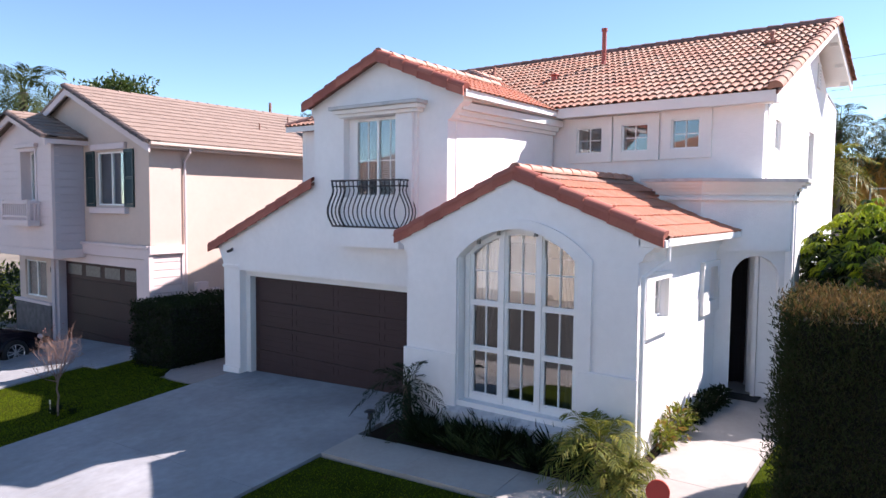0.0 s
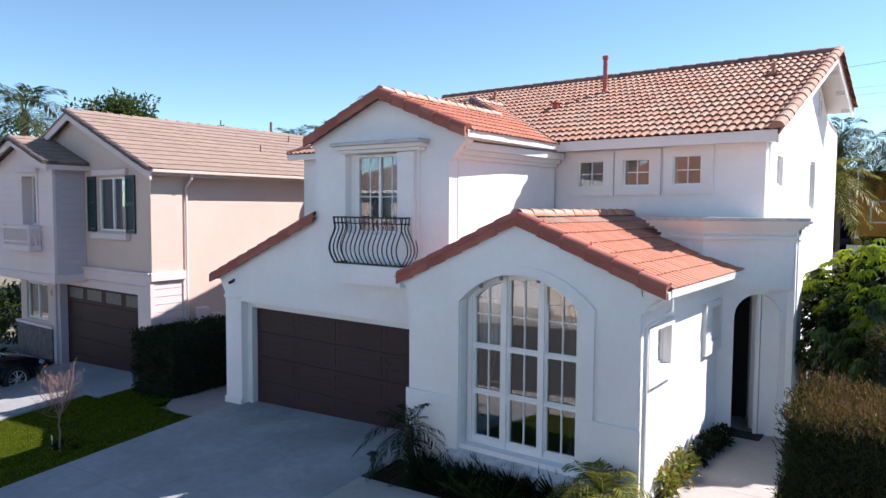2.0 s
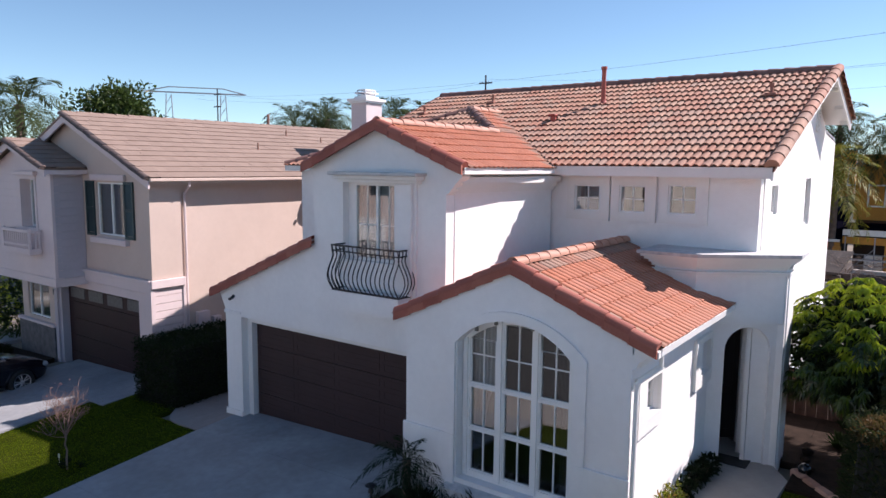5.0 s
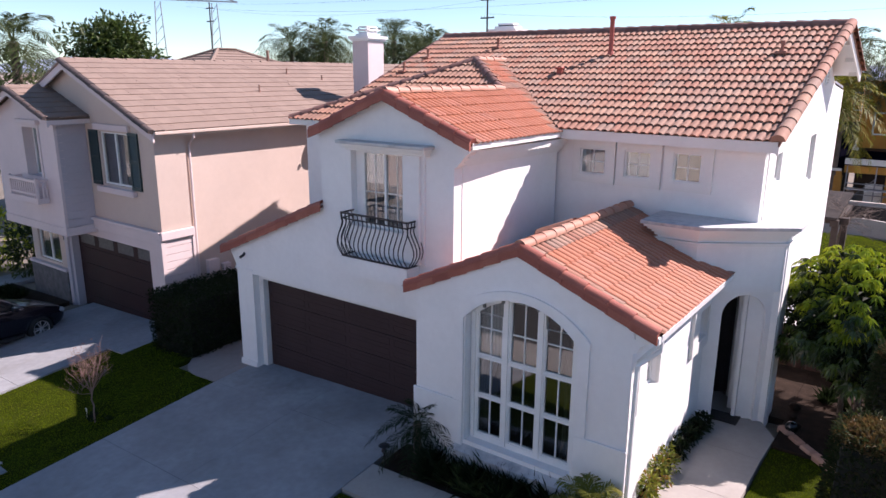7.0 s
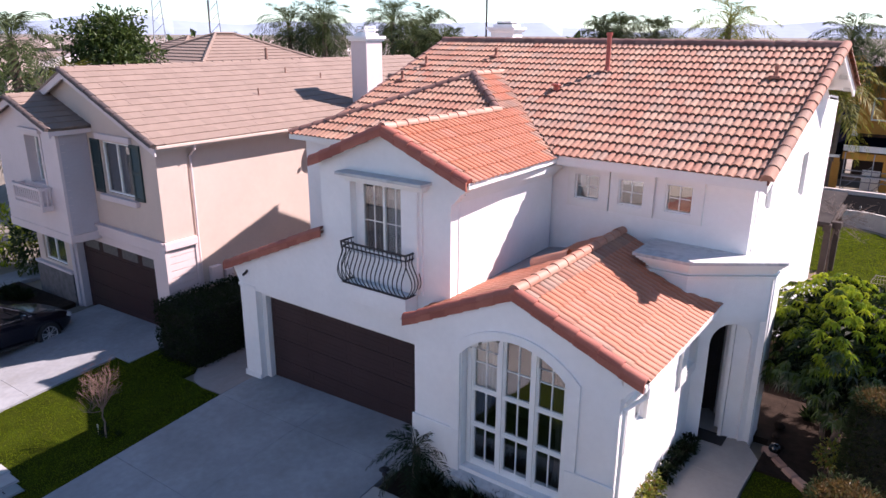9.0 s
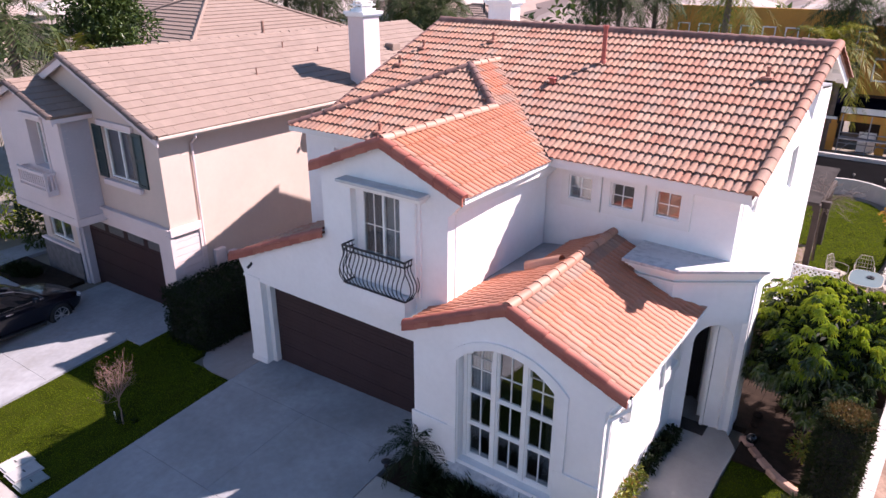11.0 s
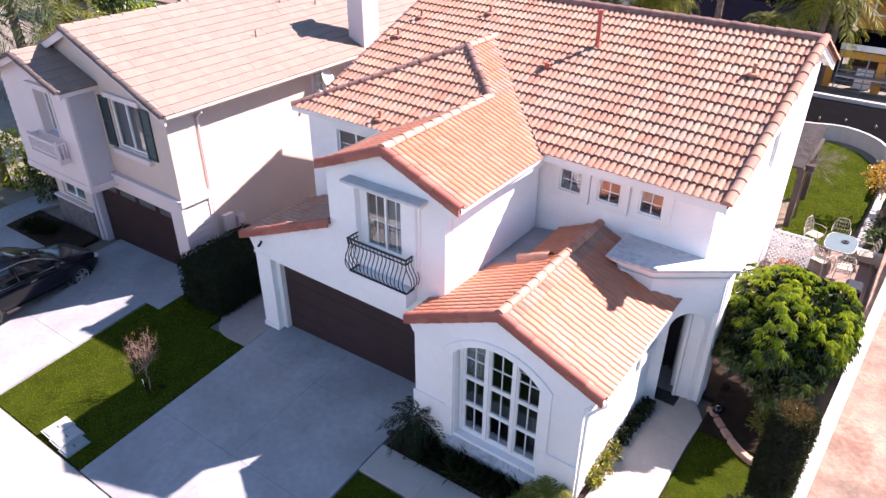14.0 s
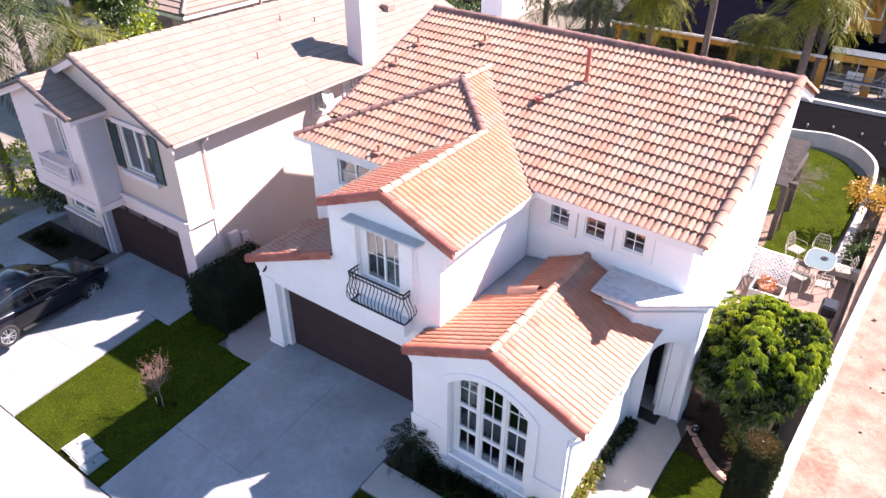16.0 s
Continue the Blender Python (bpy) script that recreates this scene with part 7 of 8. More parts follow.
lat = thing("lattice_panel", "white lattice gate panel beside the house wall", "lattice")
LX0, LX1, LZ0, LZ1, LY = 10.25, 11.45, 0.3, 1.42, 11.05
for x0, x1, z0, z1 in ((LX0, LX1, LZ1 - 0.05, LZ1), (LX0, LX1, LZ0, LZ0 + 0.05), (LX0, LX0 + 0.05, LZ0, LZ1), (LX1 - 0.05, LX1, LZ0, LZ1)):
    part("frame", box(x0, x1, LY - 0.02, LY + 0.02, z0, z1), VINYL, lat)
for sg in (-1, 1):
    for k in range(20):
        c = LX0 - 0.8 + 0.135 * k if sg > 0 else LX0 + 0.02 + 0.135 * k
        a, b = (c, LZ0), (c + sg * (LZ1 - LZ0), LZ1)
        t0, t1 = 0.0, 1.0
        for lim in (LX0, LX1):
            f = (lim - a[0]) / (b[0] - a[0])
            if (b[0] > a[0]) == (lim == LX0):
                t0 = max(t0, f)
            else:
                t1 = min(t1, f)
        if t1 - t0 > 0.03:
            p0 = Vector((a[0] + (b[0] - a[0]) * t0, LY + 0.006 * sg, a[1] + (b[1] - a[1]) * t0))
            p1 = Vector((a[0] + (b[0] - a[0]) * t1, LY + 0.006 * sg, a[1] + (b[1] - a[1]) * t1))
            w = Vector((-(p1 - p0).z, 0, (p1 - p0).x)).normalized() * 0.02
            bm = bmesh.new()
            vs = [bm.verts.new(q + s * w + Vector((0, dy, 0))) for dy in (-0.005, 0.005) for q, s in ((p0, -1), (p1, -1), (p1, 1), (p0, 1))]
            for f in ((0, 1, 2, 3), (7, 6, 5, 4), (0, 4, 5, 1), (1, 5, 6, 2), (2, 6, 7, 3), (3, 7, 4, 0)):
                bm.faces.new([vs[i] for i in f])
            part("slat", bm, VINYL, lat)

tb = thing("patio_table", "white iron patio table with a glass top", "table")
TX, TY = 12.05, 12.2
bm = bmesh.new()
r = bmesh.ops.create_circle(bm, cap_ends=True, segments=28, radius=1.0)
for v in bm.verts:
    c_, s_ = v.co.x, v.co.y
    v.co = Vector((TX + math.copysign(abs(c_) ** 0.6, c_) * 0.42, TY + math.copysign(abs(s_) ** 0.6, s_) * 0.62, 0.985))
r = bmesh.ops.extrude_face_region(bm, geom=bm.faces[:])
bmesh.ops.translate(bm, vec=(0, 0, 0.012), verts=[v for v in r["geom"] if isinstance(v, bmesh.types.BMVert)])
part("table_top", bm, mat("pale_green_glass_top", (0.13, 0.17, 0.17), 0.2, 0.05, 3.0, spec=0.4), tb, "pale glass top")
part("rim", tube([(TX + 0.43 * math.copysign(abs(math.cos(a)) ** 0.6, math.cos(a)), TY + 0.63 * math.copysign(abs(math.sin(a)) ** 0.6, math.sin(a)), 0.985) for a in (k * math.pi / 12 for k in range(25))], 0.018, 6), WHITE_IRON, tb)
for k in range(4):
    a = math.pi / 4 + k * math.pi / 2
    part("leg", tube([(TX + 0.35 * math.cos(a), TY + 0.55 * math.sin(a), 0.97), (TX + 0.25 * math.cos(a), TY + 0.4 * math.sin(a), 0.6), (TX + 0.42 * math.cos(a), TY + 0.6 * math.sin(a), 0.285)], 0.016, 6), WHITE_IRON, tb)
part("ring", tube([(TX + 0.26 * math.cos(a), TY + 0.42 * math.sin(a), 0.62) for a in (k * math.pi / 10 for k in range(21))], 0.01, 5), WHITE_IRON, tb)


def patio_chair():
    """A white wire chair, its seat over the origin and its back towards +y."""
    c = thing("patio_chair", "white wire mesh patio chair by the table", "chair", "patio chairs")
    part("seat", panel(rect(-0.22, 0.22, -0.21, 0.21), [], 0.018), WHITE_IRON, c).data.transform(Matrix(((1, 0, 0, 0), (0, 0, 1, 0), (0, -1, 0, 0.44), (0, 0, 0, 1))))
    part("back_frame", tube([(-0.22, 0.2, 0.44), (-0.23, 0.27, 0.75), (-0.14, 0.31, 0.93), (0.14, 0.31, 0.93), (0.23, 0.27, 0.75), (0.22, 0.2, 0.44)], 0.012, 6), WHITE_IRON, c)
    for k in range(5):
        x = -0.16 + 0.08 * k
        part("back_wire", tube([(x, 0.2, 0.45), (x, 0.27, 0.75), (x * 0.8, 0.31, 0.92)], 0.006, 4), WHITE_IRON, c)
    for z in (0.58, 0.7, 0.82):
        part("back_wire", tube([(-0.22, 0.2 + (z - 0.44) * 0.22, z), (0.22, 0.2 + (z - 0.44) * 0.22, z)], 0.006, 4), WHITE_IRON, c)
    for sx_ in (-1, 1):
        part("arm", tube([(sx_ * 0.24, 0.26, 0.66), (sx_ * 0.27, 0.0, 0.67), (sx_ * 0.26, -0.18, 0.64), (sx_ * 0.22, -0.2, 0.44)], 0.011, 6), WHITE_IRON, c)
        for y in (-0.19, 0.2):
            part("leg", tube([(sx_ * 0.2, y, 0.44), (sx_ * 0.24, y * 1.15, 0.0)], 0.012, 6), WHITE_IRON, c)
    return c


chair = patio_chair()
chair.matrix_world = pose(11.25, 12.9, 0.28, 0, 0, 70)
for x, y, a in ((11.3, 12.05, 100), (11.7, 11.35, 160), (12.35, 11.3, 190), (12.72, 12.5, -75), (11.9, 13.2, 5)):
    copy_thing(chair, pose(x, y, 0.28, 0, 0, a))
bm = bmesh.new()
add_tube(bm, [(12.15, 12.3, 0.997), (12.15, 12.3, 1.03)], 0.09, 14, 0.11)
add_tube(bm, [(12.15, 12.3, 1.03), (12.15, 12.3, 1.06)], 0.03, 10)
tagged(part("dark_dish", bm, IRON), "small dark dish on the patio table", "dish")
POT = mat("terracotta_pot", (0.42, 0.19, 0.11), 0.85, 0.15, 5.0)
t = thing("flower_pot", "terracotta pot of orange flowers by the lattice", "flower pot")
bm = bmesh.new()
add_tube(bm, [(11.0, 10.3, 0.28), (11.0, 10.3, 0.5), (11.0, 10.3, 0.62)], 0.17, 16, 0.25)
part("pot", bm, POT, t)
p, d = ball_points(260, (11.0, 10.3, 0.72), (0.28, 0.24, 0.16), 0.3, 0.3)
leaf_object("flowers", p, d + (0, 0, 0.4), 0.07, 0.05, leafmat("orange_flower", ((0.55, 0.12, 0.03), (0.45, 0.16, 0.05), (0.2, 0.2, 0.04))), t)
t = thing("planter_box", "white planter box before the lattice panel", "planter")
part("box", panel(rect(10.55, 11.5, 9.9, 10.65), [rect(10.62, 11.43, 9.97, 10.58)], 0.3), WALL_L, t).data.transform(Matrix(((1, 0, 0, 0), (0, 0, 1, 0), (0, 1, 0, 0.28), (0, 0, 0, 1))))
t = thing("grill", "black covered grill by the garden wall", "grill")
part("body", box(12.55, 12.98, 9.6, 10.2, 0.62, 1.0, 0.06), mat("black_vinyl_cover", (0.015, 0.015, 0.02), 0.4, 0.2, 5.0), t)
for x in (12.6, 12.93):
    for y in (9.66, 10.14):
        part("leg", tube([(x, y, 0.28), (x, y, 0.64)], 0.02, 6), IRON, t)

# ---- car ----
CARP = mat("black_car_paint", (0.006, 0.006, 0.012), 0.2, 0.05, 2.0, coat=0.35, spec=0.3)
CARGLASS = mat("tinted_car_glass", (0.01, 0.012, 0.014), 0.05, 0.05, 2.0, spec=0.7)
CHROME = mat("chrome_strip", (0.75, 0.75, 0.75), 0.15, 0.05, 5.0, metal=1.0)
RUBBER = mat("tyre_rubber", (0.015, 0.015, 0.015), 0.9, 0.1, 10.0)
ALLOY = mat("silver_alloy", (0.55, 0.56, 0.58), 0.3, 0.05, 5.0, metal=0.9)
LAMPG = mat("headlight_glass", (0.45, 0.46, 0.48), 0.08, 0.1, 8.0, spec=0.8)


def loft(sections, close=True):
    bm = bmesh.new()
    rings = [[bm.verts.new(p) for p in s] for s in sections]
    n = len(rings[0])
    for a, b in zip(rings, rings[1:]):
        for k in range(n):
            bm.faces.new((a[k], a[(k + 1) % n], b[(k + 1) % n], b[k]))
    bm.faces.new(rings[0][::-1])
    bm.faces.new(rings[-1])
    bmesh.ops.recalc_face_normals(bm, faces=bm.faces)
    return bm


def sym(half):
    """A closed section out of its right half, from the bottom middle to the top middle."""
    return half + [(-x, y, z) for x, y, z in reversed(half) if x > 1e-6]


def car(m):
    c = thing("car", "shiny black parked car with a chrome window line", "car", m=m)
    st = ((-2.36, 0.55, 0.52, 0.86, 0.95), (-2.2, 0.82, 0.36, 0.92, 1.05), (-1.9, 0.91, 0.26, 0.96, 1.10), (-1.2, 0.94, 0.24, 0.98, 1.08), (-0.2, 0.94, 0.24, 0.97, 1.04), (0.75, 0.94, 0.24, 0.96, 1.02),
          (1.1, 0.94, 0.24, 0.94, 1.03), (1.6, 0.92, 0.25, 0.90, 0.98), (2.0, 0.86, 0.30, 0.84, 0.90), (2.25, 0.74, 0.38, 0.74, 0.80), (2.36, 0.55, 0.46, 0.64, 0.68))
    secs = [sym([(0, y, zb), (w * 0.85, y, zb), (w * 0.97, y, zb + 0.12), (w, y, (zb + zs) / 2), (w * 0.985, y, zs - 0.08), (w * 0.93, y, zs), (w * 0.6, y, zt - 0.01), (0, y, zt)]) for y, w, zb, zs, zt in st]
    bm = loft(secs)
    bmesh.ops.subdivide_edges(bm, edges=bm.edges[:], cuts=1, use_grid_fill=True, smooth=0.6)
    part("body", bm, CARP, c, smooth=True)
    gh = ((-2.15, 0.70, 1.02, 1.10), (-1.55, 0.76, 0.98, 1.46), (-0.9, 0.79, 0.97, 1.57), (-0.2, 0.80, 0.96, 1.60), (0.25, 0.79, 0.96, 1.53), (0.75, 0.76, 0.97, 1.30), (1.25, 0.70, 0.97, 1.01))
    secs = [sym([(0, y, zb - 0.1), (w + 0.08, y, zb - 0.05), (w + 0.07, y, zb + 0.02), (w - 0.02 + 0.06 * (1.6 - zt), y, zb + (zt - zb) * 0.6), (w * 0.80, y, zt - 0.04), (w * 0.5, y, zt), (0, y, zt + 0.01)]) for y, w, zb, zt in gh]
    part("cabin_glass", loft(secs), CARGLASS, c, "dark tinted glass", smooth=True)
    secs = [sym([(0, y, zt - 0.05), (w * 0.80, y, zt - 0.07), (w * 0.83, y, zt - 0.035), (w * 0.52, y, zt + 0.012), (0, y, zt + 0.022)]) for y, w, zb, zt in gh[1:5]]
    part("roof", loft(secs), CARP, c, smooth=True)
    for s in (-1, 1):
        out = [(s * 0.885, -1.9, 1.06), (s * 0.86, -1.45, 1.36), (s * 0.80, -0.8, 1.51), (s * 0.79, -0.2, 1.53), (s * 0.81, 0.3, 1.44), (s * 0.85, 0.75, 1.22), (s * 0.875, 1.05, 1.02)]
        part("chrome_line", tube(out, 0.014, 6), CHROME, c, "bright chrome window line")
        part("chrome_line", tube([(s * 0.895, -1.9, 1.04), (s * 0.90, -0.5, 0.99), (s * 0.885, 1.05, 1.0)], 0.012, 6), CHROME, c)
        part("pillar", tube([(s * 0.89, -0.35, 0.98), (s * 0.80, -0.42, 1.5)], 0.03, 6), CARP, c)
        mb = bmesh.new()
        add_box(mb, s * 0.93, s * 1.12, 0.68, 0.82, 1.0, 1.13, 0.03)
        part("mirror", mb, CARP, c)
        part("headlight", box(min(s * 0.5, s * 0.82), max(s * 0.5, s * 0.82), 1.98, 2.28, 0.64, 0.78, 0.05), LAMPG, c, "clear headlight")
        part("door_handle", box(min(s * 0.93, s * 0.965), max(s * 0.93, s * 0.965), -0.1, 0.1, 0.86, 0.89, 0.008), CHROME, c)
        part("sill", box(min(s * 0.86, s * 0.95), max(s * 0.86, s * 0.95), -1.0, 1.0, 0.22, 0.30, 0.02), RUBBER, c)
        for y in (-1.45, 1.45):
            wm = pose(s * 0.86, y, 0.345, 0, 90, 0)
            tb_ = bmesh.new()
            prof = ((0.235, -0.11), (0.32, -0.115), (0.345, -0.08), (0.345, 0.08), (0.32, 0.115), (0.235, 0.11))
            rg = [[tb_.verts.new((r * math.cos(a), r * math.sin(a), z)) for r, z in prof] for a in (k * math.pi / 14 for k in range(28))]
            for i in range(28):
                for k in range(len(prof)):
                    tb_.faces.new((rg[i][k], rg[(i + 1) % 28][k], rg[(i + 1) % 28][(k + 1) % 6], rg[i][(k + 1) % 6]))
            bmesh.ops.recalc_face_normals(tb_, faces=tb_.faces)
            tyre = part("wheel", tb_, RUBBER, c, smooth=True, m=wm)
            rb = bmesh.new()
            add_tube(rb, [(0.225 * math.cos(a), 0.225 * math.sin(a), s * 0.09) for a in (k * math.pi / 14 for k in range(29))], 0.016, 6)
            add_tube(rb, [(0, 0, s * 0.03), (0, 0, s * 0.10)], 0.05, 12)
            for k in range(10):
                a = k * math.pi / 5 + (0.1 if k % 2 else -0.1)
                add_tube(rb, [(0.03 * math.cos(a), 0.03 * math.sin(a), s * 0.095), (0.22 * math.cos(a), 0.22 * math.sin(a), s * 0.085)], 0.014, 5)
            part("rim", rb, ALLOY, tyre, "silver multi-spoke rim", m=wm)
            db = bmesh.new()
            add_tube(db, [(0, 0, -0.06), (0, 0, 0.06)], 0.21, 20)
            part("brake_disc", db, mat("dark_brake", (0.05, 0.05, 0.05), 0.6), tyre, m=wm)
            ab = bmesh.new()
            add_tube(ab, [(s * 0.915, y + 0.40 * math.cos(a), 0.345 + 0.40 * math.sin(a)) for a in (k * math.pi / 12 for k in range(13))], 0.035, 6)
            part("wheel_arch", ab, CARP, c, smooth=True)
    for s in (-0.2, 0.2):
        part("grille", box(s - 0.16, s + 0.16, 2.28, 2.37, 0.50, 0.70, 0.04), CHROME, c)
    return c


car(Matrix.Translation((-7.72, -3.1, ground_z(-7.7, -3.1) + 0.0)) @ pose(0, 0, 0, -4.0, 0, 7.7) @ pose(0, 0, 0, 0, -2.2, 0))

# ---- houses across the street, seen in the panes ----


def plain_house(x0, x1, y0, y1, h, wall_mat, label, gable=True, roof_mat=None, facing=1):
    """A simple two-storey house with storeys, windows, a garage door and a pitched roof. facing: 1 towards +y, -1 towards -y."""
    t = thing("house", label, "house")
    z0 = min(ground_z(x0, y0), 0.0) - 0.6
    yf = y1 if facing > 0 else y0
    n = (0, -1, 0) if facing > 0 else (0, 1, 0)
    w = x1 - x0
    holes = [rect(x0 + w * a, x0 + w * b, zz, zz + 1.3) for a, b, zz in ((0.1, 0.26, 3.6), (0.42, 0.58, 3.6), (0.74, 0.9, 3.6), (0.72, 0.92, 0.9))]
    part("wall", panel(rect(x0, x1, z0, h), holes, 0.2, (0, yf, 0), (1, 0, 0), n), wall_mat, t)
    for hx in holes:
        part("window", panel(hx, [], 0.05, (0, yf - facing * 0.12, 0), (1, 0, 0), n), CARGLASS, t, "dark window")
    part("garage_door", box(x0 + w * 0.12, x0 + w * 0.55, yf - 0.02 if facing > 0 else yf - 0.05, yf + 0.05 if facing > 0 else yf + 0.02, -0.5, 2.1), TRIM, t)
    yo = y0 if facing > 0 else y1
    part("wall", panel(rect(x0, x1, z0, h), [], 0.2, (0, yo, 0), (1, 0, 0), (0, facing, 0)), wall_mat, t)
    for x, d in ((x0, 1), (x1, -1)):
        part("wall", panel(rect(y0 + 0.2, y1 - 0.2, z0, h), [], 0.2, (x, 0, 0), (0, 1, 0), (d, 0, 0)), wall_mat, t)
    xm, ym, e = (x0 + x1) / 2, (y0 + y1) / 2, 0.5
    k = 0.42
    hw, hd = (x1 - x0) / 2 + e, (y1 - y0) / 2 + e
    rz = h + k * min(hw, hd)
    rm = roof_mat or NTILE_ISL
    if hw > hd:
        a, b = (xm - hw + hd, ym, rz), (xm + hw - hd, ym, rz)
    else:
        a, b = (xm, ym - hd + hw, rz), (xm, ym + hd - hw, rz)
    c = [(xm - hw, ym - hd, h), (xm + hw, ym - hd, h), (xm + hw, ym + hd, h), (xm - hw, ym + hd, h)]
    faces = ([c[0], c[1], b, a], [c[1], c[2], b], [c[2], c[3], a, b], [c[3], c[0], a]) if hw > hd else ([c[0], c[1], a], [c[1], c[2], b, a], [c[2], c[3], b], [c[3], c[0], a, b])
    for fpts in faces:
        roof = part("roof", slab(fpts, 0.06), NDECK, t)
        p0, p1 = Vector(fpts[0]), Vector(fpts[1])
        u = (p1 - p0).normalized()
        nn_ = (Vector(fpts[1]) - p0).cross(Vector(fpts[2]) - p0).normalized()
        s = nn_.cross(u)
        out = bmesh.new()
        ln = [((Vector(q) - p0).dot(u), (Vector(q) - p0).dot(s)) for q in fpts]
        top = max(q[1] for q in ln)
        r = 0.0
        while r < top - 0.1:
            lo, hi = [], []
            for zz, store in ((r, lo), (min(r + 0.40, top), hi)):
                xs = []
                for (ua, sa), (ub, sb) in zip(ln, ln[1:] + ln[:1]):
                    if (sa - zz) * (sb - zz) <= 0 and abs(sa - sb) > 1e-6:
                        xs.append(ua + (ub - ua) * (zz - sa) / (sb - sa))
                    elif abs(sa - sb) <= 1e-6 and abs(sa - zz) < 1e-3:
                        xs += [ua, ub]
                if xs:
                    store += [min(xs), max(xs)]
            if lo and hi:
                vs = [out.verts.new(p0 + u * q + s * zz + nn_ * d) for q, zz, d in ((lo[0], r, 0.06), (lo[1], r, 0.06), (hi[1], r + 0.40, 0.02), (hi[0], r + 0.40, 0.02), (lo[0], r, 0.0), (lo[1], r, 0.0))]
                out.faces.new(vs[:4])
                out.faces.new((vs[4], vs[5], vs[1], vs[0]))
            r += 0.38
        part("tile_course", out, rm, roof)
    for p, q in ((c[0], a), (c[1], a if hw <= hd else b), (c[2], b), (c[3], b if hw <= hd else a), (a, b)):
        part("ridge_cap", tube([Vector(p) + Vector((0, 0, 0.05)), Vector(q) + Vector((0, 0, 0.05))], 0.10, 6), rm, t)
    for x in (c[0][0], c[1][0]):
        part("fascia", box(x - 0.03, x + 0.03, c[0][1], c[2][1], h - 0.2, h - 0.06), TRIM, t)
    for y in (c[0][1], c[2][1]):
        part("fascia", box(c[0][0] + 0.04, c[1][0] - 0.04, y - 0.03, y + 0.03, h - 0.2, h - 0.06), TRIM, t)
    return t


OPP = mat("cream_stucco", (0.78, 0.70, 0.60), 0.9, 0.06, 0.8, 0.3, 30)
plain_house(-23, -12, -36, -24.5, 5.4, PEACH, "peach stucco house across the street")
plain_house(-8.6, 2.6, -33, -21.2, 5.4, OPP, "cream stucco house across the street", roof_mat=TILE_ISL)
plain_house(14.5, 26, -37, -25.5, 5.4, PEACH, "peach stucco house further along the street")
far_walk = tagged(new("pavement"), "pale pavement on the far side of the street", "pavement", "", "structure")
part("slab", box(-60, 60, -19.2, -17.5, -1.0, -0.52), CONCRETE_L, far_walk)
part("slab", box(-7.6, -2.2, -21.2, -19.2, -1.0, -0.50), CONCRETE_L, far_walk)
part("slab", box(-21.0, -16.0, -24.5, -19.2, -1.0, -0.50), CONCRETE_L, far_walk)
part("slab", box(15.5, 20.5, -25.5, -19.2, -1.0, -0.50), CONCRETE_L, far_walk)
for x0, x1 in ((3.0, 15.5),):
    strip_ground("lawn", lin(x0, x1, 2), [-25.0, -22.0, -19.2], TURF, 0.0, "green lawn across the street", "lawn", "structure", 0.3, flat(-0.53))
leafy_tree("street_tree", 11.8, -23.5, -0.5, 1.6, (1.7, 1.7, 1.6), "round green tree across the street", 900, 0.25, 0.12)

# ---- houses, trees and poles behind ----
plain_house(-26.5, -15.2, 9.5, 22.0, 5.2, PEACH, "peach house behind with a hipped tile roof", facing=-1)
plain_house(-44, -33, 20, 31, 5.0, PEACH, "far peach house with a tile roof", facing=-1)
plain_house(-24, -13, 33, 43, 4.0, OPP, "far cream house with a tile roof", facing=-1)
plain_house(-9, 0, 42, 52, 3.6, PEACH, "distant peach house with a tile roof", facing=-1)
plain_house(-40, -28, 45, 56, 4.0, OPP, "distant cream house among trees", facing=-1)
plain_house(20, 31, 52, 62, 3.6, PEACH, "distant peach house past the yard", facing=-1)
plain_house(2, 12, 58, 68, 3.0, OPP, "small distant cream house", facing=-1)

Q = {"fronds": 30, "leaflets": 36, "ll": 0.75, "width": 0.02, "low": -0.8}
LUSH = dict(Q, fronds=44)
for x, y, h, r in ((-24.2, 23.5, 8.3, 3.3), (-22.2, 24.6, 7.8, 3.2), (-20.4, 23.0, 8.5, 3.0), (-16.4, 25.0, 8.5, 3.1), (-14.4, 26.0, 8.1, 3.0)):
    palm("queen_palm", x, y, 0, h, r, "tall lush queen palm behind the roofs", trunk_r=0.16, group="queen palms", **LUSH)
for x, y, h, r in ((-7.0, 35.0, 8.2, 2.6), (-5.2, 34.0, 8.5, 2.6), (-3.6, 36.0, 8.3, 2.6), (7.9, 32.0, 8.0, 2.8), (10.4, 33.5, 7.8, 2.6)):
    palm("queen_palm", x, y, -0.3, h, r, "tall green queen palm behind the yard", trunk_r=0.16, group="queen palms", **LUSH)
palm("queen_palm", -9.9, 19.0, 0, 7.5, 2.2, "queen palm behind the peach house", trunk_r=0.16, group="queen palms", **Q)
palm("queen_palm", -8.4, 19.6, 0, 7.2, 2.1, "queen palm behind the peach house", trunk_r=0.16, group="queen palms", **Q)
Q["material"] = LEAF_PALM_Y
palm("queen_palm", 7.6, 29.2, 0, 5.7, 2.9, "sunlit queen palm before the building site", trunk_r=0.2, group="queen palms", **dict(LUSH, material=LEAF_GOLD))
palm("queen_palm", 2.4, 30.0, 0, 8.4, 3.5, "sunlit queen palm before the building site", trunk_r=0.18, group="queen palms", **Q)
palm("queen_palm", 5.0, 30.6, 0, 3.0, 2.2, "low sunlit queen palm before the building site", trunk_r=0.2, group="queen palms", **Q)
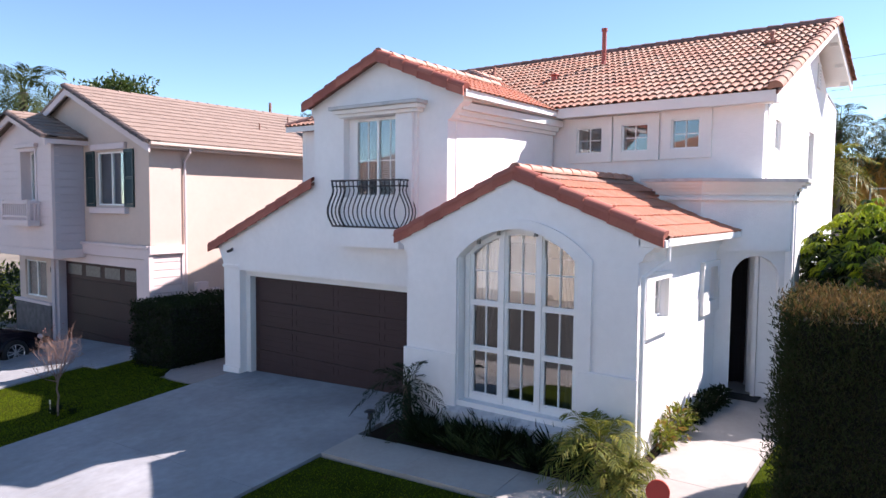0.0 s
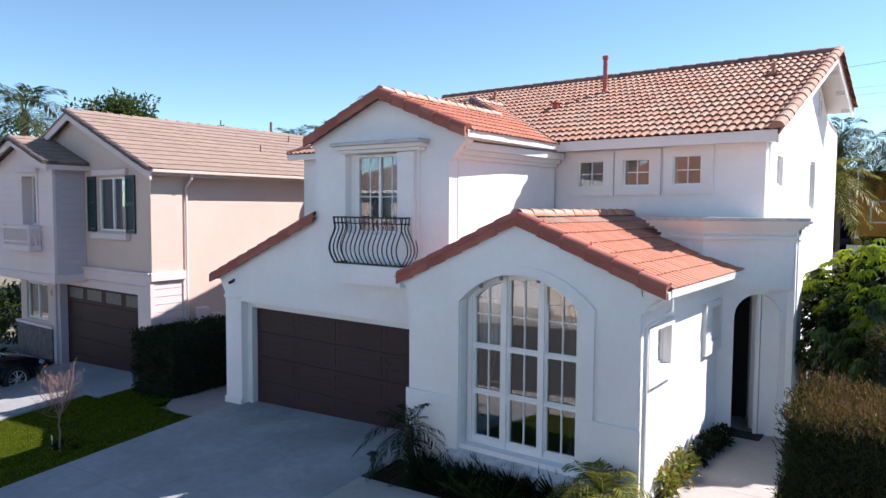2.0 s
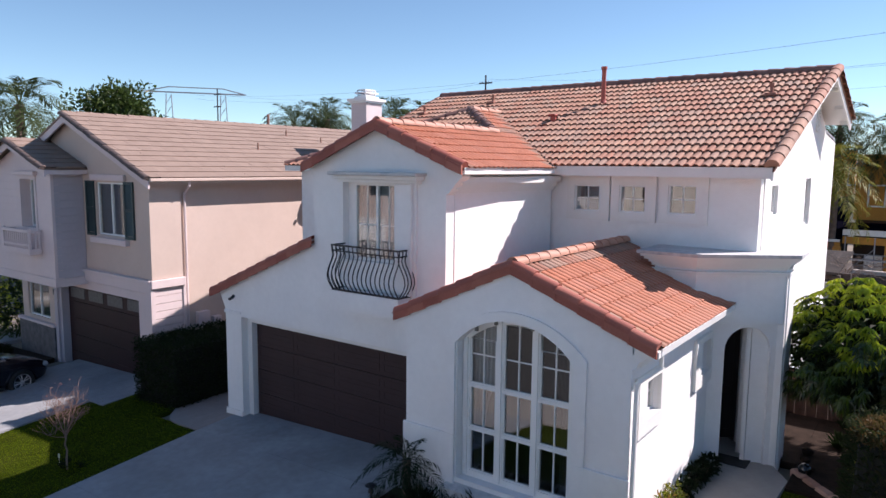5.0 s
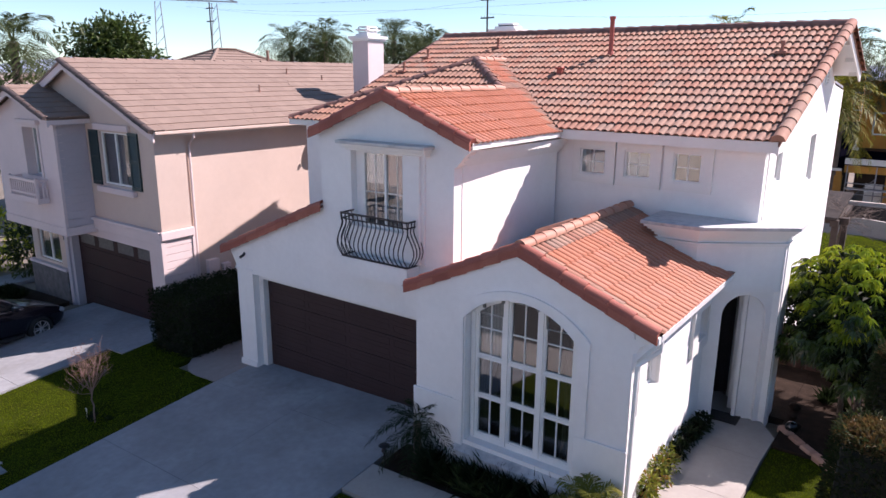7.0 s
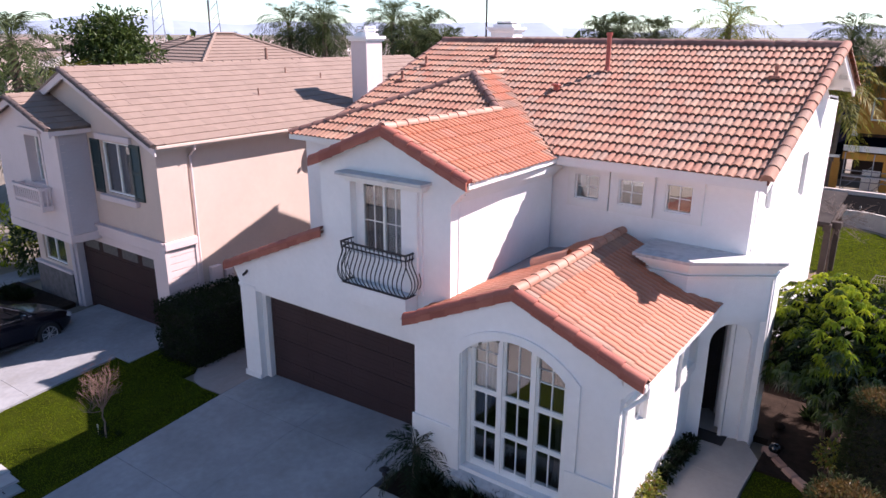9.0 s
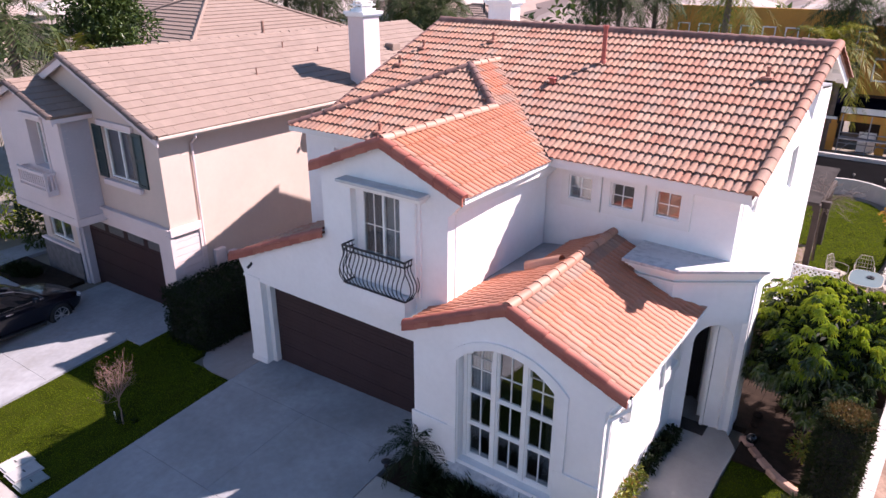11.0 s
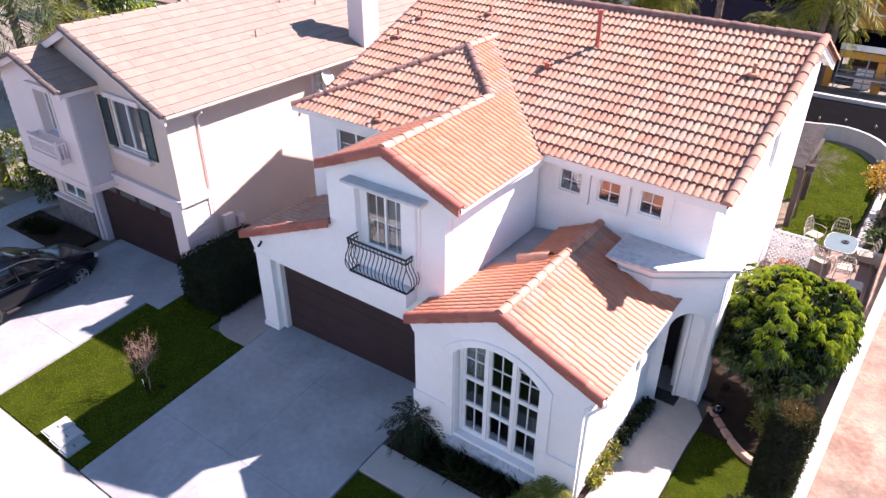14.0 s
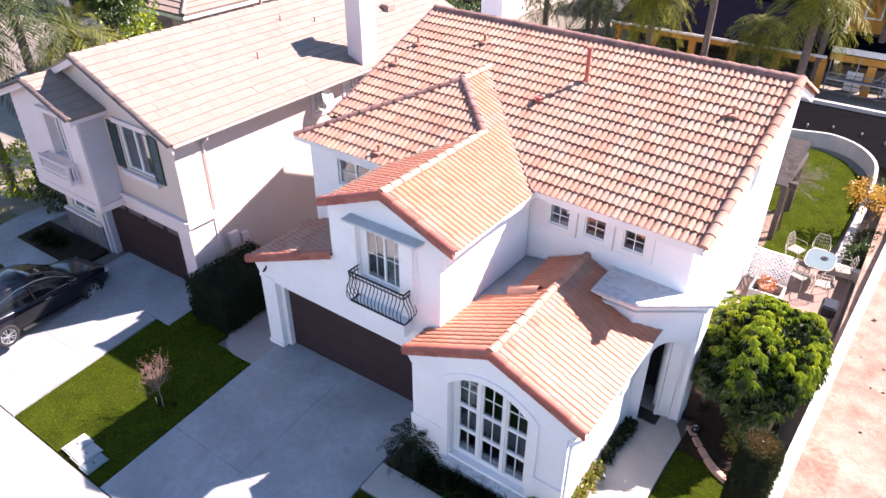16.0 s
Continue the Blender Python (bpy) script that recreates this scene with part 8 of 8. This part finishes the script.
palm("queen_palm", -0.5, 29.0, 0, 4.6, 2.6, "yellowish queen palm behind the house", trunk_r=0.2, group="queen palms", **dict(LUSH, material=LEAF_GOLD))
Q["material"] = LEAF_PALM
palm("queen_palm", -3.6, 28.5, 0, 4.2, 2.4, "green palm behind the house", trunk_r=0.18, group="queen palms", **Q)
palm("queen_palm", -6.6, 28.0, 0, 4.4, 2.4, "green palm behind the house", trunk_r=0.18, group="queen palms", **Q)
palm("queen_palm", -14.6, 2.0, -0.6, 8.2, 2.7, "dark palm beside the peach house", trunk_r=0.17, group="queen palms", **Q)
palm("queen_palm", -16.4, 0.6, -0.6, 6.6, 2.6, "dark palm beside the peach house", trunk_r=0.17, group="queen palms", **Q)
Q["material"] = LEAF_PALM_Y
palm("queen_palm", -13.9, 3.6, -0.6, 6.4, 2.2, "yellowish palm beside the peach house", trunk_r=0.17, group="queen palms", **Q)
leafy_tree("tree", -14.6, 5.6, -0.5, 6.6, (1.75, 1.75, 1.7), "broad green tree beside the peach house", 7000, 0.22, 0.11, LEAF_TREE, lobes=16)
leafy_tree("tree", -16.6, 7.6, -0.5, 4.6, (1.6, 1.6, 1.5), "green tree behind the peach house", 1500, 0.22, 0.1, LEAF_BRIGHT, lobes=10)
for x, y, h, r, m_ in ((-30, 28, 3.5, 2.6, LEAF_TREE), (-12, 27, 2.2, 1.8, LEAF_TREE),
                      (-27.5, 27, 3.6, 2.4, LEAF_TREE), (-15.5, 27.5, 3.4, 2.0, LEAF_TREE), (18, 44, 3.5, 3.0, LEAF_TREE), (24, 40, 3.2, 2.8, LEAF_TREE)):
    leafy_tree("tree", x, y, -0.3, h * 0.55, (r, r, r * 0.8), "green tree in the gardens behind", 900, 0.4, 0.2, m_, "tree", 5, 9, "trees behind")

# building site
OSB = mat("orange_plywood", (0.62, 0.29, 0.05), 0.8, 0.12, 1.0, 0.2, 20, stain=(0.45, 0.20, 0.05), stain_scale=0.8, stain_amount=0.4)
TARP = mat("black_roof_felt", (0.005, 0.005, 0.010), 0.95, 0.2, 2.0, spec=0.0)
STEEL = mat("grey_scaffold_steel", (0.35, 0.37, 0.40), 0.45, 0.1, 5.0, metal=0.6)
# shade of the open storeys put into a near-black wall colour
DIM = mat("interior_shade_paint", (0.04, 0.035, 0.035), 0.9, 0.2, 1.0)
site = thing("building_site", "unfinished timber building with orange plywood walls", "building")
part("slab", box(-4, 24, 32.2, 44, -1.0, -0.6), CONCRETE, site)
part("wall", box(8.6, 24, 34.0, 34.3, 2.9, 6.4), OSB, site, "orange plywood wall")
part("wall", box(-4, 8.0, 39.6, 39.9, 3.0, 6.8), OSB, site, "yellow orange plywood wall")
# two added back walls paint the dark openings behind the posts
part("wall", box(-4, 8.3, 35.2, 35.5, -0.6, 2.65), DIM, site)
part("wall", box(8.4, 24, 37.5, 37.8, -0.6, 6.0), DIM, site)
part("roof", slab([(-4, 31.8, 1.95), (8.3, 31.8, 1.95), (8.3, 39.5, 3.95), (-4, 39.5, 3.95)], 0.1), TARP, site, "black felted roof")
part("roof", slab([(8.4, 31.9, 2.35), (24, 31.9, 2.35), (24, 33.9, 2.75), (8.4, 33.9, 2.75)], 0.1), TARP, site)
part("roof_edge", box(8.4, 24, 31.84, 31.9, 2.2, 2.5), VINYL, site)
part("roof_edge", box(-4, 8.3, 31.74, 31.8, 1.82, 1.96), VINYL, site)
part("beam", box(-4, 8.3, 31.9, 32.1, 1.5, 1.8), OSB, site)
part("beam", box(8.4, 24, 32.0, 32.2, 1.75, 2.1), OSB, site)
for k in range(12):
    x = -3.6 + 2.35 * k
    part("post", box(x - 0.2, x + 0.2, 31.86, 32.15, -0.6, 1.56 if x < 8.3 else 1.76), OSB, site)
for k in range(8):
    x = 9.2 + 1.5 * k
    part("window", panel(rect(x, x + 0.85, 3.6, 4.8), [rect(x + 0.08, x + 0.77, 3.68, 4.72)], 0.08, (0, 33.93, 0)), VINYL, site, "white window frame")
for k in range(10):
    x = 8.6 + 1.3 * k
    part("scaffold_pole", tube([(x, 31.3, -0.6), (x, 31.3, 4.6 if k > 2 else 2.2)], 0.03, 6), STEEL, site)
    part("scaffold_pole", tube([(x, 31.32, 0.2), (x + 1.3, 31.32, 1.6)], 0.02, 5), STEEL, site)
for z in (0.3, 0.75, 1.3, 3.2, 4.2):
    part("scaffold_rail", tube([(8.6 if z < 3 else 12.5, 31.28, z), (20.3, 31.28, z)], 0.028, 6), STEEL, site)
part("scaffold_deck", box(8.6, 20.3, 31.0, 31.5, 1.0, 1.06), STEEL, site)
for k in range(5):
    x = 9.4 + 1.9 * k
    part("window_unit", box(x, x + 0.8, 32.4, 32.46, -0.4, 1.2), VINYL, site, "white window leaning inside")
for k in range(9):
    x = -3.2 + 1.35 * k
    part("window", panel(rect(x, x + 0.8, 4.6, 5.7), [rect(x + 0.07, x + 0.73, 4.67, 5.63)], 0.08, (0, 39.53, 0)), VINYL, site, "white window frame")

# poles, pylon, wires
WOODPOLE = mat("dark_wood_pole", (0.05, 0.04, 0.035), 0.9, 0.2, 3.0)


def utility_pole(x, y, top, r=0.09):
    t = thing("utility_pole", "dark wooden utility pole with cross arms", "utility pole", "utility poles")
    part("pole", tube([(x, y, -3), (x, y, top)], r, 8, r * 0.7), WOODPOLE, t)
    for z in (top - 0.6, top - 1.9):
        part("cross_arm", box(x - 0.6, x + 0.6, y - 0.04, y + 0.04, z - 0.045, z + 0.045), WOODPOLE, t)
        for dx in (-0.52, -0.25, 0.25, 0.52):
            part("insulator", tube([(x + dx, y, z + 0.045), (x + dx, y, z + 0.16)], 0.025, 6), STEEL, t)


utility_pole(-17.1, 36.8, 12.6)
utility_pole(-52.0, 37.4, 13.6)
pyl = thing("power_pylon", "grey lattice power pylon far off", "pylon")
PV = Vector((-155.0, 105.0, 0))
ax = Vector((0.56, 0.83, 0))
for s in (-7.0, 7.0):
    b = PV + ax * s
    for d in (-1.3, 1.3):
        part("leg", tube([b + ax * d * 1.4 + Vector((0, 0, -3)), b + ax * d * 0.5 + Vector((0, 0, 24))], 0.14, 5), STEEL, pyl)
    for k in range(9):
        z = -1 + 2.8 * k
        part("brace", tube([b + ax * -1.6 * (1 - z / 40) + Vector((0, 0, z)), b + ax * 1.6 * (1 - z / 40) + Vector((0, 0, z + 2.6))], 0.07, 4), STEEL, pyl)
part("cross_arm", tube([PV + ax * -13 + Vector((0, 0, 24.6)), PV + ax * 13 + Vector((0, 0, 24.6))], 0.2, 5), STEEL, pyl)
part("cross_arm", tube([PV + ax * -13 + Vector((0, 0, 24.6)), PV + ax * -7 + Vector((0, 0, 26)), PV + ax * 7 + Vector((0, 0, 26)), PV + ax * 13 + Vector((0, 0, 24.6))], 0.15, 5), STEEL, pyl)
for i, (p, q, sag) in enumerate((((-17.1, 36.8, 12.3), (30, 42, 13.4), 1.2), ((-17.1, 36.8, 11.0), (30, 42, 12.2), 1.2), ((-52, 37.4, 13), (-17.1, 36.8, 12.0), 0.9), ((-155, 105, 24), (60, 60, 21), 4.0), ((-155, 105, 23), (60, 64, 18), 4.0))):
    p, q = Vector(p), Vector(q)
    pts = [p + (q - p) * k / 24 - Vector((0, 0, sag * 4 * (k / 24) * (1 - k / 24))) for k in range(25)]
    tagged(part("power_line", tube(pts, 0.007 if i < 3 else 0.018, 4), WOODPOLE), "thin dark power line against the sky", "power line", "power lines")

# distant town, trees and hills
town = mat("far_town", (0.36, 0.33, 0.31), 0.9, 0.2, 0.05)
bm = bmesh.new()
rr = random.Random(3)
for i in range(520):
    a = math.radians(rr.uniform(20, 170))
    d = 75 + 520 * rr.random() ** 1.5
    x, y = 4 + d * math.cos(a), 3 + d * math.sin(a)
    z = land(x, y)
    w, dp, h = rr.uniform(5, 9), rr.uniform(5, 9), rr.uniform(2.6, 5.0)
    m = pose(x, y, z, 0, 0, rr.uniform(0, 90))
    add_box(bm, -w, w, -dp, dp, -1, h, 0, m)
    v = [bm.verts.new(m @ Vector(q)) for q in ((-w - 0.5, -dp - 0.5, h), (w + 0.5, -dp - 0.5, h), (w + 0.5, dp + 0.5, h), (-w - 0.5, dp + 0.5, h), (-w * 0.4, 0, h + 2.2), (w * 0.4, 0, h + 2.2))]
    for f in ((0, 1, 5, 4), (1, 2, 5), (2, 3, 4, 5), (3, 0, 4)):
        bm.faces.new([v[k] for k in f])
tagged(part("far_town", bm, mat("far_roofs", (0.36, 0.27, 0.23), 0.9, 0.2, 0.05, per="island", per_colors=((0.34, 0.25, 0.21), (0.48, 0.42, 0.38), (0.28, 0.21, 0.18), (0.55, 0.50, 0.46)))), "far roofs and walls of the town", "town", "", "stuff")
pts, ds = [], []
for i in range(420):
    a = math.radians(rr.uniform(15, 175))
    d = 58 + 500 * rr.random() ** 1.4
    x, y = 4 + d * math.cos(a), 3 + d * math.sin(a)
    s = rr.uniform(1.5, 3.6)
    p, q = ball_points(90, (x, y, land(x, y) + s * 1.3), (s, s, s * 1.2), 0.3, 0.3)
    pts.append(p)
    ds.append(q + rng.normal(size=q.shape) * 0.5)
tagged(leaf_object("far_woods", np.concatenate(pts), np.concatenate(ds), 1.1, 0.7, LEAF_TREE, None, "far trees between the roofs", kind="stuff"), category="trees")
bm = bmesh.new()
prev = None
for k in range(121):
    a = math.radians(-10 + 200 * k / 120)
    d = 3000
    x, y = d * math.cos(a), d * math.sin(a)
    h = 40 + 75 * noise.noise(Vector((k * 0.13, 1.0, 0))) + 30 * noise.noise(Vector((k * 0.5, 4.0, 0)))
    row = [bm.verts.new((x * 0.85, y * 0.85, -6)), bm.verts.new((x, y, max(12, h))), bm.verts.new((x * 1.05, y * 1.05, -6))]
    if prev:
        bm.faces.new((prev[0], row[0], row[1], prev[1]))
        bm.faces.new((prev[1], row[1], row[2], prev[2]))
    prev = row
# haze of distance is painted into the hills' blue base colour
tagged(part("far_hills", bm, mat("hazy_blue_hills", (0.30, 0.37, 0.47), 0.95, 0.1, 0.002)), "hazy blue hills along the horizon", "hills", "", "structure")
